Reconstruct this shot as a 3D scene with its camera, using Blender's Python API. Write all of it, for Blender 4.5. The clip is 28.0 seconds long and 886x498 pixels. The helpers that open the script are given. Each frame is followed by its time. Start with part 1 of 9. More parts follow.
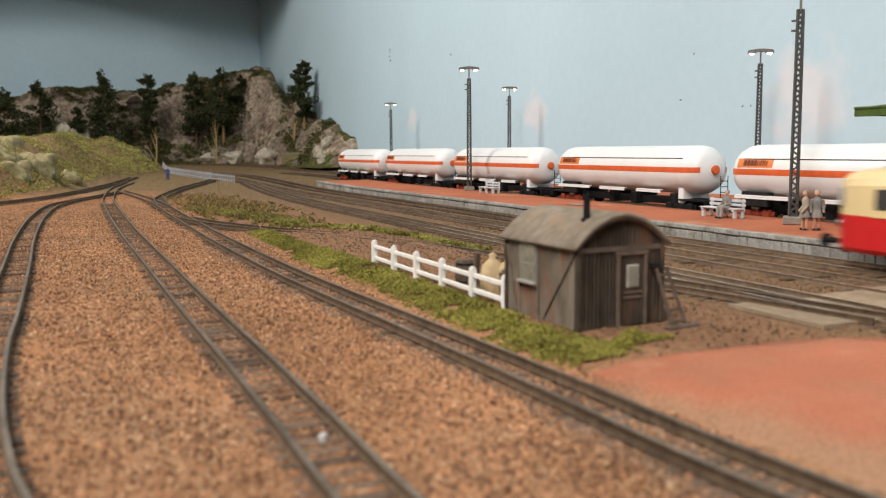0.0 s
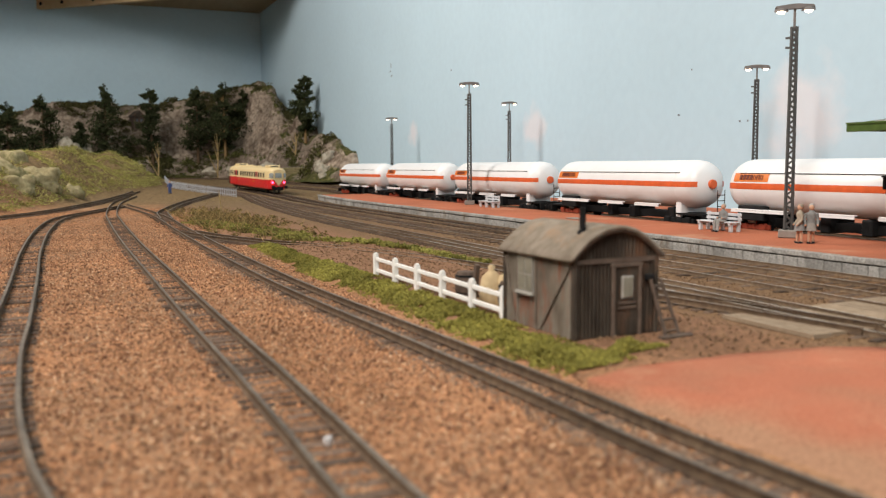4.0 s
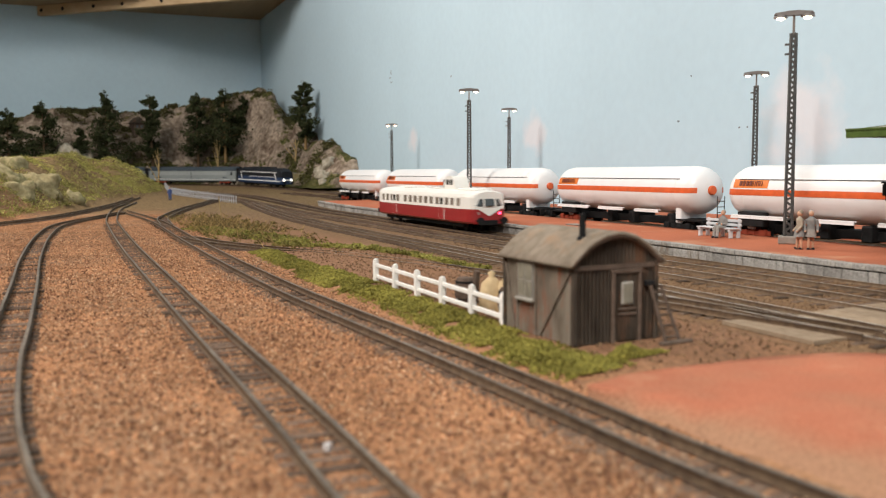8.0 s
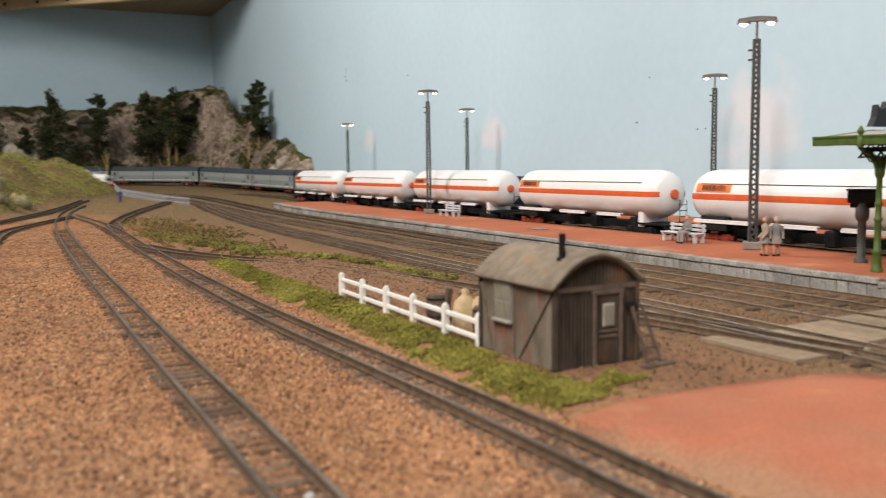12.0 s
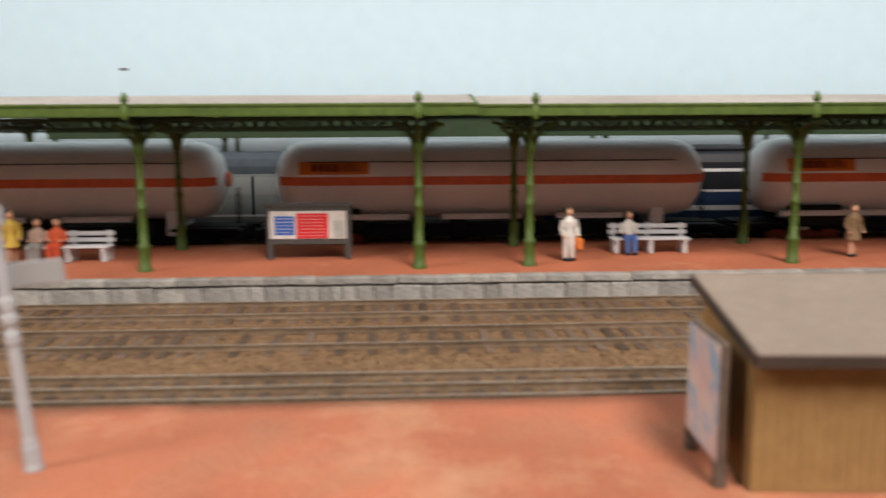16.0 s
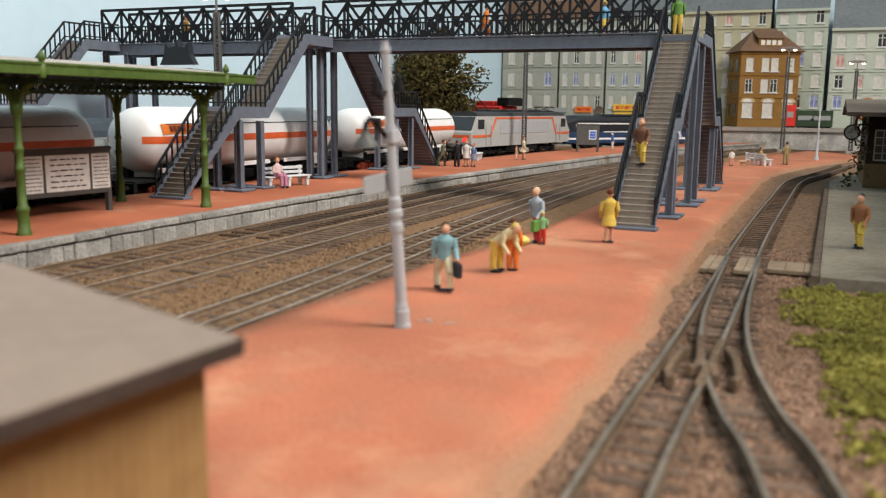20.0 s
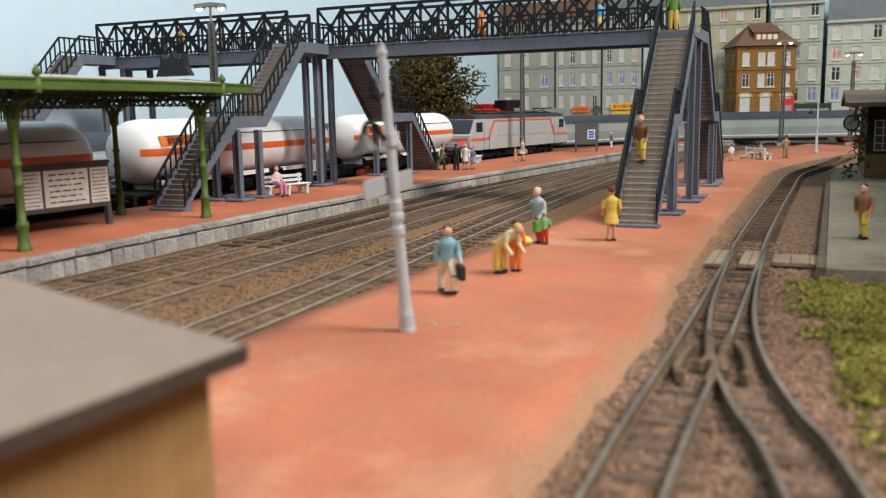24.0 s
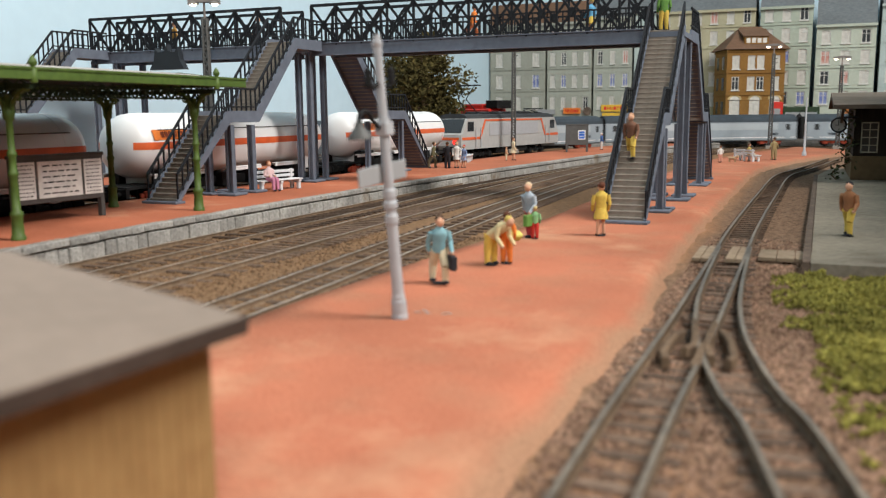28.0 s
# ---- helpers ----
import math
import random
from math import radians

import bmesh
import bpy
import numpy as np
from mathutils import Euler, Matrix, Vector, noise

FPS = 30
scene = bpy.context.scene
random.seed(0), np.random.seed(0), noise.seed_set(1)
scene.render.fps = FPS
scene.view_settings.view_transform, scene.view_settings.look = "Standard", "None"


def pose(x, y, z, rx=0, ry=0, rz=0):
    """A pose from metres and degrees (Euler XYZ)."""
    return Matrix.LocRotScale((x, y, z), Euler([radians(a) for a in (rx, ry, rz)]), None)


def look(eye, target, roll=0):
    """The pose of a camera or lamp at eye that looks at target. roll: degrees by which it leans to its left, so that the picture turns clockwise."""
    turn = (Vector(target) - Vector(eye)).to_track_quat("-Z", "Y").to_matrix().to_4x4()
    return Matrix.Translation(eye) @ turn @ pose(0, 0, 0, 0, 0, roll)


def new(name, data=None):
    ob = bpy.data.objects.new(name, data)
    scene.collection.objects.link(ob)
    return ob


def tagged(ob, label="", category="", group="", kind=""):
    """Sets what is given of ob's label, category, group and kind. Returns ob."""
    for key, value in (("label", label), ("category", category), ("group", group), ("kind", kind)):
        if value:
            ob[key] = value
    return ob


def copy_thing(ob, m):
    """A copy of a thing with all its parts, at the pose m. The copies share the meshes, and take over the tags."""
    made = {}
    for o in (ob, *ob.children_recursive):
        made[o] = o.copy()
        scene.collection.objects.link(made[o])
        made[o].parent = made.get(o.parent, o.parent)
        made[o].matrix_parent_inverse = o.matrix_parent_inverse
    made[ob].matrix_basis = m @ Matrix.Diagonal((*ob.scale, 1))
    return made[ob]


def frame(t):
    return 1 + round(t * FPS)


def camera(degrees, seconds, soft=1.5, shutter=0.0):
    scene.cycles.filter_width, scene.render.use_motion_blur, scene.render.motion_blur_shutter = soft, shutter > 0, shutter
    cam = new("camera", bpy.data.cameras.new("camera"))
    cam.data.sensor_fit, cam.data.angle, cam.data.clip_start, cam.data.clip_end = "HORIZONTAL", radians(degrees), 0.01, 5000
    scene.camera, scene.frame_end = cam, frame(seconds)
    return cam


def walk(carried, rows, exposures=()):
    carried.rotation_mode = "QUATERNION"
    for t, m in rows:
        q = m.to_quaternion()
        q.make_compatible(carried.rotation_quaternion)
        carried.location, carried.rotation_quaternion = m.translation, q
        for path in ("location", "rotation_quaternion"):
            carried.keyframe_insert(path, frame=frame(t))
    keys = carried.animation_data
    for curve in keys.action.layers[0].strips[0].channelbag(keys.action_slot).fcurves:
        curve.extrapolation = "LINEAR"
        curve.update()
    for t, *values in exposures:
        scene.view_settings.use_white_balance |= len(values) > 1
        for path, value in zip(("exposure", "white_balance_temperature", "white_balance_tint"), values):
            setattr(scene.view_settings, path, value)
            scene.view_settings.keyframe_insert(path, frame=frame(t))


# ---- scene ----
cam = camera(53.52, 28.0, soft=1.2, shutter=0.4)
cam.data.dof.use_dof, cam.data.dof.focus_distance, cam.data.dof.aperture_fstop = True, 0.60, 27.0
# seconds, eye, target (centimetres), roll
PATH = [
    (0, (0.121, 0.286, 4.846), (0.909, 2.111, 4.622), -0.4),
    (0.5, (0.121, 0.286, 4.846), (0.909, 2.111, 4.625), -0.4),
    (1, (0.121, 0.286, 4.846), (0.909, 2.111, 4.63), -0.4),
    (1.5, (0.121, 0.286, 4.846), (0.909, 2.111, 4.631), -0.4),
    (2, (0.121, 0.286, 4.846), (0.909, 2.111, 4.635), -0.4),
    (2.5, (0.121, 0.286, 4.846), (0.909, 2.111, 4.639), -0.4),
    (3, (0.121, 0.286, 4.846), (0.909, 2.111, 4.64), -0.4),
    (3.5, (-0.141, -0.344, 4.856), (0.648, 1.485, 4.657), -0.39),
    (5.5, (-0.141, -0.344, 4.856), (0.648, 1.485, 4.674), -0.39),
    (6, (-0.141, -0.344, 4.856), (0.648, 1.485, 4.676), -0.39),
    (6.5, (-0.141, -0.344, 4.856), (0.648, 1.485, 4.675), -0.39),
    (7, (-0.141, -0.344, 4.856), (0.648, 1.485, 4.676), -0.39),
    (7.5, (-0.141, -0.344, 4.856), (0.648, 1.485, 4.68), -0.39),
    (8, (-0.141, -0.344, 4.856), (0.648, 1.485, 4.678), -0.39),
    (8.5, (-0.141, -0.344, 4.856), (0.648, 1.485, 4.678), -0.39),
    (9, (-0.141, -0.344, 4.856), (0.648, 1.485, 4.679), -0.39),
    (9.5, (-0.141, -0.344, 4.856), (0.648, 1.485, 4.678), -0.39),
    (10, (-0.141, -0.344, 4.856), (0.648, 1.485, 4.679), -0.39),
    (10.5, (-0.141, -0.344, 4.856), (0.648, 1.485, 4.681), -0.39),
    (11, (-0.141, -0.344, 4.856), (0.648, 1.485, 4.682), -0.39),
    (11.5, (-0.099, -0.267, 5.088), (0.692, 1.561, 4.911), -0.5),
    (13.5, (-1.122, 5.245, 6.359), (0.375, 6.552, 6.131), -0.8),
    (14, (-1.099, 3.59, 6.47), (0.531, 4.726, 6.237), -1.1),
    (14.5, (0.473, 0.746, 6.229), (2.234, 1.66, 5.98), -1.5),
    (15, (0.997, -2.943, 7.294), (2.828, -2.185, 7.021), -1.7),
    (15.5, (1.446, -4.372, 6.661), (3.379, -3.943, 6.374), -0.8),
    (16, (1.962, -2.653, 6.202), (3.937, -2.725, 5.894), -0.3),
    (16.5, (4.033, -5.463, 5.504), (5.96, -5.905, 5.205), 0.5),
    (17, (5.644, -4.337, 6.291), (7.404, -5.228, 5.96), 1.9),
    (17.5, (5.925, -5.178, 6.599), (7.494, -6.374, 6.271), 1.7),
    (18, (6.516, -4.717, 6.241), (7.861, -6.162, 5.917), 1.6),
    (18.5, (7.598, -3.657, 5.995), (8.684, -5.306, 5.678), 1.9),
    (19, (7.913, -4.717, 5.561), (8.823, -6.47, 5.245), 2.0),
    (19.5, (8.216, -4.606, 5.367), (9.009, -6.415, 5.054), 1.4),
    (20, (8.192, -4.569, 5.217), (8.97, -6.384, 4.897), 0.7),
    (20.5, (8.529, -4.611, 5.401), (9.311, -6.425, 5.084), 0.5),
    (22.5, (8.301, -4.192, 5.195), (9.101, -5.999, 4.886), -0.8),
    (23, (8.131, -4.253, 5.293), (8.924, -6.064, 4.985), -0.9),
    (23.5, (8.034, -4.154, 5.256), (8.82, -5.967, 4.949), -1.0),
    (24, (8.279, -4.702, 5.131), (9.061, -6.517, 4.822), -1.1),
    (24.5, (8.192, -4.972, 5.015), (8.967, -6.789, 4.706), -1.2),
    (25, (7.916, -5.063, 4.9), (8.682, -6.884, 4.592), -1.0),
    (25.5, (8.024, -4.839, 5.12), (8.785, -6.663, 4.813), -0.7),
    (26, (8.006, -4.118, 5.226), (8.76, -5.945, 4.921), -0.3),
    (26.5, (8.269, -4.068, 5.095), (9.024, -5.895, 4.79), -0.3),
    (27, (8.221, -4.146, 5.055), (8.981, -5.97, 4.749), -0.4),
    (27.5, (8.188, -4.24, 5.038), (8.95, -6.064, 4.73), -0.5),
    (28, (8.187, -4.332, 4.897), (8.948, -6.157, 4.591), -0.5),
]
walk(cam, [(t, look(Vector(e) * 0.01, Vector(g) * 0.01, roll)) for t, e, g, roll in PATH], exposures=[(0.0, -0.12, 6500, 10), (3.5, -0.1, 6540, 11), (5.5, -0.05, 6600, 12), (11.5, -0.05, 6600, 12), (13.5, -0.28, 6650, 13), (14.2, -0.24, 6650, 13), (15.0, -0.07, 6700, 14), (16.0, -0.04, 6700, 14), (17.5, 0.0, 6600, 12), (19.0, 0.02, 6500, 10), (23.0, 0.05, 6330, 9), (28.0, 0.05, 6280, 8.5)])
# ---- light ----
world = bpy.data.worlds.new("room")
scene.world = world
world.use_nodes = True
world.node_tree.nodes["Background"].inputs["Color"].default_value = (0.90, 0.94, 1.0, 1)
world.node_tree.nodes["Background"].inputs["Strength"].default_value = 0.18


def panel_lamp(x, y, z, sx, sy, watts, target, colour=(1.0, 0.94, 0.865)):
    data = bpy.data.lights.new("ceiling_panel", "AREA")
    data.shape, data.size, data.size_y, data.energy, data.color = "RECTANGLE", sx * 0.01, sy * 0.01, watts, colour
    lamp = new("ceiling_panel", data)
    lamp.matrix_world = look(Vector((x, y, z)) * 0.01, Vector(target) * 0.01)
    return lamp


# two unseen room lamps, placed to fit the fall of light
panel_lamp(-60, 130, 105, 36, 70, 21.0, (25, 98, 0))
panel_lamp(-60, -34, 108, 36, 70, 27.5, (25, -40, 0))
# unseen fill lamp behind an added window opening, to lift surfaces facing west
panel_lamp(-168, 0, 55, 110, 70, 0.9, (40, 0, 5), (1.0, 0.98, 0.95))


# ---- tools ----
U = 0.01


def P(x, y, z=0.0, rz=0.0, rx=0.0, ry=0.0):
    """A pose from centimetres and degrees."""
    return pose(x * U, y * U, z * U, rx, ry, rz)


class Shape:
    """A mesh in the making, in centimetres; every piece takes a material slot."""

    def __init__(self):
        self.v, self.f, self.m, self.s = [], [], [], []

    def add(self, verts, faces, mat=0, smooth=False, at=None):
        base = len(self.v)
        self.v += [tuple(at @ Vector(p)) for p in verts] if at is not None else [tuple(p) for p in verts]
        self.f += [tuple(base + i for i in f) for f in faces]
        self.m += [mat] * len(faces)
        self.s += [smooth] * len(faces)
        return self

    def box(self, x0, y0, z0, x1, y1, z1, mat=0, bevel=0.0, at=None):
        lo, hi = (min(x0, x1), min(y0, y1), min(z0, z1)), (max(x0, x1), max(y0, y1), max(z0, z1))
        b = min(bevel, 0.45 * min(h - l for l, h in zip(lo, hi)))
        if b <= 0:
            v = [((lo, hi)[i & 1][0], (lo, hi)[i >> 1 & 1][1], (lo, hi)[i >> 2][2]) for i in range(8)]
            return self.add(v, [(0, 2, 3, 1), (4, 5, 7, 6), (0, 1, 5, 4), (2, 6, 7, 3), (0, 4, 6, 2), (1, 3, 7, 5)], mat, False, at)
        v, idx = [], {}
        for i in range(8):
            s = [(i >> k) & 1 for k in range(3)]
            c = [hi[k] if s[k] else lo[k] for k in range(3)]
            for k in range(3):
                p = [c[j] + (0 if j == k else (-b if s[j] else b)) for j in range(3)]
                idx[i, k] = len(v)
                v.append(p)
        f = []
        for k in range(3):
            o = [j for j in range(3) if j != k]
            for side in (0, 1):
                ring = [sum(((side << k), (a << o[0]), (c << o[1]))) for a, c in ((0, 0), (1, 0), (1, 1), (0, 1))]
                q = [idx[i, k] for i in ring]
                f.append(q if (side == 1) == (k != 1) else q[::-1])
        for k in range(3):
            o = [j for j in range(3) if j != k]
            for a in (0, 1):
                for c in (0, 1):
                    i0 = (a << o[0]) | (c << o[1])
                    i1 = i0 | (1 << k)
                    q = [idx[i0, o[0]], idx[i0, o[1]], idx[i1, o[1]], idx[i1, o[0]]]
                    f.append(q if (a == c) == (k == 1) else q[::-1])
        for i in range(8):
            t = [idx[i, 0], idx[i, 1], idx[i, 2]]
            f.append(t if bin(i).count("1") % 2 == 1 else t[::-1])
        return self.add(v, f, mat, False, at)

    def tube(self, p0, p1, r0, r1=None, n=8, mat=0, caps=True, smooth=True, at=None):
        p0, p1 = Vector(p0), Vector(p1)
        r1 = r0 if r1 is None else r1
        q = (p1 - p0).to_track_quat("Z", "Y")
        v = [p + q @ Vector((r * math.cos(2 * math.pi * (i + 0.5) / n), r * math.sin(2 * math.pi * (i + 0.5) / n), 0)) for p, r in ((p0, r0), (p1, r1)) for i in range(n)]
        self.add(v, [(i, (i + 1) % n, n + (i + 1) % n, n + i) for i in range(n)], mat, smooth and n > 5, at)
        if caps:
            self.add(v, [tuple(range(n))[::-1], tuple(range(n, 2 * n))], mat, False, at)
        return self

    def lathe(self, profile, n=16, mat=0, at=None, smooth=True):
        """profile: (radius, height) from below, about the z axis."""
        v = [(r * math.cos(2 * math.pi * i / n), r * math.sin(2 * math.pi * i / n), z) for r, z in profile for i in range(n)]
        f = [(k * n + i, k * n + (i + 1) % n, (k + 1) * n + (i + 1) % n, (k + 1) * n + i) for k in range(len(profile) - 1) for i in range(n)]
        self.add(v, f, mat, smooth, at)
        return self.add(v, [tuple(range(n))[::-1], tuple(range(len(v) - n, len(v)))], mat, False, at)

    def prism(self, poly, z0, z1, mat=0, at=None):
        """A flat outline (x, y), drawn up from z0 to z1."""
        n = len(poly)
        v = [(x, y, z0) for x, y in poly] + [(x, y, z1) for x, y in poly]
        f = [tuple(range(n))[::-1], tuple(range(n, 2 * n))] + [(i, (i + 1) % n, n + (i + 1) % n, n + i) for i in range(n)]
        return self.add(v, f, mat, False, at)

    def extrude(self, outline, a, b, axis="y", mat=0, smooth=False, at=None):
        """An outline across the axis, drawn from a to b along it (x: (y, z), y: (x, z))."""
        n = len(outline)
        put = (lambda t, p: (t, p[0], p[1])) if axis == "x" else (lambda t, p: (p[0], t, p[1]))
        v = [put(t, p) for t in (a, b) for p in outline]
        self.add(v, [(i, (i + 1) % n, n + (i + 1) % n, n + i) for i in range(n)], mat, smooth, at)
        return self.add(v, [tuple(range(n))[::-1], tuple(range(n, 2 * n))], mat, False, at)

    def sweep(self, path, outline, mat=0, smooth=False):
        """An outline (across, up) along a path of (x, y, z) on the ground."""
        n, v = len(outline), []
        for i, p in enumerate(path):
            d = Vector(path[min(i + 1, len(path) - 1)]) - Vector(path[max(i - 1, 0)])
            side = Vector((d.y, -d.x, 0)).normalized()
            v += [Vector(p) + side * a + Vector((0, 0, h)) for a, h in outline]
        f = [(k * n + i, k * n + (i + 1) % n, (k + 1) * n + (i + 1) % n, (k + 1) * n + i) for k in range(len(path) - 1) for i in range(n)]
        self.add(v, f, mat, smooth)
        return self.add(v, [tuple(range(n))[::-1], tuple(range(len(v) - n, len(v)))], mat, False)

    def blob(self, c, r, mat=0, n=8, rough=0.0, flat=1.0, smooth=True, seed=0):
        """A lumpy ball."""
        rings, v = max(3, n // 2), []
        for k in range(1, rings):
            a = math.pi * k / rings
            for i in range(n):
                d = Vector((math.sin(a) * math.cos(2 * math.pi * i / n), math.sin(a) * math.sin(2 * math.pi * i / n), math.cos(a)))
                s = 1 + rough * noise.noise(d * 1.7 + Vector(c) * 3.1 + Vector((seed, 0, 0)))
                v.append(Vector(c) + Vector((d.x * r, d.y * r, d.z * r * flat)) * s)
        v += [Vector(c) + Vector((0, 0, r * flat)), Vector(c) - Vector((0, 0, r * flat))]
        f = [(k * n + i, (k + 1) * n + i, (k + 1) * n + (i + 1) % n, k * n + (i + 1) % n) for k in range(rings - 2) for i in range(n)]
        f += [(len(v) - 2, i, (i + 1) % n) for i in range(n)] + [(len(v) - 1, (rings - 2) * n + (i + 1) % n, (rings - 2) * n + i) for i in range(n)]
        return self.add(v, f, mat, smooth)

    def mesh(self, name, mats):
        me = bpy.data.meshes.new(name)
        me.from_pydata([(x * U, y * U, z * U) for x, y, z in self.v], [], self.f)
        for m in mats if isinstance(mats, (list, tuple)) else [mats]:
            me.materials.append(m)
        me.polygons.foreach_set("material_index", self.m)
        me.polygons.foreach_set("use_smooth", self.s)
        me.update()
        return me


def part(name, shape, mats, parent=None, label="", m=None):
    """Links a shape (or a mesh) as one mesh object, under a thing or a part."""
    ob = new(name, shape.mesh(name, mats) if isinstance(shape, Shape) else shape)
    if parent is not None:
        ob.parent = parent
    if m is not None:
        ob.matrix_basis = m
    if label:
        tagged(ob, label)
    return ob


def thing(name, label, category, m=None, group="", kind=""):
    """An empty at the base of a thing, which carries its parts."""
    ob = new(name)
    ob.empty_display_size = 0.01
    if m is not None:
        ob.matrix_basis = m
    return tagged(ob, label, category, group, kind)


def single(name, shape, mats, label, category, m=None, group="", kind=""):
    """A thing of one mesh."""
    ob = part(name, shape, mats, None, "", m)
    return tagged(ob, label, category, group, kind)


def curve_points(knots, step=0.5):
    """A smooth line (Catmull-Rom) through knots (x, y) or (x, y, z), in even steps."""
    k = [Vector(p if len(p) == 3 else (*p, 0)) for p in knots]
    k = [2 * k[0] - k[1], *k, 2 * k[-1] - k[-2]]
    fine = []
    for i in range(1, len(k) - 2):
        a, b, c, d = k[i - 1:i + 3]
        for j in range(40):
            t = j / 40
            fine.append(0.5 * (2 * b + (c - a) * t + (2 * a - 5 * b + 4 * c - d) * t * t + (3 * b - a - 3 * c + d) * t ** 3))
    fine.append(k[-2])
    out, run, last = [fine[0]], 0.0, fine[0]
    for p in fine[1:]:
        run += (p - last).length
        last = p
        if run >= step:
            out.append(p)
            run = 0.0
    if (out[-1] - fine[-1]).length > 0.05:
        out.append(fine[-1])
    return out


# ---- materials ----
def mat(name, a, b=None, scale=400.0, rough=0.8, bump=0.3, metal=0.0, rand=0.0, big=0.25, bigscale=None, spec=0.3, glow=0.0, stain=None, stain_scale=60.0, stain_at=0.62, stretch=(1, 1, 1), island=False):
    """A surface: two tones mixed by fine grain (per metre), a slow change over it, relief, and stains with edges."""
    m = bpy.data.materials.new(name)
    m.use_nodes = True
    nt = m.node_tree
    n, link = nt.nodes, nt.links.new
    bsdf = n["Principled BSDF"]
    bsdf.inputs["Roughness"].default_value, bsdf.inputs["Metallic"].default_value = rough, metal
    bsdf.inputs["Specular IOR Level"].default_value = 0.1 if spec == 0.3 and rough > 0.55 else spec
    co = n.new("ShaderNodeTexCoord")
    mp = n.new("ShaderNodeMapping")
    mp.inputs["Scale"].default_value = stretch
    link(co.outputs["Object"], mp.inputs["Vector"])
    fine = n.new("ShaderNodeTexNoise")
    fine.inputs["Scale"].default_value, fine.inputs["Detail"].default_value = scale, 4.0
    link(mp.outputs[0], fine.inputs["Vector"])
    slow = n.new("ShaderNodeTexNoise")
    slow.inputs["Scale"].default_value, slow.inputs["Detail"].default_value = bigscale or scale / 14, 3.0
    link(mp.outputs[0], slow.inputs["Vector"])
    ramp = n.new("ShaderNodeValToRGB")
    ramp.color_ramp.elements[0].position, ramp.color_ramp.elements[1].position = 0.32, 0.68
    b = b or tuple(min(1, c * 0.8) for c in a)
    ramp.color_ramp.elements[0].color, ramp.color_ramp.elements[1].color = (*b, 1), (*a, 1)
    link(fine.outputs["Fac"], ramp.inputs["Fac"])
    colour = ramp.outputs["Color"]
    if stain:
        sp = n.new("ShaderNodeTexNoise")
        sp.inputs["Scale"].default_value, sp.inputs["Detail"].default_value, sp.inputs["Roughness"].default_value = stain_scale, 6.0, 0.7
        link(mp.outputs[0], sp.inputs["Vector"])
        sr = n.new("ShaderNodeValToRGB")
        sr.color_ramp.elements[0].position, sr.color_ramp.elements[1].position = stain_at - 0.08, stain_at + 0.06
        link(sp.outputs["Fac"], sr.inputs["Fac"])
        sm = n.new("ShaderNodeMix")
        sm.data_type = "RGBA"
        sm.inputs["B"].default_value = (*stain, 1)
        link(sr.outputs["Color"], sm.inputs["Factor"])
        link(colour, sm.inputs["A"])
        colour = sm.outputs["Result"]
    hsv = n.new("ShaderNodeHueSaturation")
    rg = n.new("ShaderNodeMapRange")
    rg.inputs["From Min"].default_value, rg.inputs["From Max"].default_value = 0.3, 0.7
    rg.inputs["To Min"].default_value, rg.inputs["To Max"].default_value = 1 - big, 1 + big
    link(slow.outputs["Fac"], rg.inputs["Value"])
    value = rg.outputs["Result"]
    if rand:
        info = n.new("ShaderNodeNewGeometry" if island else "ShaderNodeObjectInfo")
        r2 = n.new("ShaderNodeMapRange")
        r2.inputs["To Min"].default_value, r2.inputs["To Max"].default_value = 1 - rand, 1 + rand
        link(info.outputs["Random Per Island" if island else "Random"], r2.inputs["Value"])
        mul = n.new("ShaderNodeMath")
        mul.operation = "MULTIPLY"
        link(value, mul.inputs[0])
        link(r2.outputs["Result"], mul.inputs[1])
        value = mul.outputs[0]
    link(value, hsv.inputs["Value"])
    link(colour, hsv.inputs["Color"])
    link(hsv.outputs["Color"], bsdf.inputs["Base Color"])
    if bump:
        bp = n.new("ShaderNodeBump")
        bp.inputs["Strength"].default_value, bp.inputs["Distance"].default_value = bump, 0.0006
        link(fine.outputs["Fac"], bp.inputs["Height"])
        link(bp.outputs["Normal"], bsdf.inputs["Normal"])
    rr = n.new("ShaderNodeMapRange")
    rr.inputs["To Min"].default_value, rr.inputs["To Max"].default_value = max(0.03, rough - 0.12), min(1, rough + 0.12)
    link(slow.outputs["Fac"], rr.inputs["Value"])
    link(rr.outputs["Result"], bsdf.inputs["Roughness"])
    if glow:
        bsdf.inputs["Emission Color"].default_value = (*a, 1)
        bsdf.inputs["Emission Strength"].default_value = glow
    return m


WALL_BLUE = mat("painted_wall_blue", (0.52, 0.68, 0.775), (0.50, 0.655, 0.75), 90, 0.75, 0.05, big=0.05, bigscale=3)
# unseen room surfaces, kept grey to hold down bounced light
ROOM_GREY = mat("room_paint", (0.27, 0.265, 0.25), None, 40, 0.9, 0.05, big=0.05)
GRAIN = mat("ballast_grain", (0.47, 0.25, 0.132), (0.29, 0.148, 0.08), 500, 0.95, 0.4, rand=0.55, island=True, big=0.25, bigscale=30)
GRAIN_DARK = mat("brown_grain", (0.225, 0.14, 0.08), (0.12, 0.074, 0.043), 500, 0.95, 0.4, rand=0.45, island=True, big=0.25, bigscale=30)
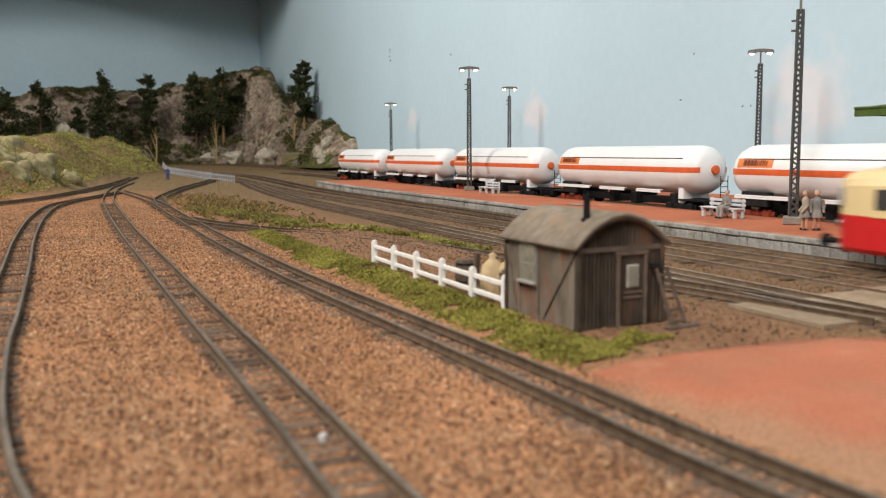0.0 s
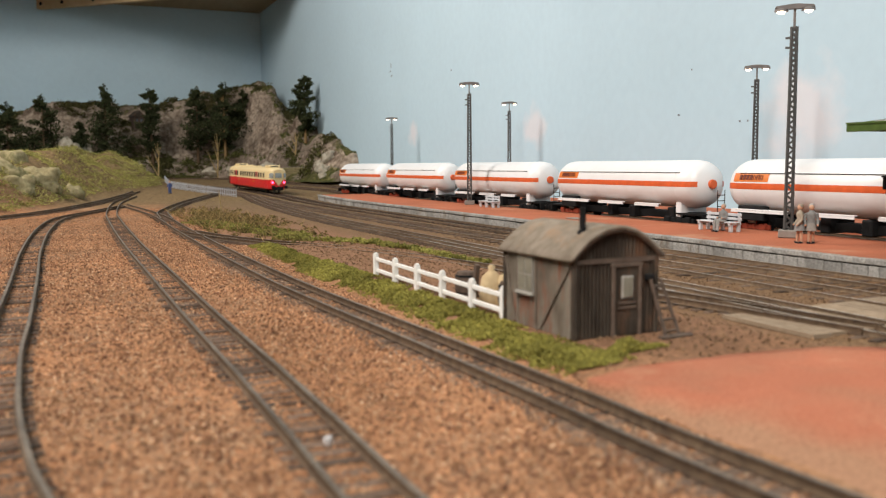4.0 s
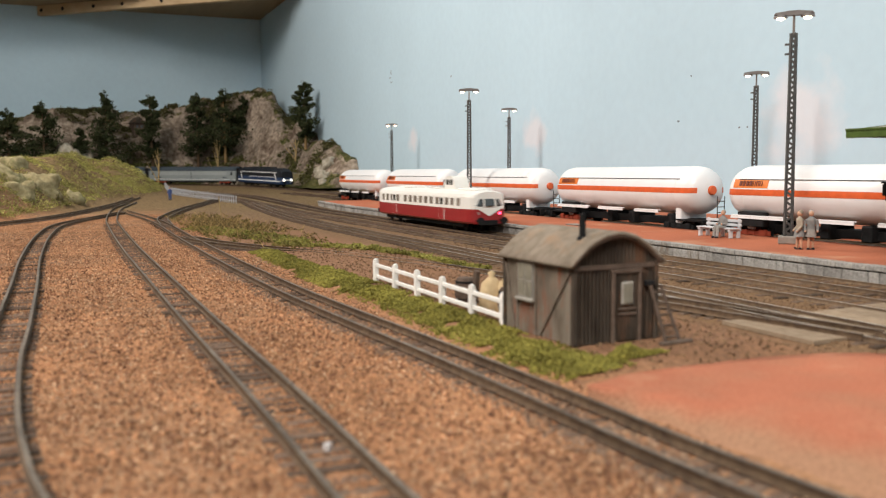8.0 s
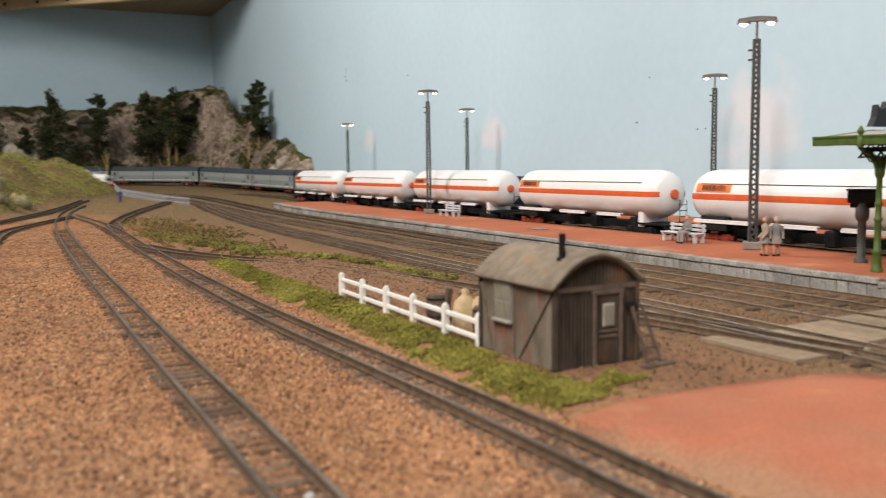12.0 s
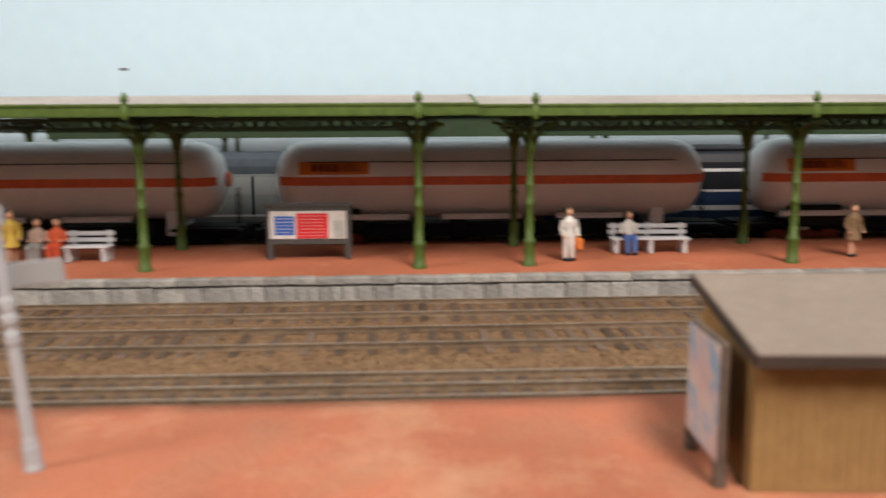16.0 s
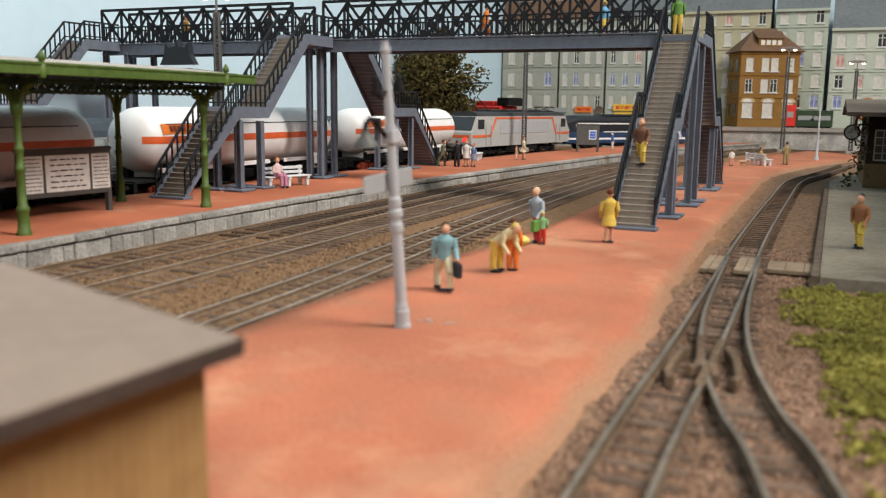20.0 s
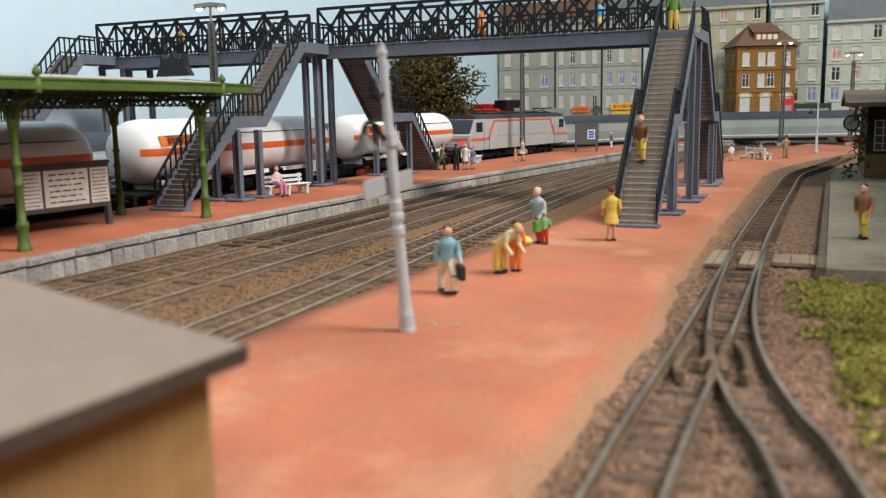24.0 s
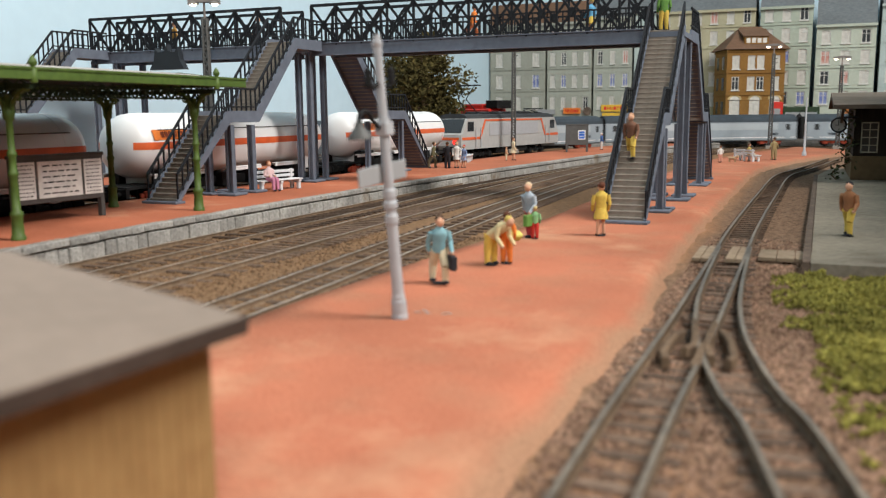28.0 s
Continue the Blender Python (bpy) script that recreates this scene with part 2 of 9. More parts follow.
PLATFORM_RED = mat("red_platform_grit", (0.465, 0.158, 0.085), (0.37, 0.118, 0.064), 1500, 0.9, 0.45, big=0.14, bigscale=22, stain=(0.50, 0.25, 0.15), stain_scale=18, stain_at=0.64)
STONE = mat("grey_edge_stone", (0.38, 0.365, 0.34), (0.23, 0.22, 0.205), 700, 0.9, 0.8, rand=0.20, big=0.3, bigscale=60, stain=(0.19, 0.15, 0.11), stain_scale=50, stain_at=0.62)
MORTAR = mat("dark_mortar", (0.25, 0.23, 0.205), None, 600, 0.95, 0.5)
RAIL = mat("weathered_rail", (0.14, 0.095, 0.06), (0.075, 0.05, 0.034), 500, 0.72, 0.2, metal=0.0, big=0.3, bigscale=30)
RAIL_BROWN = mat("rust_brown_rail", (0.20, 0.14, 0.092), (0.12, 0.082, 0.054), 500, 0.75, 0.2, big=0.3, bigscale=30)
# worn heads, paler than their metal so that the colour holds their reflection
RAIL_TOP = mat("pale_worn_rail_head", (0.45, 0.39, 0.32), (0.29, 0.24, 0.19), 260, 0.34, 0.1, metal=0.35, big=0.3, bigscale=25, spec=0.6)
RAIL_DARK = mat("browned_rail_head", (0.19, 0.155, 0.12), (0.11, 0.088, 0.068), 260, 0.5, 0.1, metal=0.25, big=0.3, bigscale=25)
SLEEPER = mat("dark_sleeper", (0.155, 0.108, 0.08), (0.085, 0.058, 0.042), 500, 0.85, 0.4, rand=0.4, big=0.25)
GRASS = mat("green_flock", (0.30, 0.265, 0.06), (0.145, 0.135, 0.033), 900, 0.95, 0.6, rand=0.35, island=True, big=0.35, bigscale=35)
GREEN = mat("green_ironwork", (0.082, 0.132, 0.026), (0.056, 0.095, 0.019), 300, 0.5, 0.12, big=0.15)
# darker copy of the canopy green, for ironwork shaded under the roofs
GREEN_DARK = mat("dark_green_ironwork", (0.03, 0.055, 0.025), None, 300, 0.55, 0.12, big=0.15)
ROOF_GREY = mat("grey_roof_sheet", (0.40, 0.37, 0.34), (0.34, 0.31, 0.285), 250, 0.8, 0.15, big=0.12)
# near-black for canopy undersides and the sheets behind window openings
DARK_SHEET = mat("dark_sheet", (0.05, 0.05, 0.045), None, 250, 0.9, 0.2)
TANK_WHITE = mat("white_tank_enamel", (0.82, 0.82, 0.82), (0.78, 0.78, 0.78), 120, 0.32, 0.03, big=0.04, spec=0.5)
ORANGE = mat("orange_stripe", (0.72, 0.13, 0.035), None, 200, 0.4, 0.03, big=0.06, spec=0.5)
LOGO = mat("orange_panel", (0.75, 0.21, 0.04), None, 200, 0.4, 0.03, big=0.06)
LETTER = mat("brown_lettering", (0.20, 0.045, 0.02), None, 200, 0.5, 0.0)
BLACK = mat("black_underframe", (0.018, 0.018, 0.019), (0.012, 0.012, 0.012), 300, 0.6, 0.2, big=0.2)
GREY_STEEL = mat("grey_mast", (0.085, 0.085, 0.082), None, 300, 0.5, 0.1, big=0.12)
BRIDGE = mat("blue_grey_ironwork", (0.14, 0.16, 0.20), (0.115, 0.13, 0.165), 250, 0.6, 0.12, big=0.12)
BRIDGE_DARK = mat("black_railing", (0.022, 0.024, 0.028), None, 250, 0.6, 0.1, big=0.12)
TREAD = mat("brown_tread", (0.275, 0.24, 0.205), (0.21, 0.18, 0.15), 350, 0.85, 0.3, big=0.15)
CONCRETE = mat("grey_concrete", (0.30, 0.27, 0.24), (0.24, 0.215, 0.19), 500, 0.9, 0.35, big=0.12)
WHITE_WOOD = mat("white_painted_wood", (0.82, 0.80, 0.76), (0.74, 0.72, 0.68), 300, 0.6, 0.15, big=0.08)
IRON_RUST = mat("rusty_corrugated_iron", (0.255, 0.225, 0.18), (0.15, 0.12, 0.092), 300, 0.8, 0.3, stain=(0.25, 0.10, 0.06), stain_scale=140, stain_at=0.57, stretch=(1, 1, 0.3))
# darker copy of the corrugated iron, holding the end wall's shade in its colour
IRON_DARK = mat("dark_corrugated_iron", (0.085, 0.068, 0.053), (0.042, 0.033, 0.026), 300, 0.8, 0.3, stain=(0.14, 0.075, 0.045), stain_scale=110, stain_at=0.6, stretch=(1, 1, 0.3))
IRON_ROOF = mat("grey_corrugated_roof", (0.285, 0.24, 0.19), (0.195, 0.16, 0.122), 300, 0.8, 0.3, stain=(0.30, 0.20, 0.13), stain_scale=80, stain_at=0.62)
TIMBER_OLD = mat("old_brown_timber", (0.15, 0.11, 0.085), (0.09, 0.066, 0.052), 350, 0.85, 0.3)
PLY = mat("plywood", (0.40, 0.28, 0.17), (0.36, 0.25, 0.15), 60, 0.75, 0.1, stretch=(1, 0.1, 1), big=0.08)
PINE = mat("pine_batten", (0.62, 0.46, 0.28), (0.54, 0.38, 0.22), 60, 0.7, 0.1, stretch=(1, 0.1, 1), big=0.1)
YELLOW_BOARD = mat("ochre_boarding", (0.29, 0.18, 0.075), (0.25, 0.15, 0.062), 300, 0.75, 0.15, big=0.08)
SIGN_GREY = mat("light_grey_paint", (0.40, 0.41, 0.43), (0.36, 0.37, 0.39), 300, 0.5, 0.08, big=0.06)
PLATE = mat("pale_sign_plate", (0.30, 0.305, 0.31), (0.265, 0.27, 0.275), 200, 0.5, 0.05, big=0.05)
BENCH_GREY = mat("pale_grey_bench", (0.64, 0.65, 0.67), None, 300, 0.6, 0.1, big=0.1)
LEAF_DARK = mat("dark_pine_foliage", (0.062, 0.072, 0.032), (0.03, 0.036, 0.016), 300, 0.9, 0.3, rand=0.4, island=True, big=0.3)
BARK = mat("brown_bark", (0.13, 0.085, 0.05), None, 200, 0.9, 0.5)
LAMP_LIT = mat("lit_lamp_glass", (1.0, 0.76, 0.52), (1.0, 0.76, 0.52), 100, 0.3, 0, glow=9)


# ---- setting ----
WALL_X, END_Y, BACK_Y, LEFT_X, TOP_Z = 55.5, 264.0, -146.0, -170.0, 150.0


def step(a, b, x):
    t = max(0.0, min(1.0, (x - a) / (b - a)))
    return t * t * (3 - 2 * t)


def rise(y):
    """The climb of the line towards the hills, set to fit the camera's view."""
    return 0.9 * step(95, 165, y) + 0.9 * step(165, 215, y)


def ground_height(x, y):
    z = 0.005 + rise(y) - 0.05 * step(12.6, 11.2, x) * step(95, 85, y)
    yard = step(9.6, 11.2, x) * (1 - step(16.5, 18.3, x)) * step(14.5, 17, y) * (1 - step(48, 60, y))
    z += 0.30 * yard
    z += 0.03 * noise.noise((x * 0.35, y * 0.35, 3)) + 0.025 * noise.noise((x * 1.3, y * 1.3, 7))
    # mound left of the rusty track, in front of the main curve
    d = min((-(x + 5) * 53 + (y - 97) * 14) / 54.8, (-(x + 5) * 13 + (y - 97) * 11) / 17)
    top = 6.4 * (0.55 + 0.45 * step(-16, 2, x)) * step(-1.5 - 3 * step(140, 155, y), 9, d) * step(196, 176, y)
    z += top * (0.95 + 0.5 * noise.noise((x * 0.09, y * 0.07, 1)) + 0.22 * noise.noise((x * 0.3, y * 0.3, 5)))
    if x > 19 and -60 < y < 110:
        z += 0.075
    return z


def grid(x0, x1, y0, y1, d, height, mats, choose=None):
    s, nx, ny = Shape(), round((x1 - x0) / d), round((y1 - y0) / d)
    s.v = [(x0 + (x1 - x0) * i / nx, y0 + (y1 - y0) * j / ny, height(x0 + (x1 - x0) * i / nx, y0 + (y1 - y0) * j / ny)) for j in range(ny + 1) for i in range(nx + 1)]
    s.f = [(j * (nx + 1) + i, j * (nx + 1) + i + 1, (j + 1) * (nx + 1) + i + 1, (j + 1) * (nx + 1) + i) for j in range(ny) for i in range(nx)]
    s.m, s.s = [0] * len(s.f), [True] * len(s.f)
    return s


def ground_material():
    """Red ballast by the narrow lines, brown dirt by the main ones, green scatter on the bank."""
    m = mat("layout_ground", (0.43, 0.222, 0.112), (0.235, 0.112, 0.057), 800, 0.95, 1.0, big=0.32, bigscale=16, stain=(0.17, 0.095, 0.06), stain_scale=170, stain_at=0.60)
    nt = m.node_tree
    n, link = nt.nodes, nt.links.new
    bsdf = n["Principled BSDF"]
    old = bsdf.inputs["Base Color"].links[0].from_socket
    co = n.new("ShaderNodeTexCoord")
    xyz = n.new("ShaderNodeSeparateXYZ")
    link(co.outputs["Object"], xyz.inputs[0])
    wob = n.new("ShaderNodeTexNoise")
    wob.inputs["Scale"].default_value, wob.inputs["Detail"].default_value = 25, 6
    link(co.outputs["Object"], wob.inputs["Vector"])

    def edge(socket, a, b, amount):
        add = n.new("ShaderNodeMath")
        add.operation = "MULTIPLY_ADD"
        link(wob.outputs["Fac"], add.inputs[0])
        add.inputs[1].default_value = amount
        link(socket, add.inputs[2])
        r = n.new("ShaderNodeMapRange")
        r.inputs["From Min"].default_value, r.inputs["From Max"].default_value = a + amount / 2, b + amount / 2
        link(add.outputs[0], r.inputs["Value"])
        return r.outputs["Result"]

    def tone(a, b, scale):
        t = n.new("ShaderNodeTexNoise")
        t.inputs["Scale"].default_value, t.inputs["Detail"].default_value = scale, 5
        link(co.outputs["Object"], t.inputs["Vector"])
        c = n.new("ShaderNodeValToRGB")
        c.color_ramp.elements[0].position, c.color_ramp.elements[1].position = 0.35, 0.66
        c.color_ramp.elements[0].color, c.color_ramp.elements[1].color = (*a, 1), (*b, 1)
        link(t.outputs["Fac"], c.inputs["Fac"])
        return c.outputs["Color"]

    def over(base, colour, fac):
        x = n.new("ShaderNodeMix")
        x.data_type = "RGBA"
        link(fac, x.inputs["Factor"])
        link(base, x.inputs["A"])
        link(colour, x.inputs["B"])
        return x.outputs["Result"]

    def slow_patch():
        t = n.new("ShaderNodeTexNoise")
        t.inputs["Scale"].default_value, t.inputs["Detail"].default_value = 9, 6
        link(co.outputs["Object"], t.inputs["Vector"])
        r = n.new("ShaderNodeMapRange")
        r.inputs["From Min"].default_value, r.inputs["From Max"].default_value = 0.48, 0.66
        r.inputs["To Max"].default_value = 0.75
        link(t.outputs["Fac"], r.inputs["Value"])
        return r.outputs["Result"]

    def times(a, b):
        x = n.new("ShaderNodeMath")
        x.operation = "MULTIPLY"
        link(a, x.inputs[0])
        link(b, x.inputs[1])
        return x.outputs[0]

    dusty = over(old, tone((0.17, 0.11, 0.07), (0.33, 0.215, 0.135), 500), slow_patch())
    brown = over(dusty, tone((0.15, 0.082, 0.042), (0.28, 0.165, 0.088), 700), edge(xyz.outputs["X"], 0.165, 0.185, 0.03))
    soil = over(brown, tone((0.16, 0.085, 0.05), (0.30, 0.16, 0.09), 600), times(edge(xyz.outputs["X"], 0.098, 0.112, 0.02), edge(xyz.outputs["Y"], 0.13, 0.18, 0.03)))
    soil = over(soil, tone((0.125, 0.074, 0.04), (0.25, 0.15, 0.083), 700), edge(xyz.outputs["X"], 0.17, 0.19, 0.02))
    soil = over(soil, tone((0.10, 0.062, 0.038), (0.25, 0.155, 0.10), 500), times(edge(xyz.outputs["Y"], -0.10, -0.17, 0.04), edge(xyz.outputs["X"], 0.125, 0.115, 0.01)))
    far = over(soil, tone((0.10, 0.064, 0.037), (0.24, 0.158, 0.088), 260), times(edge(xyz.outputs["Y"], 0.62, 1.1, 0.25), edge(xyz.outputs["X"], 0.115, 0.145, 0.03)))
    far = over(far, tone((0.10, 0.066, 0.035), (0.24, 0.162, 0.082), 220), edge(xyz.outputs["Y"], 1.02, 1.18, 0.2))
    link(far, bsdf.inputs["Base Color"])
    return m


GROUND = ground_material()
ground = tagged(part("ground", grid(-112, WALL_X, BACK_Y, END_Y, 0.9, ground_height, 1), GROUND), "model railway baseboard covered in red ballast, brown dirt and scatter", "ground", kind="structure")

def glow_painted_wall():
    """The blue paint with pinkish glow by three lamps mixed into its colour."""
    m = mat("painted_wall_glow", (0.52, 0.68, 0.775), (0.50, 0.655, 0.75), 90, 0.75, 0.05, big=0.05, bigscale=3, stain=(0.44, 0.53, 0.58), stain_scale=5, stain_at=0.78)
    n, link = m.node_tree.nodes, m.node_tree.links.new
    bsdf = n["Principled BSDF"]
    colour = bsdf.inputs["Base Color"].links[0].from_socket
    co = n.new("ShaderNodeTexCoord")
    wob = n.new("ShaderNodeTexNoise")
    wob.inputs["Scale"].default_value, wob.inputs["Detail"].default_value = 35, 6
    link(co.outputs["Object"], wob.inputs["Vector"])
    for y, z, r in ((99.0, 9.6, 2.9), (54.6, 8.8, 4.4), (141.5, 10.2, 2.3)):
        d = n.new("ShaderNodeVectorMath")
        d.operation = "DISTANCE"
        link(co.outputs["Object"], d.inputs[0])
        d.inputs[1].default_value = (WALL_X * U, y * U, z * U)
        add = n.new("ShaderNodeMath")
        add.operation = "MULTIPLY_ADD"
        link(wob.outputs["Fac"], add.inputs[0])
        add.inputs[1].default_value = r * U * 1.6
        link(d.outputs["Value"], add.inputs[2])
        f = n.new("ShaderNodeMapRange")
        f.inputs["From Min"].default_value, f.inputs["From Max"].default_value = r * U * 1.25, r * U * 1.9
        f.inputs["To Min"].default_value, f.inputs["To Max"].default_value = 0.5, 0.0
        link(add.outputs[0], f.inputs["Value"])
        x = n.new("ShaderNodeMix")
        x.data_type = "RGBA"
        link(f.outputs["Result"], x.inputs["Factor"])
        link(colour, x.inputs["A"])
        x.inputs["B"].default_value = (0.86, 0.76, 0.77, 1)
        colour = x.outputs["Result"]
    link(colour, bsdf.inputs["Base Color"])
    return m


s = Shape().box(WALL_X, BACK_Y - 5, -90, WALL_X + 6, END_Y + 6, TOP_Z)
tagged(part("wall_east", s, glow_painted_wall()), "pale blue painted background wall, lightly marked, with lamp glow in its colour", "wall", kind="structure")
s = Shape().box(LEFT_X, END_Y, -90, WALL_X, END_Y + 6, TOP_Z)
tagged(part("wall_north", s, WALL_BLUE), "pale blue painted end wall", "wall", kind="structure")
s = Shape().box(LEFT_X, BACK_Y - 5, -90, WALL_X, BACK_Y, TOP_Z)
tagged(part("wall_south", s, WALL_BLUE), "pale blue painted end wall", "wall", kind="structure")
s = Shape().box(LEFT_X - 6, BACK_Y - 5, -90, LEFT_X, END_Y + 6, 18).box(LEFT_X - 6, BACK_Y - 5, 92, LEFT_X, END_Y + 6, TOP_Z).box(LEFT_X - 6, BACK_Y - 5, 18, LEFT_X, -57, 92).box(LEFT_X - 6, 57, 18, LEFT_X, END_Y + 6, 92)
tagged(part("wall_west", s, ROOM_GREY), "plain grey room wall, unseen", "wall", kind="structure")
s = Shape().box(LEFT_X - 6, BACK_Y - 5, TOP_Z, WALL_X + 6, END_Y + 6, TOP_Z + 6)
tagged(part("ceiling", s, ROOM_GREY), "plain grey room ceiling, unseen", "ceiling", kind="structure")
s = Shape().box(LEFT_X, BACK_Y, -95, WALL_X, END_Y, -90)
tagged(part("floor", s, CONCRETE), "plain grey room floor", "floor", kind="structure")
s = Shape().box(-112.6, BACK_Y, -3.2, -112, END_Y, 0.1)
tagged(part("trim", s, PINE), "pine front edge of the baseboard", "trim", kind="structure")

# window added round the fill lamp; none is known in this wall
window_1 = thing("window_1", "unseen white window added in the west wall for the fill lamp", "window", None, "", "structure")
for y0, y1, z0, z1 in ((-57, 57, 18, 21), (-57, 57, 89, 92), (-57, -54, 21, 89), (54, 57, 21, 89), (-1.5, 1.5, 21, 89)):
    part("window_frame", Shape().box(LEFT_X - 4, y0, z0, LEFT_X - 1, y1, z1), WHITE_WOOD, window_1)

# shelf across the far corner, with its batten and a bracket
shelf = thing("shelf", "plywood shelf with a pine batten over the far corner", "shelf", P(0, 0, 0))
s = Shape().prism([(-75, END_Y), (-75, 241), (2, 243), (24, 237), (46, 213), (WALL_X, 204), (WALL_X, END_Y)], 49.6, 51.2)
part("board", s, PLY, shelf)
batten = Shape().box(-27.5, -0.9, -2.6, 38, 0.9, 0, 0, 0.15, Matrix.Translation((16.5, 245.5, 49.58)) @ Matrix.Rotation(radians(-42), 4, "Z"))
part("batten", batten, PINE, shelf, "pine batten with dark screws")
for d in (-26, -19, -9, 0, 12, 26):
    part("screw", Shape().tube((d, -0.95, -1.3), (d, -0.88, -1.3), 0.5, n=10, at=Matrix.Translation((16.5, 245.5, 49.58)) @ Matrix.Rotation(radians(-42), 4, "Z")), BLACK, shelf)
bracket = Shape().extrude([(128, 38.6), (131, 37.2), (140, 60), (128, 60)], WALL_X - 2.4, WALL_X - 0.1, "x", 0)
single("wall_bracket", bracket, PINE, "pine bracket end on the blue wall", "bracket")

# pencil marks and specks on the wall
WALL_MARK = mat("pencil_grey", (0.20, 0.22, 0.25), None, 300, 0.8, 0.0)
for y, z, w, h in [(68.4, 13.7, 0.17, 0.17), (61.7, 8.5, 0.21, 0.16), (60.7, 8.5, 0.16, 0.16), (59.9, 8.4, 0.16, 0.16), (125.0, 19.3, 0.36, 0.27), (70.2, 9.5, 0.29, 0.17), (152.0, 22.7, 0.21, 0.84), (151.8, 20.9, 0.73, 0.21), (152.4, 21.7, 0.53, 0.21), (14.2, 8.8, 0.52, 0.15), (34.6, 9.0, 0.34, 0.08)]:
    single("wall_mark", Shape().box(WALL_X - 0.02, y - w / 2, z - h / 2, WALL_X - 0.003, y + w / 2, z + h / 2), WALL_MARK, "small grey pencil mark on the blue wall", "mark", None, "wall marks")

# ---- platforms ----
FAR_EDGE = [(31.6, 116), (30.6, 104), (30.1, 90), (30.1, 60), (30.0, 30), (30.1, 23.5), (30.2, 17), (30.3, 0), (30.6, -20), (30.8, -34), (30.4, -48), (29.6, -60), (27.6, -79), (25.6, -95), (22, -112), (16, -130)]
FAR_Z, NEAR_Z = 0.85, 0.32


def dip(y):
    """The ramp down to the foot crossing."""
    return 0.5 * step(23.6, 21.3, y) * step(16.9, 19.4, y)


def platform_slab(front, back_x, z, name, label, width=None):
    s, pts = Shape(), curve_points(front, 0.8)
    rows = 9
    for p in pts:
        bx = back_x if width is None else p.x + width
        for k in range(rows):
            x = p.x + 0.12 + (bx - p.x - 0.12) * k / (rows - 1)
            zz = z(x, p.y) if callable(z) else z
            s.v.append((x, p.y, zz - dip(p.y) * (0.3 + 0.7 * step(6.5, 0.8, x - p.x)) + 0.015 * noise.noise((x, p.y, 2))))
        s.v.append((bx, p.y, -0.2))
    w = rows + 1
    s.f = [(j * w + i, (j + 1) * w + i, (j + 1) * w + i + 1, j * w + i + 1) for j in range(len(pts) - 1) for i in range(w - 1)]
    s.m, s.s = [0] * len(s.f), [True] * len(s.f)
    return tagged(part(name, s, PLATFORM_RED), label, "platform", kind="structure")


far_platform = platform_slab(FAR_EDGE, 38.0, FAR_Z, "platform_far", "red gritted station platform with a grey stone edge", 7.9)
# second platform behind the trains
s = Shape().box(47.2, -110, -0.2, 53.0, 132, 0.85, 0, 0.08)
tagged(part("platform_rear", s, PLATFORM_RED), "red gritted rear platform along the wall", "platform", kind="structure")

def worn_platform():
    """Red grit that thins out into sandy soil along the low margin by the narrow track."""
    m = mat("red_platform_grit_worn", (0.455, 0.168, 0.097), (0.365, 0.126, 0.072), 1500, 0.9, 0.5, big=0.16, bigscale=22, stain=(0.50, 0.25, 0.15), stain_scale=18, stain_at=0.62)
    n, link = m.node_tree.nodes, m.node_tree.links.new
    bsdf = n["Principled BSDF"]
    old = bsdf.inputs["Base Color"].links[0].from_socket
    co = n.new("ShaderNodeTexCoord")
    xyz = n.new("ShaderNodeSeparateXYZ")
    link(co.outputs["Object"], xyz.inputs[0])
    t = n.new("ShaderNodeTexNoise")
    t.inputs["Scale"].default_value, t.inputs["Detail"].default_value = 60, 8
    link(co.outputs["Object"], t.inputs["Vector"])
    add = n.new("ShaderNodeMath")
    add.operation = "MULTIPLY_ADD"
    link(t.outputs["Fac"], add.inputs[0])
    add.inputs[1].default_value = 0.004
    link(xyz.outputs["Z"], add.inputs[2])
    f = n.new("ShaderNodeMapRange")
    f.inputs["From Min"].default_value, f.inputs["From Max"].default_value = 0.0028, 0.0054
    f.inputs["To Min"].default_value, f.inputs["To Max"].default_value = 1.0, 0.0
    link(add.outputs[0], f.inputs["Value"])
    sand = n.new("ShaderNodeValToRGB")
    sand.color_ramp.elements[0].position, sand.color_ramp.elements[1].position = 0.36, 0.64
    sand.color_ramp.elements[0].color, sand.color_ramp.elements[1].color = (0.26, 0.14, 0.085, 1), (0.37, 0.205, 0.125, 1)
    g = n.new("ShaderNodeTexNoise")
    g.inputs["Scale"].default_value, g.inputs["Detail"].default_value = 1500, 4
    link(co.outputs["Object"], g.inputs["Vector"])
    link(g.outputs["Fac"], sand.inputs["Fac"])
    x = n.new("ShaderNodeMix")
    x.data_type = "RGBA"
    link(f.outputs["Result"], x.inputs["Factor"])
    link(old, x.inputs["A"])
    link(sand.outputs["Color"], x.inputs["B"])
    link(x.outputs["Result"], bsdf.inputs["Base Color"])
    return m


NEAR_OUT = [(9.9, 15.2), (12.3, 15.8), (15, 15.7), (17.6, 15.3), (18.9, 13.5), (19.35, 10.4), (19.35, 4.5), (19.45, -4.5), (19.7, -12), (19.75, -20), (19.5, -26.5), (19.0, -33), (18.6, -42), (18.6, -60), (17.8, -78), (15.6, -100), (10, -124)]
NEAR_IN = [(9.9, 15.2), (10.6, 8), (11.2, -2), (11.55, -14.6), (11.45, -21), (11.4, -26), (11.8, -31), (12.0, -43.7), (12.0, -61), (11.7, -78), (9.4, -92), (5.5, -106), (2, -114)]
s = Shape()
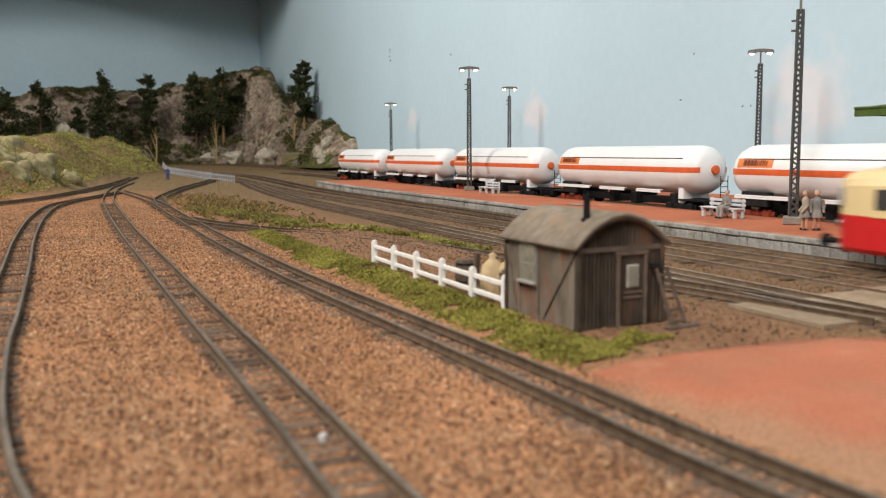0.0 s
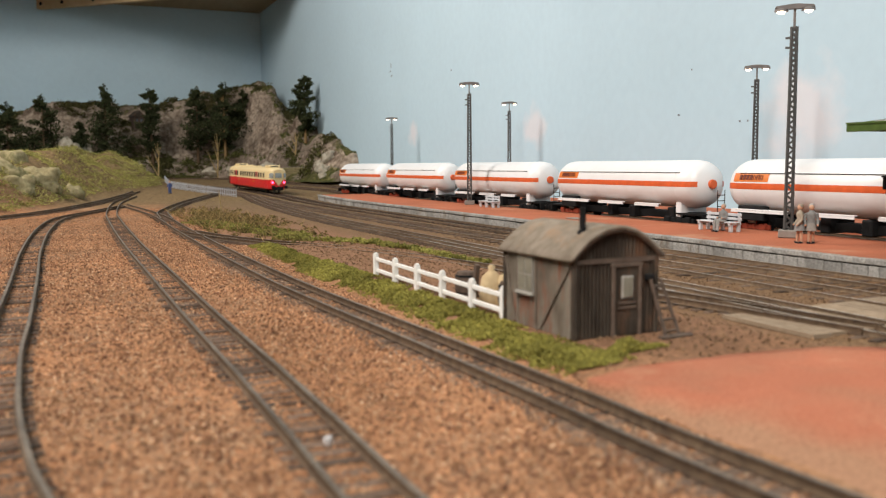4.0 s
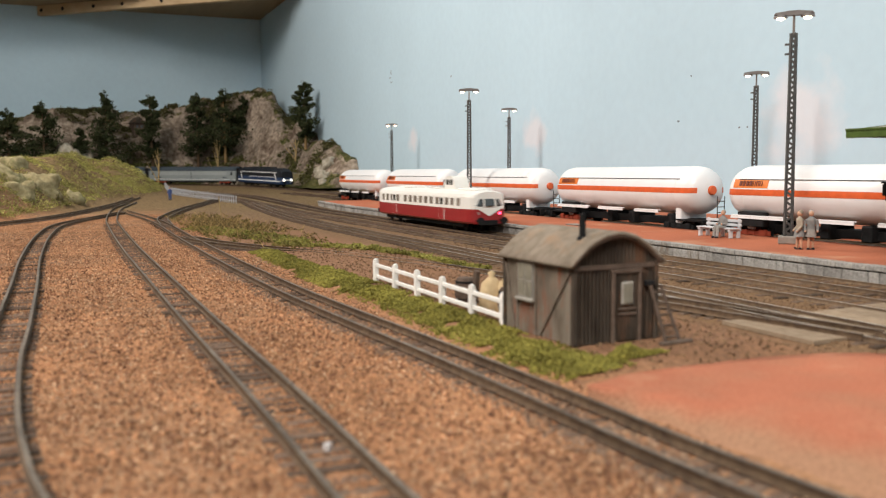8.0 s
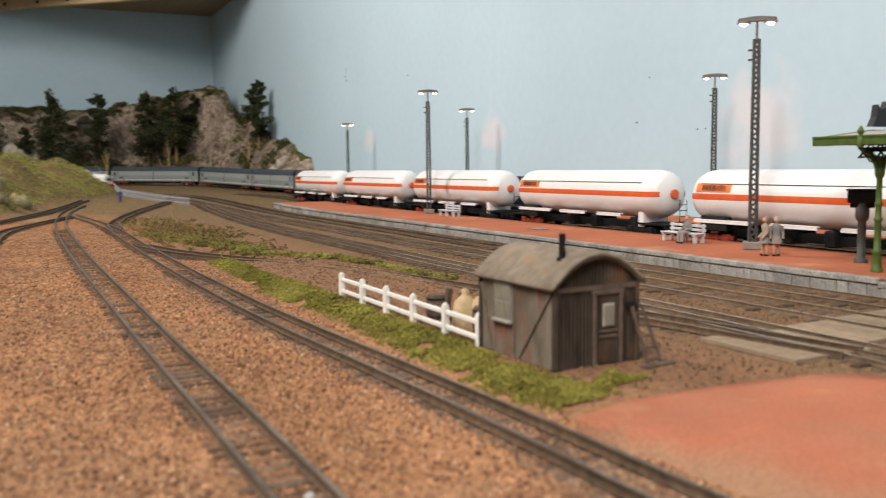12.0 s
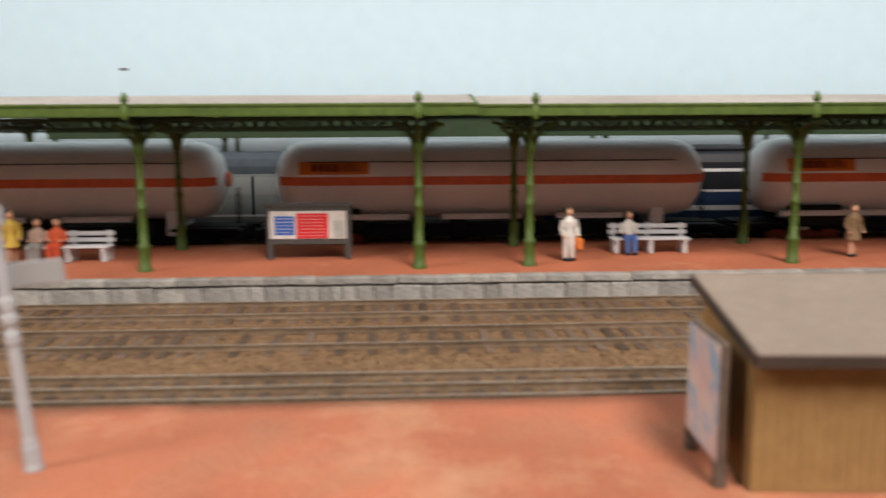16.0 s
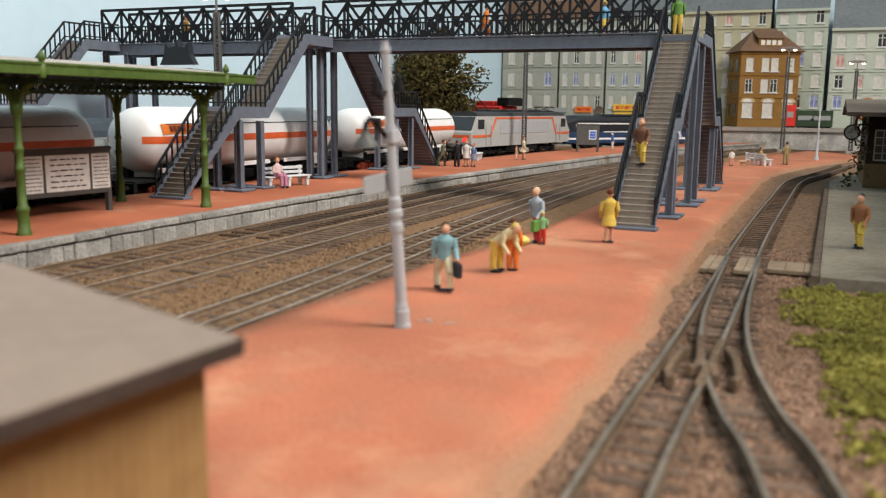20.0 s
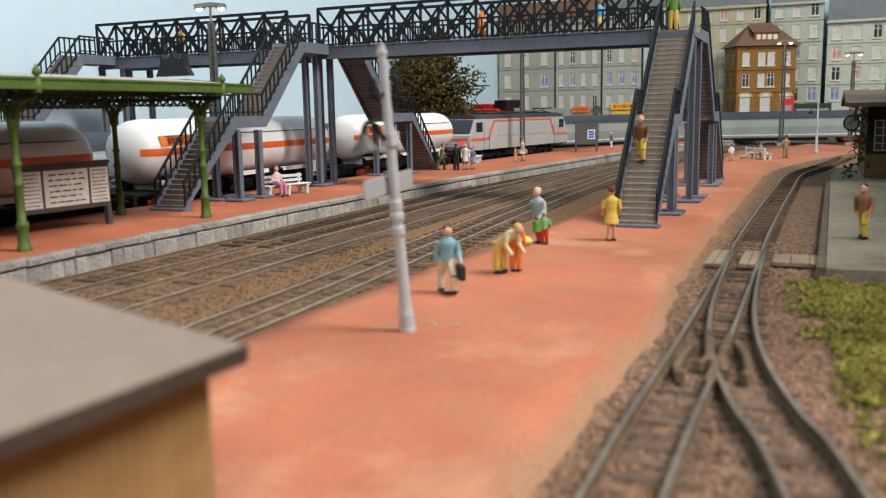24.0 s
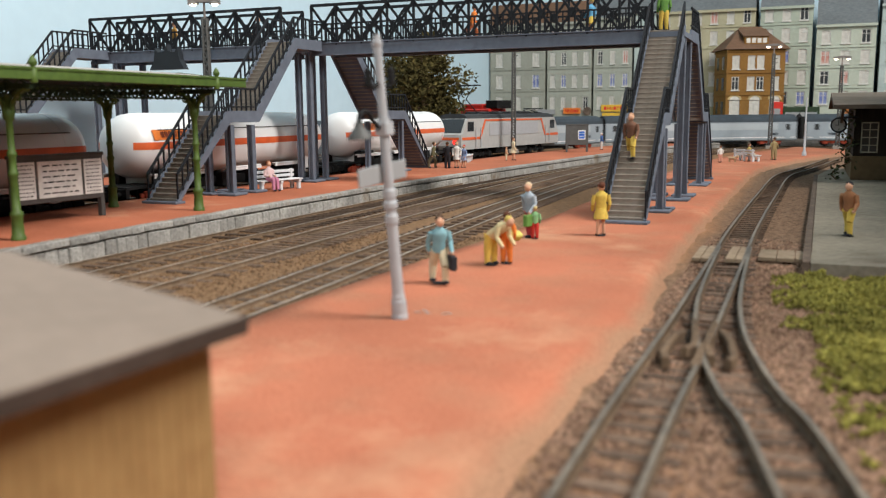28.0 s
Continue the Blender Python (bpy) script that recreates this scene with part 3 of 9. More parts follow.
a, b = curve_points(NEAR_OUT, 0.5), curve_points(NEAR_IN, 0.5)
n = 240
for j in range(n + 1):
    p, q = a[round(j * (len(a) - 1) / n)], b[round(j * (len(b) - 1) / n)]
    for k in range(13):
        u = k / 12
        w = q.lerp(p, u)
        wob = 0.22 * noise.noise((w.x * 0.9, w.y * 0.9, 4)) * (1 if k == 0 else 0)
        s.v.append((w.x + wob, w.y + 0.15 * noise.noise((w.y, w.x, 9)), -0.12 if k == 0 else (0.05 if k == 13 else NEAR_Z * step(0, 0.09 + 0.17 * step(-7, 4, w.y), u) + 0.02 * noise.noise((w.x * 0.5, w.y * 0.5, 2)))))
    s.v.append((p.x + 0.05, p.y, -0.1))
s.f = [(j * 14 + i, j * 14 + i + 1, (j + 1) * 14 + i + 1, (j + 1) * 14 + i) for j in range(n) for i in range(13)]
s.m, s.s = [0] * len(s.f), [True] * len(s.f)
near_platform = tagged(part("platform_near", s, worn_platform()), "wide red gritted platform between the main and narrow lines", "platform", kind="structure")
near_platform.data.flip_normals()
far_platform.data.flip_normals()

# ---- tracks ----
RAIL_OUT = [(-0.075, 0.0), (0.075, 0.0), (0.03, 0.035), (0.025, 0.15), (0.05, 0.165), (0.05, 0.2), (-0.05, 0.2), (-0.05, 0.165), (-0.025, 0.15), (-0.03, 0.035)]


def climbing(points, z):
    return [(p[0], p[1], z + rise(p[1])) for p in points]


def offset(points, d):
    out = []
    for i, p in enumerate(points):
        t = points[min(i + 1, len(points) - 1)] - points[max(i - 1, 0)]
        side = Vector((t.y, -t.x, 0)).normalized()
        out.append(p + side * d)
    return out


SLEEPER_MESH = {}


def track(name, knots, gauge, z, label, near=None, bright=False, extra=(), gap=0.46, cut=None):
    """A line of rails on sleepers; near: the stretch (y0, y1) whose sleepers lie nearest to the walk."""
    pts = curve_points(knots, 0.4)
    t = thing(name, label, "track")
    half = gauge / 2 + 0.05
    for d in (-half, half, *extra):
        r = Shape()
        line = [p for p in offset(pts, d)]
        path = climbing(line, z)
        r.sweep(path, [(a * 0.85, b * 0.8) for a, b in RAIL_OUT] if gauge > 1 else RAIL_OUT)
        n = len(RAIL_OUT)
        # main-line heads switch from the pale to the browned material beyond y 48
        r.m = [(1 if path[k // n][1] < 48 else 2) if k % n == 5 and k < (len(path) - 1) * n else 0 for k in range(len(r.f))]
        part("rail", r, [RAIL_BROWN if bright else RAIL, RAIL_TOP if bright else RAIL_DARK, RAIL_DARK], t)
    length = gauge * 1.75
    key = round(length, 2)
    if key not in SLEEPER_MESH:
        SLEEPER_MESH[key] = Shape().box(-length / 2, -0.13, -0.16, length / 2, 0.13, 0.0, 0, 0.02).mesh("sleeper", SLEEPER)
    chosen, rest, count = curve_points(knots, gap), Shape(), 0
    for i, p in enumerate(chosen):
        d = chosen[min(i + 1, len(chosen) - 1)] - chosen[max(i - 1, 0)]
        turn = math.degrees(math.atan2(d.y, d.x)) - 90 + random.uniform(-1.5, 1.5)
        if near and near[0] <= p.y <= near[1] and count < 300:
            part("sleeper", SLEEPER_MESH[key], None, t, m=P(p.x, p.y, z + rise(p.y) + (random.uniform(-0.05, 0.0) + 0.045 if gauge > 1 else random.uniform(-0.095, -0.03)), turn))
            count += 1
        else:
            m4 = Matrix.Translation((p.x, p.y, z + rise(p.y) + (0.05 if gauge > 1 else -0.06))) @ Matrix.Rotation(radians(turn), 4, "Z")
            rest.box(-length / 2, -0.13, -0.16, length / 2, 0.13, 0.0, 0, 0, m4)
    if rest.v:
        tagged(part("sleeper", rest, SLEEPER, t), kind="stuff")
    return t


T1 = [(0.9, 2), (-0.3, 9), (-1.08, 13.2), (-1.36, 15.2), (-1.64, 18.6), (-1.80, 24), (-1.76, 29), (-1.80, 40), (-1.93, 54), (-1.62, 72), (-0.5, 87), (2.6, 98), (6, 108)]
T2 = [(10.42, -36), (10.2, -28.6), (9.95, -25), (9.56, -22.2), (8.92, -19.4), (8.2, -17), (6.3, -8), (4.6, 2), (3.84, 9.5), (3.78, 15), (3.76, 19), (3.70, 24), (3.65, 29), (3.62, 38), (3.58, 57), (3.86, 80), (4.35, 96), (6, 116), (9, 132)]
T3 = [(6.0, -98), (8.3, -82.3), (9.9, -72.5), (10.3, -57), (10.5, -42), (10.45, -33), (10.4, -24), (10.45, -16.5), (10.2, -6), (9.75, 3), (9.1, 10.5), (8.95, 14.5), (8.7, 20), (8.1, 30), (7.85, 38), (7.75, 50), (7.85, 67), (8.1, 84), (7.6, 98), (6.4, 112)]
T4 = [(7.85, 64), (9.2, 58), (11.6, 51.5), (14.1, 46.5), (16.3, 39), (17.6, 32.5), (19.2, 24), (20.3, 17)]
T5 = [(-16, 78), (-5.3, 92), (1.5, 110), (6.6, 128), (10.5, 146)]
M1 = [(12, -134), (18.6, -112), (21.4, -92), (22.4, -72), (22.3, -52), (21.6, -34), (21.0, -22), (20.8, -2), (20.8, 20), (20.8, 50), (21.0, 78), (22.6, 104), (24.3, 124)]
T6 = [(8.1, 80), (9.3, 94), (13.5, 112), (19.6, 130), (22, 138)]
M2 = [(16, -136), (22.0, -112), (24.4, -92), (25.6, -72), (25.9, -52), (25.7, -30), (25.4, -14), (25.2, -2), (25.1, 20), (25.0, 60), (24.9, 100), (24.6, 128), (22.8, 150), (19.2, 166), (14, 178), (4, 187)]
M3 = [(19.5, -136), (24.6, -112), (26.4, -92), (28.0, -72), (28.9, -56), (29.0, -34), (28.9, -20), (28.75, -2), (28.6, 20), (28.6, 60), (28.7, 100), (28.9, 125), (28.2, 146), (25.2, 162), (20.5, 178), (11, 190), (-4, 198), (-26, 202), (-60, 203), (-96, 196)]
TANK_LINE = [(22, -142), (32, -118), (37.5, -100), (40, -80), (40, -40), (40, 20), (40, 80), (40, 128), (39, 142), (37, 156)]
TRAIN_LINE = [(-86, 30), (-86, -40), (-83, -88), (-68, -114), (-42, -126), (-16, -129), (8, -127), (24, -121.5), (36, -108), (43, -88), (44.6, -60), (44.6, -10), (44.6, 60), (44.6, 130), (44.4, 158), (43, 180), (38.7, 197), (31, 209), (20.5, 219), (6, 223.5), (-10, 224), (-40, 223), (-76, 216), (-98, 188), (-104, 140), (-104, 60), (-104, -60), (-104, -120)]

track("narrow_track", T3, 0.9, 0.05, "dark narrow-gauge track on red ballast", (-40, 60))
track("narrow_track", T2, 0.9, 0.05, "dark narrow-gauge track on red ballast", (-37, 60))
track("narrow_track", T1, 0.9, 0.05, "dark narrow-gauge track with a curve", (8, 90))
track("narrow_track", T4, 0.9, 0.12, "narrow-gauge track behind the hut")
track("narrow_track", T5, 0.9, 0.12, "rusty narrow-gauge track at the foot of the bank")
track("narrow_track", T6, 0.9, 0.12, "narrow-gauge track joining the main line")
track("main_track", M1, 1.65, 0.1, "three-rail mixed-gauge main track in brown ballast", (-32, 40), True, (-0.03,))
track("main_track", M2, 1.65, 0.1, "main track in brown ballast", (-32, 40), True)
track("main_track", M3, 1.65, 0.1, "main track along the platform edge", (-32, 40), True)
track("siding_track", TANK_LINE, 1.65, 0.1, "siding behind the platform")
track("siding_track", TRAIN_LINE, 1.65, 0.1, "through track behind the tank wagons")

# check rails and frog of the points
points = thing("points_crossing", "dark check rails and frog of the narrow-gauge points", "track fitting")
CHECK = [(-0.075, 0.0), (0.075, 0.0), (0.075, 0.2), (0.045, 0.225), (-0.045, 0.225), (-0.075, 0.2)]
for line in ([(10.52, -20.9), (10.64, -21.35), (10.65, -22.0), (10.64, -22.7), (10.52, -23.2)], [(9.42, -21.2), (9.34, -21.5), (9.42, -22.2), (9.54, -22.9), (9.74, -23.5)]):
    part("check_rail", Shape().sweep([(*p[:2], 0.05) for p in curve_points(line, 0.15)], CHECK), RAIL, points)
for line in ([(10.30, -21.75), (10.16, -22.2), (10.26, -23.2), (10.40, -24.3)], [(9.74, -21.3), (9.84, -21.75), (9.93, -22.6), (9.95, -24.2)]):
    part("wing_rail", Shape().sweep([(*p[:2], 0.05) for p in curve_points(line, 0.15)], CHECK), RAIL, points)
part("frog", Shape().prism([(9.84, -20.6), (10.04, -20.6), (10.05, -22.2), (9.99, -22.5), (9.93, -22.2)], 0.05, 0.255), RAIL, points)
for k in range(9):
    part("long_sleeper", Shape().box(-1.25, -0.13, -0.16, 1.25, 0.13, 0, 0, 0.02), SLEEPER, points, m=P(9.95 + 0.045 * k, -19.2 - 0.62 * k, random.uniform(-0.03, 0.01), 5))


# ---- rolling stock ----
WHEEL = Shape().lathe([(0.42, -0.07), (0.50, -0.05), (0.50, 0.0), (0.55, 0.02), (0.55, 0.07)], 14, 0).mesh("wheel", BLACK)
RED_BROWN = mat("red_brown_frame", (0.30, 0.055, 0.03), None, 300, 0.7, 0.2, big=0.2)


def bogie(parent, y, z=0.0, wide=1.9, base=2.2, material=None):
    """A two-axle bogie with side frames and wheels."""
    s = Shape()
    for d in (-1, 1):
        s.box(d * wide / 2, y - base / 2 - 0.5, z + 0.45, d * (wide / 2 + 0.18), y + base / 2 + 0.5, z + 0.75, 0, 0.04)
        for w in (-1, 1):
            s.box(d * (wide / 2 + 0.05), y + w * base / 2 - 0.28, z + 0.3, d * (wide / 2 + 0.32), y + w * base / 2 + 0.28, z + 0.85, 0, 0.05)
        s.tube((d * (wide / 2 + 0.12), y - 0.3, z + 0.35), (d * (wide / 2 + 0.12), y - 0.3, z + 0.8), 0.14, n=8)
        s.tube((d * (wide / 2 + 0.12), y + 0.3, z + 0.35), (d * (wide / 2 + 0.12), y + 0.3, z + 0.8), 0.14, n=8)
    s.box(-wide / 2, y - 0.35, z + 0.5, wide / 2, y + 0.35, z + 0.95)
    b = part("bogie", s, material or BLACK, parent)
    for w in (-1, 1):
        for d in (-1, 1):
            part("wheel", WHEEL, None, b, m=pose(d * 0.80 * U, (y + w * base / 2) * U, (z + 0.55) * U, 0, 90 * d, 0))
    return b


def buffers(parent, y, d, z=1.05):
    for x in (-0.95, 0.95):
        s = Shape().tube((x, y, z), (x, y + d * 0.55, z), 0.12, n=8).tube((x, y + d * 0.55, z), (x, y + d * 0.65, z), 0.27, n=12)
        part("buffer", s, BLACK, parent)


def letter_bars(width, height, count, seed):
    """Bars that stand for writing, about the origin in the x-z plane."""
    rnd, s, x = random.Random(seed), Shape(), -width / 2
    for i in range(count):
        w = width / count
        s.box(x + w * 0.08, -0.012, -height / 2, x + w * 0.30, 0.0, height / 2)
        if rnd.random() < 0.8:
            s.box(x + w * 0.30, -0.012, height * (0.30 if rnd.random() < 0.5 else -0.5), x + w * 0.86, 0.0, height * (0.5 if s.v[-1][2] > 0 else -0.30))
        if rnd.random() < 0.7:
            s.box(x + w * 0.66, -0.012, -height / 2, x + w * 0.86, 0.0, height * 0.4)
        x += w
    return s


TANK_R, TANK_Z, TANK_L = 1.66, 3.38, 18.3


def tank_wagon():
    t = thing("tank_wagon", "white gas tank wagon with an orange stripe, standing in the siding", "wagon", None, "tank wagons in the siding")
    h = TANK_L / 2
    prof = [(0.02, -h), (0.55, -h + 0.05), (1.05, -h + 0.22), (1.42, -h + 0.52), (1.60, -h + 0.95), (TANK_R, -h + 1.5)]
    prof = prof + [(r, -z) for r, z in reversed(prof)]
    up = Matrix.Translation((0, 0, TANK_Z)) @ Matrix.Rotation(radians(-90), 4, "X")
    part("tank", Shape().lathe(prof, 40, 0, up), TANK_WHITE, t)
    # weld seams near the ends
    for d in (-1, 1):
        s = Shape().lathe([(TANK_R + 0.012, d * (h - 1.9) - 0.03), (TANK_R + 0.012, d * (h - 1.9) + 0.03)], 40, 0, up)
        part("seam", s, TANK_WHITE, t)
    # orange band on both sides, following the shell
    for d in (-1, 1):
        s, n = Shape(), len(prof)
        rows = [(-0.16, 0), (-0.08, 0), (0.0, 0), (0.10, 0), (0.20, 0)]
        for r, z in prof[2:-2]:
            for a, _ in rows:
                q = a / max(r, 0.4)
                s.v.append((d * (r + 0.012) * math.cos(q), -z, TANK_Z + (r + 0.012) * math.sin(q)))
        w = len(rows)
        s.f = [((j * w + i), (j * w + i + 1), ((j + 1) * w + i + 1), ((j + 1) * w + i)) for j in range(len(prof) - 5) for i in range(w - 1)]
        s.m, s.s = [0] * len(s.f), [True] * len(s.f)
        part("stripe", s, ORANGE, t, "orange stripe")
        # grab rail along the upper flank, in lengths
        a = radians(28)
        x, z = d * (TANK_R + 0.05) * math.cos(a), TANK_Z + (TANK_R + 0.05) * math.sin(a)
        s = Shape()
        s.tube((x, -h + 1.5, z), (x, h - 1.5, z), 0.022, n=5)
        part("grab_rail", s, BLACK, t)
        # panel with the owner's mark
        s, nn = Shape(), 6
        for k in range(nn + 1):
            q = radians(10 + 19 * k / nn)
            for y in (h - 1.1, h - 4.0):
                s.v.append((d * (TANK_R + 0.02) * math.cos(q), -y * d, TANK_Z + (TANK_R + 0.02) * math.sin(q)))
        s.f = [(2 * k + 2, 2 * k + 3, 2 * k + 1, 2 * k) for k in range(nn)]
        s.m, s.s = [0] * nn, [True] * nn
        panel = part("marking_panel", s, LOGO, t, "orange panel with dark marks")
        q = radians(19.5)
        bars = letter_bars(2.0, 0.32, 7, 3)
        part("lettering", bars.mesh("lettering", LETTER), None, panel, m=pose(d * (TANK_R + 0.045) * math.cos(q) * U, -d * (h - 2.6) * U, (TANK_Z + (TANK_R + 0.045) * math.sin(q)) * U, -19.5, 0, 90 * d))
        # running boards and tool box
        for y0, y1 in ((-h + 0.9, -h + 5.6), (-h + 7.0, -h + 10.3), (-h + 11.8, -h + 14.6)):
            part("running_board", Shape().box(d * 1.36, y0, 1.92, d * 1.62, y1, 2.0, 0, 0.02), TANK_WHITE, t)
            part("board_edge", Shape().box(d * 1.57, y0, 1.78, d * 1.63, y1, 1.915), TANK_WHITE, t)
        part("tool_box", Shape().box(d * 1.0, -h + 1.4, 1.3, d * 1.56, -h + 3.6, 2.2, 0, 0.06), BLACK, t, "black tool box")
    for d in (-1, 1):
        if d > 0:
            part("end_disc", Shape().lathe([(0.32, 0), (0.32, 0.14), (0.27, 0.18)], 20, 0, Matrix.Translation((0, d * (h - 0.03), TANK_Z + 0.02)) @ Matrix.Rotation(radians(-90 * d), 4, "X")), ORANGE, t, "red end cap")
        part("saddle", Shape().box(-1.12, d * (h - 2.1) - 0.3, 1.1, 1.12, d * (h - 2.1) + 0.3, 2.3, 0, 0.06), TANK_WHITE, t, "white saddle")
    s = Shape().box(-0.5, -h - 0.75, 0.95, 0.5, h + 0.75, 1.45).box(-1.35, -h - 0.8, 0.9, 1.35, -h - 0.55, 1.35).box(-1.35, h + 0.55, 0.9, 1.35, h + 0.8, 1.35)
    s.box(-1.25, -h - 0.6, 1.3, 1.25, -h + 2.2, 1.42).box(-1.25, h - 2.2, 1.3, 1.25, h + 0.6, 1.42)
    part("underframe", s, BLACK, t)
    for y in (-6, -1.4, 1.4, 6):
        part("valve_box", Shape().box(-1.0, y - 0.35, 0.85, 1.0, y + 0.35, 1.75, 0, 0.08), BLACK, t)
    bogie(t, -h + 2.1, 0.30, material=RED_BROWN)
    bogie(t, h - 2.1, 0.30)
    buffers(t, h + 0.75, 1, 1.1)
    buffers(t, -h - 0.75, -1, 1.1)
    s = Shape()
    for k in range(4):
        s.box(-0.8, h + 0.30, 1.5 + 0.38 * k, -0.2, h + 0.36, 1.55 + 0.38 * k)
    s.tube((-0.8, h + 0.33, 1.4), (-0.8, h + 0.33, 3.0), 0.03, n=5).tube((-0.2, h + 0.33, 1.4), (-0.2, h + 0.33, 3.0), 0.03, n=5)
    part("ladder", s, BLACK, t)
    return t


ENDS = [130.8, 109.6, 88.3, 66.8, 45.3, 24.6, 4.1, -16.3, -36.8, -58.3, -80.0]
first_wagon = tank_wagon()
first_wagon.matrix_basis = P(40, (ENDS[0] + ENDS[1]) / 2, 0, 180)
for e0, e1 in zip(ENDS[1:], ENDS[2:]):
    copy_thing(first_wagon, P(40, (e0 + e1) / 2, 0, 180))


def hull(s, length, section, ends, mat_of, y0=0.0):
    """A body drawn along y: section (half width, z) from below up to the roof's middle, mirrored; ends: (y from the end, width factor, height drop)."""
    ys = [(-length / 2 + e, w, r) for e, w, r in ends] + [(length / 2 - e, w, r) for e, w, r in reversed(ends)]
    ring = [(x, z) for x, z in section] + [(-x, z) for x, z in reversed(section) if abs(x) > 1e-6]
    n = len(ring)
    v = [(x * w, y0 + y, z - r * max(0, (z - 2.4) / 2.0)) for y, w, r in ys for x, z in ring]
    base = len(s.v)
    s.v += v
    for k in range(len(ys) - 1):
        for i in range(n):
            j = (i + 1) % n
            s.f.append((base + k * n + i, base + k * n + j, base + (k + 1) * n + j, base + (k + 1) * n + i))
            a = i if i < len(section) - 1 else (2 * len(section) - 3 - i if abs(section[-1][0]) < 1e-6 else 2 * len(section) - 2 - i)
            s.m.append(mat_of(max(0, min(len(section) - 2, a))) if i != n - 1 else mat_of(0))
            s.s.append(False)
    for side, k in ((False, 0), (True, len(ys) - 1)):
        for i in range(len(section) - 1):
            a, b = base + k * n + i, base + k * n + i + 1
            c, d = base + k * n + (n - 1 - i) , base + k * n + (n - 2 - i)
            if abs(section[-1][0]) < 1e-6 and i == len(section) - 2:
                f = (a, b, c)
            else:
                f = (a, b, d, c)
            s.f.append(f if side else f[::-1])
            s.m.append(mat_of(i))
            s.s.append(False)
    return s


PANE = mat("dark_window", (0.05, 0.055, 0.06), (0.035, 0.04, 0.04), 100, 0.12, 0.0, spec=0.7, big=0.2)
# pale pane colour stands in for the light in the cab windows
CAB_PANE = mat("pale_cab_window", (0.30, 0.32, 0.31), (0.22, 0.24, 0.23), 100, 0.10, 0.0, spec=0.8, big=0.3, bigscale=60)
CURTAIN_PANE = mat("curtained_window", (0.26, 0.22, 0.18), (0.17, 0.14, 0.12), 100, 0.15, 0.0, spec=0.6, big=0.3, bigscale=60)
RED_LIGHT = mat("red_tail_light", (1.0, 0.05, 0.12), (1.0, 0.05, 0.12), 100, 0.3, 0, glow=8)
SILVER = mat("silver_trim", (0.55, 0.55, 0.55), None, 200, 0.3, 0.0, metal=0.9)


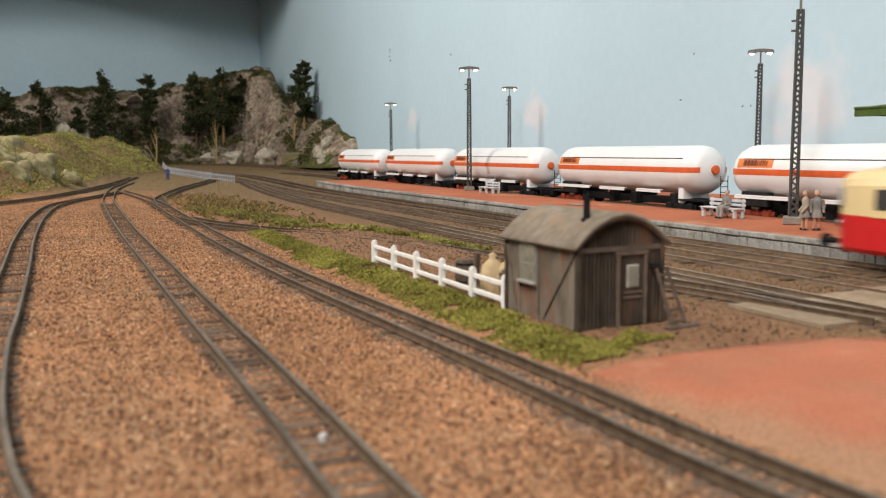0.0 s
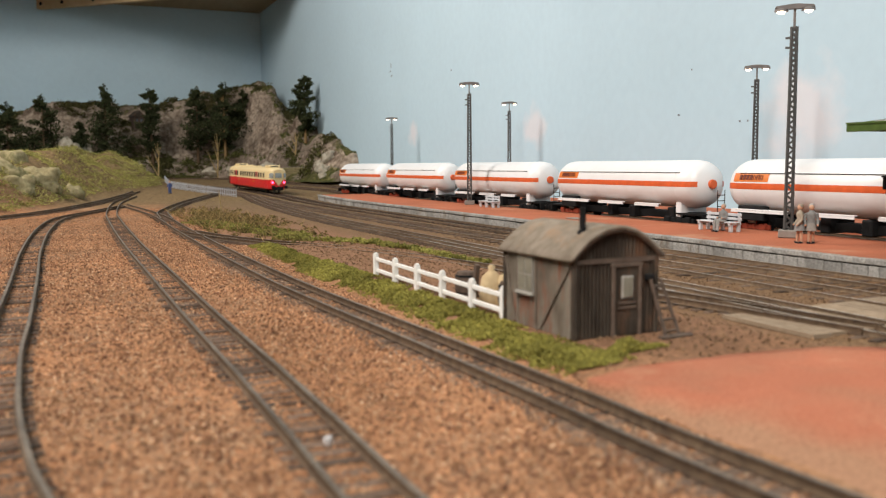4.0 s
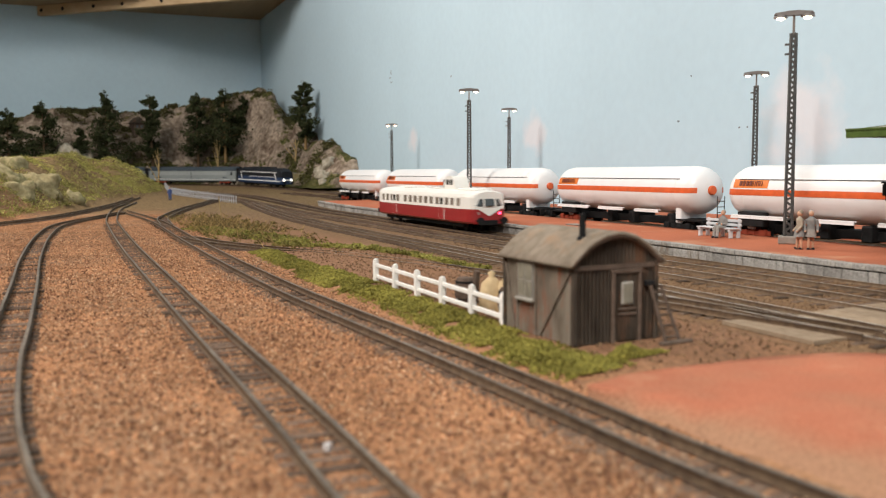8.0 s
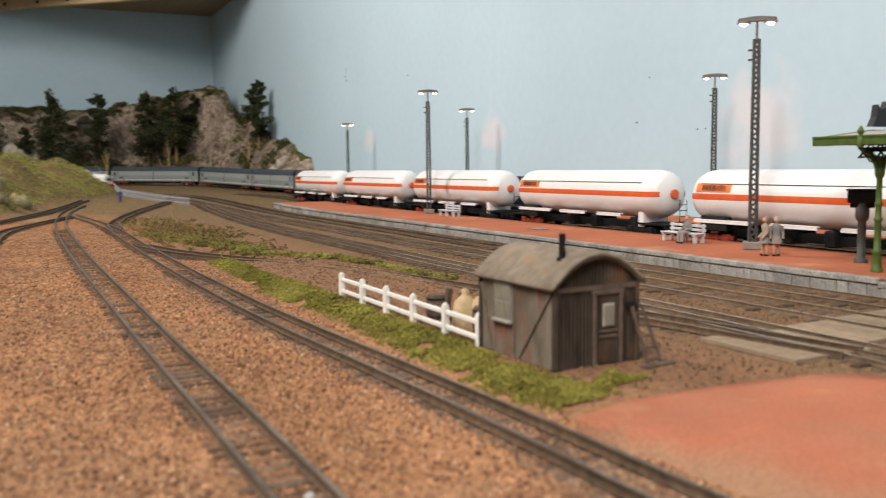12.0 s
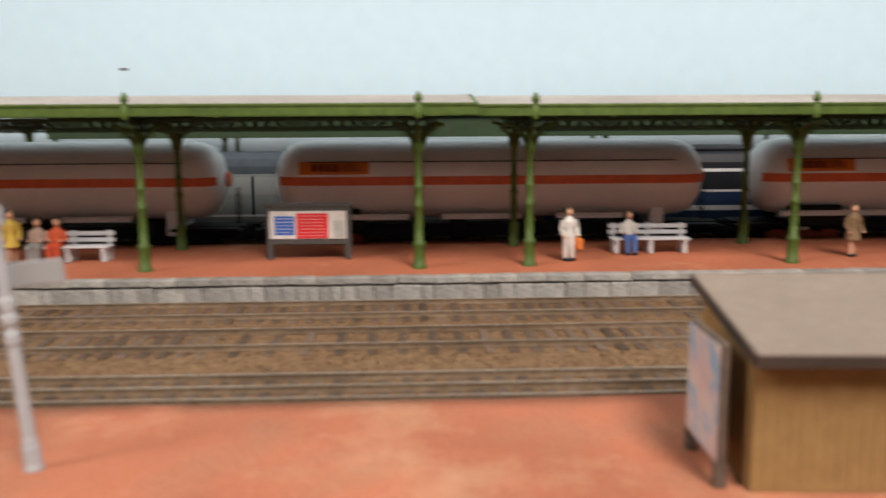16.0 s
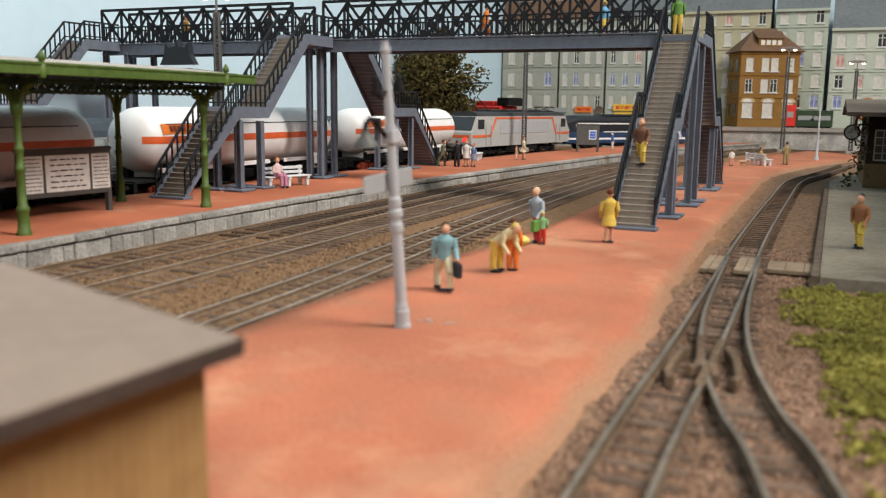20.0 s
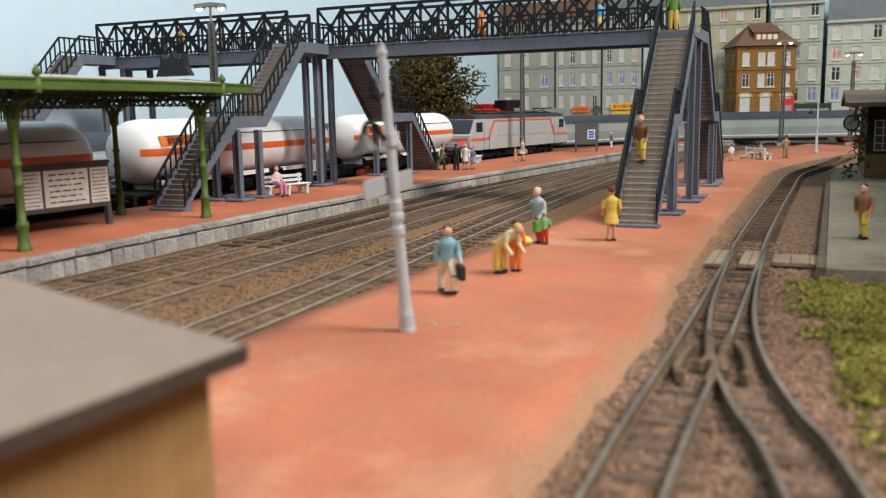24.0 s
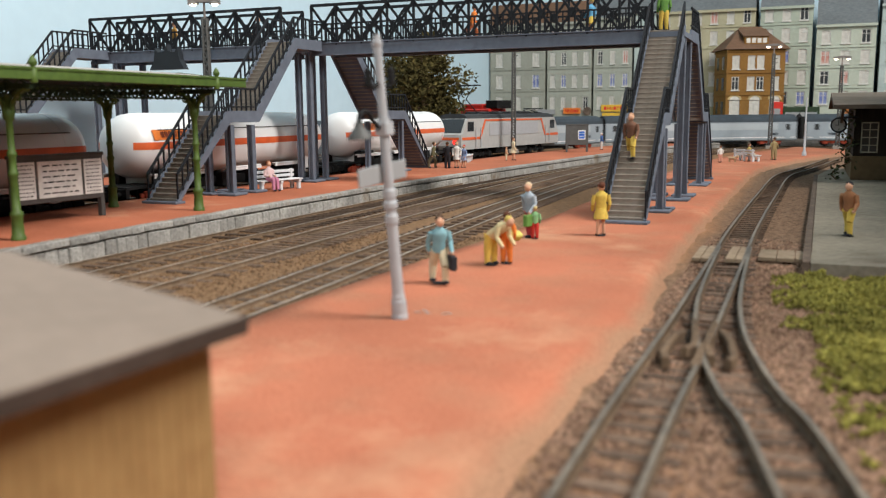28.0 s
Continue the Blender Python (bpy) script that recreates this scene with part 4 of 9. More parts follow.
def railcar(lower, upper, roof, name, label, kiosk_both):
    """A one-car diesel railcar: a tall one with low cabins at both ends, or one with a raised cabin, made squat to fit
    the camera's view.
    """
    t = thing(name, label, "railcar")
    length, q = (25.2, 1.0) if kiosk_both else (20.9, 0.775)

    def up(z):
        return 0.62 + (z - 0.62) * q

    sec = [(x, up(z)) for x, z in [(1.42, 0.62), (1.55, 0.8), (1.58, 2.02), (1.58, 2.06), (1.54, 3.15), (1.44, 3.42), (1.15, 3.66), (0.6, 3.78), (0.0, 3.81)]]
    if kiosk_both:
        ends = [(0.0, 0.44, 0.42), (0.14, 0.60, 0.32), (0.4, 0.76, 0.2), (0.9, 0.88, 0.09), (1.8, 0.97, 0.02), (3.0, 1.0, 0.0)]
    else:
        ends = [(0.0, 0.66, 0.3), (0.10, 0.78, 0.22), (0.3, 0.88, 0.12), (0.8, 0.95, 0.04), (1.8, 1.0, 0.0)]
    part("body", hull(Shape(), length, sec, ends, lambda i: 0 if i < 2 else (1 if i < 4 else 2)), [lower, upper, roof], t)
    f = length / 25.2
    for d in (-1, 1):
        for y in (-10.1, -8.7, -7.5, -5.2, -3.7, -2.3, -0.9, 0.5, 1.9, 3.3, 5.6, 7.5, 8.8, 10.1):
            w = 0.34 if abs(y) > 7 else 0.40
            part("window", Shape().box(d * 1.525, (y - w) * f, up(2.28), d * 1.592, (y + w) * f, up(3.02), 0, 0.03), PANE if kiosk_both else CURTAIN_PANE, t)
        for y in (-6.3 * f, 6.6 * f):
            part("door", Shape().box(d * 1.55, y - 0.5, up(0.78), d * 1.60, y + 0.5, up(3.12), 0, 0.02), lower if kiosk_both else upper, t)
            part("door_window", Shape().box(d * 1.56, y - 0.3, up(2.3), d * 1.606, y + 0.3, up(3.0), 0, 0.02), PANE, t)
            part("door_panel", Shape().box(d * 1.555, y - 0.46, up(2.07) if kiosk_both else up(0.8), d * 1.603, y + 0.46, up(2.26) if kiosk_both else up(2.0)), upper if kiosk_both else lower, t)
        part("waist_line", Shape().box(d * 1.57, -10.5 * f, up(2.0), d * 1.595, 10.5 * f, up(2.07)), upper, t)
        for y in (-4.5, 4.5):
            part("crest", Shape().box(d * 1.575, y - 0.5, up(1.5), d * 1.592, y + 0.5, up(1.75)), LOGO if kiosk_both else DARK_RED, t)
    for d in (-1, 1):
        screens = ((-1.02, 0.21, 0.36, 52), (0.0, -0.02, 0.5, 0), (1.02, 0.21, 0.36, -52)) if kiosk_both else ((-0.84, 0.03, 0.31, 17), (0.0, -0.05, 0.37, 0), (0.84, 0.03, 0.31, -17))
        for x, e, w, turn in screens:
            at = Matrix.Translation((x, d * (length / 2 - e), up(2.66))) @ Matrix.Rotation(radians(turn * d), 4, "Z") @ Matrix.Rotation(radians(7 * d), 4, "X")
            part("windscreen", Shape().box(-w, -0.05, -0.34 * q - 0.03, w, 0.05, 0.34 * q, 0, 0.04, at), CAB_PANE if kiosk_both else PANE, t)
        for x in (-0.86, 0.86):
            lamp = RED_LIGHT if d < 0 and (kiosk_both or x > 0) else SILVER
            r = 0.17 if kiosk_both else 0.12
            part("headlight", Shape().lathe([(r, 0), (r, 0.14), (0.7 * r, 0.18)], 12, 0, Matrix.Translation((x, d * (length / 2 - 0.16), up(1.62))) @ Matrix.Rotation(radians(-90 * d), 4, "X")), lamp, t)
        bib = [(-0.68, 2.02), (0.68, 2.02), (0.0, 1.1)] if kiosk_both else [(-0.95, up(2.04)), (0.95, up(2.04)), (0.0, up(1.35))]
        part("bib", Shape().extrude(bib, d * (length / 2 - 0.02), d * (length / 2 + 0.03), "y"), upper, t, "pale pointed bib on the nose")
        part("buffer_beam", Shape().box(-0.75, d * (length / 2 - 0.3), 0.5, 0.75, d * (length / 2 + 0.05), up(0.98), 0, 0.06), BLACK, t)
        buffers(t, d * (length / 2 - 0.05), d, up(0.95))
    top = up(3.78)
    if kiosk_both:
        for y in (9.0, -9.6):
            prof = [(y - 1.1, 3.6), (y - 1.0, 4.0), (y - 0.8, 4.13), (y + 0.8, 4.13), (y + 1.0, 4.0), (y + 1.25, 3.6)]
            k = part("cabin", Shape().extrude(prof, -0.85, 0.85, "x"), roof, t, "low driver's cabin on the roof")
            part("cabin_window", Shape().box(-0.6, y - 1.09, 3.88, 0.6, y - 1.02, 4.05, 0, 0.02), PANE, k)
            part("cabin_window", Shape().box(-0.6, y + 1.06, 3.88, 0.6, y + 1.13, 4.05, 0, 0.02), PANE, k)
    else:
        y, n = -4.6, 10
        prof = [(y - 1.15 * math.cos(math.pi * i / n), top - 0.1 + 1.15 * min(1.0, 1.12 * math.sin(math.pi * i / n))) for i in range(n + 1)]
        k = part("cabin", Shape().extrude(prof, -0.62, 0.62, "x"), roof, t, "raised rounded driver's cabin")
        for d in (-1, 1):
            part("cabin_window", Shape().box(d * 0.60, y - 0.62, top + 0.35, d * 0.64, y - 0.08, top + 0.78, 0, 0.04), PANE, k)
            part("cabin_window", Shape().box(d * 0.60, y + 0.08, top + 0.35, d * 0.64, y + 0.62, top + 0.78, 0, 0.04), PANE, k)
        part("exhaust", Shape().tube((0, y + 2.1, top - 0.1), (0, y + 2.1, top + 0.75), 0.2, n=10), BLACK, t, "black exhaust stack")
        part("radiator", Shape().box(-0.7, -9.6, top - 0.08, 0.7, -6.3, top + 0.14, 0, 0.1), roof, t)
    for y in (-1.5, 2.2, 7.4):
        part("roof_vent", Shape().box(-0.5, y - 0.6, top - 0.04, 0.5, y + 0.6, top + 0.12, 0, 0.08), roof, t)
    part("radiator", Shape().box(-0.75, 3.6, top - 0.08, 0.75, 5.3, top + 0.2, 0, 0.12), roof, t)
    part("skirt", Shape().box(-1.2, -9.5 * f, 0.35, 1.2, 9.5 * f, 0.75), BLACK, t)
    bogie(t, -8.6 * f, 0.0)
    bogie(t, 8.6 * f, 0.0)
    return t


RED_PAINT = mat("bright_red_paint", (0.62, 0.02, 0.022), (0.57, 0.018, 0.02), 150, 0.35, 0.02, big=0.05, spec=0.5)
CREAM = mat("cream_paint", (0.74, 0.58, 0.31), (0.70, 0.54, 0.28), 150, 0.4, 0.02, big=0.05, spec=0.4)
DARK_RED = mat("wine_red_paint", (0.33, 0.024, 0.026), (0.29, 0.021, 0.023), 150, 0.38, 0.02, big=0.05, spec=0.5)
OFF_WHITE = mat("off_white_paint", (0.82, 0.80, 0.75), (0.78, 0.76, 0.71), 150, 0.4, 0.02, big=0.05, spec=0.4)
railcar_red = railcar(RED_PAINT, CREAM, CREAM, "railcar", "bright red and cream diesel railcar running along the platform", True)
railcar_wine = railcar(DARK_RED, OFF_WHITE, OFF_WHITE, "railcar", "wine-red and white diesel railcar with a roof cabin", False)

NAVY = mat("dark_blue_paint", (0.018, 0.045, 0.11), (0.014, 0.036, 0.09), 150, 0.4, 0.02, big=0.06, spec=0.4)
LOCO_BLACK = mat("black_roof_paint", (0.015, 0.017, 0.022), None, 150, 0.5, 0.05, big=0.1)
WHITE_LINE = mat("white_line_paint", (0.80, 0.80, 0.80), None, 150, 0.4, 0.0, big=0.03)
COACH_GREY = mat("grey_coach_paint", (0.30, 0.35, 0.39), (0.27, 0.315, 0.35), 150, 0.45, 0.02, big=0.05, spec=0.4)
COACH_ROOF = mat("dark_coach_roof", (0.055, 0.07, 0.085), None, 150, 0.6, 0.05, big=0.1)
HEAD_LIGHT = mat("white_headlight", (1.0, 0.95, 0.85), (1.0, 0.95, 0.85), 100, 0.3, 0, glow=4)


def diesel_loco():
    t = thing("diesel_locomotive", "dark blue diesel locomotive with white stripes", "locomotive")
    L = 19.6
    sec = [(1.3, 0.7), (1.5, 0.85), (1.5, 2.1), (1.5, 2.14), (1.46, 3.5), (1.25, 3.85), (0.7, 4.05), (0.0, 4.1)]
    ends = [(0.0, 0.9, 0.75), (0.5, 0.97, 0.5), (1.6, 1.0, 0.0), (2.0, 1.0, 0.0)]
    part("body", hull(Shape(), L, sec, ends, lambda i: 0 if i < 3 else 1), [NAVY, LOCO_BLACK], t)
    for d in (-1, 1):
        part("side_stripe", Shape().box(d * 1.495, -L / 2 + 0.3, 1.22, d * 1.515, L / 2 - 0.3, 1.45), WHITE_LINE, t)
        part("side_stripe", Shape().box(d * 1.47, -L / 2 + 1.8, 3.05, d * 1.498, L / 2 - 1.8, 3.2), WHITE_LINE, t)
        part("side_stripe", Shape().box(d * 1.49, -4.2, 2.1, d * 1.512, 7.0, 2.2), WHITE_LINE, t)
        for e in (-1, 1):
            s = Shape().prism([(0, 0), (0.35, 0), (-0.35, 1.6), (-0.7, 1.6)], -0.01, 0.01, 0, Matrix.Translation((d * 1.497, e * (L / 2 - 2.2), 1.5)) @ Matrix.Rotation(radians(90), 4, "Z") @ Matrix.Rotation(radians(90), 4, "X"))
            part("side_stripe", s, WHITE_LINE, t)
            part("cab_window", Shape().box(d * 1.44, e * (L / 2 - 1.6) - 0.35, 2.5, d * 1.505, e * (L / 2 - 1.6) + 0.35, 3.1, 0, 0.04), PANE, t)
        for y in (-4.5, -2.2, 0.1, 2.4, 4.7):
            part("louvre", Shape().box(d * 1.46, y - 0.8, 2.35, d * 1.49, y + 0.8, 2.95), LOCO_BLACK, t)
    for d in (-1, 1):
        for x in (-0.62, 0.62):
            part("windscreen", Shape().box(x - 0.5, -0.04, 0, x + 0.5, 0.04, 0.62, 0, 0.04, Matrix.Translation((0, d * (L / 2 - 0.02), 2.45)) @ Matrix.Rotation(radians(12 * d), 4, "X")), PANE, t)
        part("nose_stripe", Shape().box(-1.2, d * (L / 2 - 0.02) - 0.03, 1.5, 1.2, d * (L / 2 - 0.02) + 0.05, 1.78), WHITE_LINE, t)
        for x in (-0.85, 0.85):
            part("headlight", Shape().lathe([(0.2, 0), (0.2, 0.15)], 12, 0, Matrix.Translation((x, d * (L / 2), 1.63)) @ Matrix.Rotation(radians(-90 * d), 4, "X")), HEAD_LIGHT if d > 0 else SILVER, t)
        buffers(t, d * L / 2, d, 1.1)
    part("roof_gear", Shape().box(-0.9, -4, 3.95, 0.9, 4, 4.25, 0, 0.12), LOCO_BLACK, t)
    part("tank", Shape().box(-1.2, -2.4, 0.4, 1.2, 2.4, 0.9, 0, 0.1), BLACK, t)
    bogie(t, -5.6, 0)
    bogie(t, 5.6, 0)
    return t


def coach(paint_body, paint_band):
    t = thing("passenger_coach", "grey passenger coach with a dark roof in a moving train", "coach", None, "coaches of the moving train")
    L = 25.2
    sec = [(1.35, 0.75), (1.48, 0.9), (1.5, 1.5), (1.5, 3.1), (1.44, 3.45), (1.2, 3.8), (0.7, 4.02), (0.0, 4.08)]
    ends = [(0.0, 0.98, 0.0), (0.15, 1.0, 0.0)]
    part("body", hull(Shape(), L, sec, ends, lambda i: 0 if i < 3 else 1), [paint_body, COACH_ROOF], t)
    for d in (-1, 1):
        for k in range(14):
            y = -L / 2 + 2.8 + k * (L - 5.6) / 13
            part("rib", Shape().box(d * 1.49, y - 0.04, 1.3, d * 1.53, y + 0.04, 2.12), paint_body, t)
        part("window_band", Shape().box(d * 1.47, -L / 2 + 2.6, 2.15, d * 1.512, L / 2 - 2.6, 2.95), paint_band, t)
        part("sole_stripe", Shape().box(d * 1.49, -L / 2 + 0.1, 1.12, d * 1.512, L / 2 - 0.1, 1.22), WHITE_LINE, t)
        part("middle_post", Shape().box(d * 1.49, -0.07, 1.2, d * 1.53, 0.07, 3.0), COACH_ROOF, t)
        for y in (-L / 2 + 3.1, L / 2 - 3.1):
            part("number_panel", Shape().box(d * 1.49, y - 0.55, 1.45, d * 1.518, y + 0.55, 1.75), COACH_ROOF, t)
        for y in (-L / 2 + 1.2, L / 2 - 1.2):
            part("door", Shape().box(d * 1.48, y - 0.45, 0.95, d * 1.515, y + 0.45, 3.0, 0, 0.02), paint_body, t)
            part("door_window", Shape().box(d * 1.485, y - 0.28, 2.1, d * 1.52, y + 0.28, 2.85, 0, 0.02), PANE, t)
    for d in (-1, 1):
        part("gangway", Shape().box(-1.2, d * L / 2, 0.95, 1.2, d * (L / 2 + 0.7), 3.75, 0, 0.08), BLACK, t)
    part("underframe", Shape().box(-1.1, -6, 0.4, 1.1, 6, 0.8, 0, 0.05), BLACK, t)
    bogie(t, -9.2, 0, material=RED_BROWN)
    bogie(t, 9.2, 0, material=RED_BROWN)
    return t


mat_band = mat("pale_grey_panel", (0.40, 0.45, 0.48), (0.37, 0.42, 0.45), 150, 0.4, 0.02, big=0.05, spec=0.4)
diesel = diesel_loco()
# darker greys for the first five coaches
dark_body = mat("darker_coach_paint", (0.235, 0.265, 0.265), (0.21, 0.238, 0.238), 150, 0.5, 0.02, big=0.06)
dark_band = mat("darker_coach_panel", (0.30, 0.33, 0.325), (0.27, 0.297, 0.292), 150, 0.5, 0.02, big=0.06)
coaches = [coach(dark_body, dark_band)]
coaches += [copy_thing(coaches[0], P(0, 0, 0)) for k in range(4)]
coaches.append(coach(COACH_GREY, mat_band))
coaches += [copy_thing(coaches[5], P(0, 0, 0)) for k in range(3)]


# ---- station: canopies, lamps, boards, benches ----
def lattice(s, x, y0, y1, z0, z1, pitch, mat=0, r=0.035):
    """A lattice girder along y."""
    s.box(x - 0.06, y0, z1 - 0.08, x + 0.06, y1, z1, mat)
    s.box(x - 0.06, y0, z0, x + 0.06, y1, z0 + 0.07, mat)
    n = max(1, round((y1 - y0) / pitch))
    for i in range(n):
        a, b = y0 + (y1 - y0) * i / n, y0 + (y1 - y0) * (i + 1) / n
        s.tube((x, a, z0), (x, b, z1), r, n=4, mat=mat, caps=False)
        s.tube((x, b, z0), (x, a, z1), r, n=4, mat=mat, caps=False)
    return s


COLUMN = [(0.32, 0), (0.32, 0.12), (0.27, 0.16), (0.24, 0.75), (0.28, 0.8), (0.28, 0.92), (0.19, 0.98), (0.17, 2.1), (0.22, 2.14), (0.22, 2.24), (0.165, 2.3), (0.155, 2.75), (0.21, 2.8), (0.21, 2.88), (0.15, 2.95), (0.15, 3.9), (0.22, 3.96), (0.26, 4.1), (0.26, 4.3), (0.18, 4.36), (0.18, 4.75)]
column_mesh = Shape().lathe(COLUMN, 12).mesh("column", GREEN)


def bracket_shape():
    s = Shape()
    for d in (-1, 1):
        for k in range(6):
            a0, a1 = radians(90 * k / 6), radians(90 * (k + 1) / 6)
            p0 = (0, d * (0.14 + 0.74 * (1 - math.cos(a0))), 4.05 + 0.9 * math.sin(a0))
            p1 = (0, d * (0.14 + 0.74 * (1 - math.cos(a1))), 4.05 + 0.9 * math.sin(a1))
            s.tube(p0, p1, 0.075, n=5)
        s.tube((0, d * 0.14, 4.45), (0, d * 0.6, 4.9), 0.06, n=5)
        for k in range(8):
            a0, a1 = 2 * math.pi * k / 8, 2 * math.pi * (k + 1) / 8
            s.tube((0, d * (0.42 + 0.15 * math.cos(a0)), 4.72 + 0.15 * math.sin(a0)), (0, d * (0.42 + 0.15 * math.cos(a1)), 4.72 + 0.15 * math.sin(a1)), 0.035, n=4, caps=False)
    return s


bracket_mesh = bracket_shape().mesh("bracket", GREEN)
finial_mesh = Shape().lathe([(0.14, -0.55), (0.17, -0.5), (0.17, 0.0), (0.1, 0.03), (0.1, 0.1), (0.19, 0.2), (0.19, 0.3), (0.12, 0.42), (0.03, 0.55)], 8, 0, Matrix.Diagonal((0.72, 0.72, 0.8, 1))).mesh("finial", GREEN)


def crest(parent, x, y, z):
    s = Shape().extrude([(-0.95, 0), (0.95, 0), (0.7, 0.42), (0.62, 0.95), (0.45, 0.75), (0.1, 0.8), (0.0, 1.1), (-0.1, 0.8), (-0.45, 0.75), (-0.62, 0.95), (-0.7, 0.42)], -0.16, 0.16, "y", 0, False, Matrix.Translation((x, y, z)))
    part("crest", s, LOCO_BLACK, parent, "black ornamental roof crest")


column_mesh.transform(Matrix.Diagonal((0.76, 0.76, 1, 1)))


def canopy(y_columns, y0, y1, x_front, x_rear, base, eave, label, out=1.2, valance=0.0):
    t = thing("platform_canopy", label, "canopy", P(0, 0, base))
    ez = eave - base
    mid = (x_front + x_rear) / 2
    # rear eave lengthened out of view, to keep light off the tank tops
    xf, xr = x_front - out, x_rear + out + (1.6 if out < 1.5 else 0)
    # roof sheet, a shallow pitch with a thin edge
    prof = [(xf, ez), (mid, ez + 0.38), (xr, ez), (xr, ez - 0.1), (mid, ez + 0.26), (xf, ez - 0.1)]
    part("roof", Shape().extrude(prof, y0, y1, "y"), ROOF_GREY, t, "grey sheet roof")
    # near-black board set close under the roof sheet
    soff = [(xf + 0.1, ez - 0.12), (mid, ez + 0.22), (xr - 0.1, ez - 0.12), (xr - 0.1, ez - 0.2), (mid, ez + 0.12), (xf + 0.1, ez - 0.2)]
    part("soffit", Shape().extrude(soff, y0 + 0.05 if y0 < y1 else y0 - 0.05, y1, "y"), DARK_SHEET, t, "dark boarded underside")
    for x in (xf, xr):
        part("fascia", Shape().box(x - 0.07, y0, ez - 0.34, x + 0.07, y1, ez + 0.03, 0, 0.02).box(x - 0.11, y0, ez - 0.02, x + 0.11, y1, ez + 0.06), GREEN, t, "green fascia")
    # panel added on the rear canopy where only darkness shows beneath the roof
    if valance:
        part("valance", Shape().box(xf + 0.15, y1, ez - 0.34 - valance, xf + 0.24, 15.5, ez - 0.2), GREEN_DARK, t, "dark green panel added to fill the dark gap under the roof")
    for y in (y0, y1):
        s = Shape().extrude([(xf, ez - 0.3), (xr, ez - 0.3), (xr, ez + 0.02), (mid, ez + 0.40), (xf, ez + 0.02)], y - 0.06, y + 0.06, "y")
        part("gable", s, GREEN, t)
    for i, y in enumerate(y_columns):
        for x in (x_front, x_rear):
            c = part("column", column_mesh, None, t, "green cast-iron column", P(x, y, 0))
            part("bracket", bracket_mesh, None, c)
            part("bracket", bracket_mesh, None, c, m=pose(0, 0, 0, 0, 0, 90))
        for x in (xf - 0.02, xr + 0.02):
            part("finial", finial_mesh, None, t, m=P(x, y, ez))
        part("tie_beam", Shape().box(xf + 0.1, y - 0.07, ez - 0.62, xr - 0.1, y + 0.07, ez - 0.46), GREEN_DARK, t)
        s = Shape()
        n = 14
        for k in range(n):
            xa, xb = xf + 0.3 + (xr - xf - 0.6) * k / n, xf + 0.3 + (xr - xf - 0.6) * (k + 1) / n
            s.tube((xa, y, ez - 0.5), (xb, y, ez - 0.12), 0.03, n=4, caps=False).tube((xb, y, ez - 0.5), (xa, y, ez - 0.12), 0.03, n=4, caps=False)
        part("lattice", s, GREEN_DARK, t)
    lo, hi = min(y0, y1), max(y0, y1)
    for x in (x_front, x_rear):
        part("girder", lattice(Shape(), x, lo + 1.3, hi - 1.3, ez - 0.86, ez - 0.42, 0.42, r=0.045), GREEN_DARK, t, "dark lattice girder")
    crest(t, mid, (y0 if y0 > 0 else y1) + (-0.6 if y0 > 0 else 0.6), ez + 0.5)
    return t


canopy([25.27, 15.87, 6.47, -2.93], 27.6, -4.85, 32.0, 36.9, FAR_Z, 6.45, "green cast-iron platform canopy with a grey roof")
canopy([-6.79, -16.18, -25.58, -34.98], -4.9, -37.0, 32.3, 37.0, FAR_Z, 6.40, "green cast-iron platform canopy with a grey roof")
canopy([27.0, 17.0, 7.0, -3.0, -13.0, -23.0, -33.0], 29.6, -35.5, 48.4, 51.8, FAR_Z, 6.35, "green rear platform canopy along the wall", 1.55, 1.05)

LAMP_GREY = mat("lamp_housing", (0.20, 0.18, 0.17), None, 300, 0.5, 0.05)


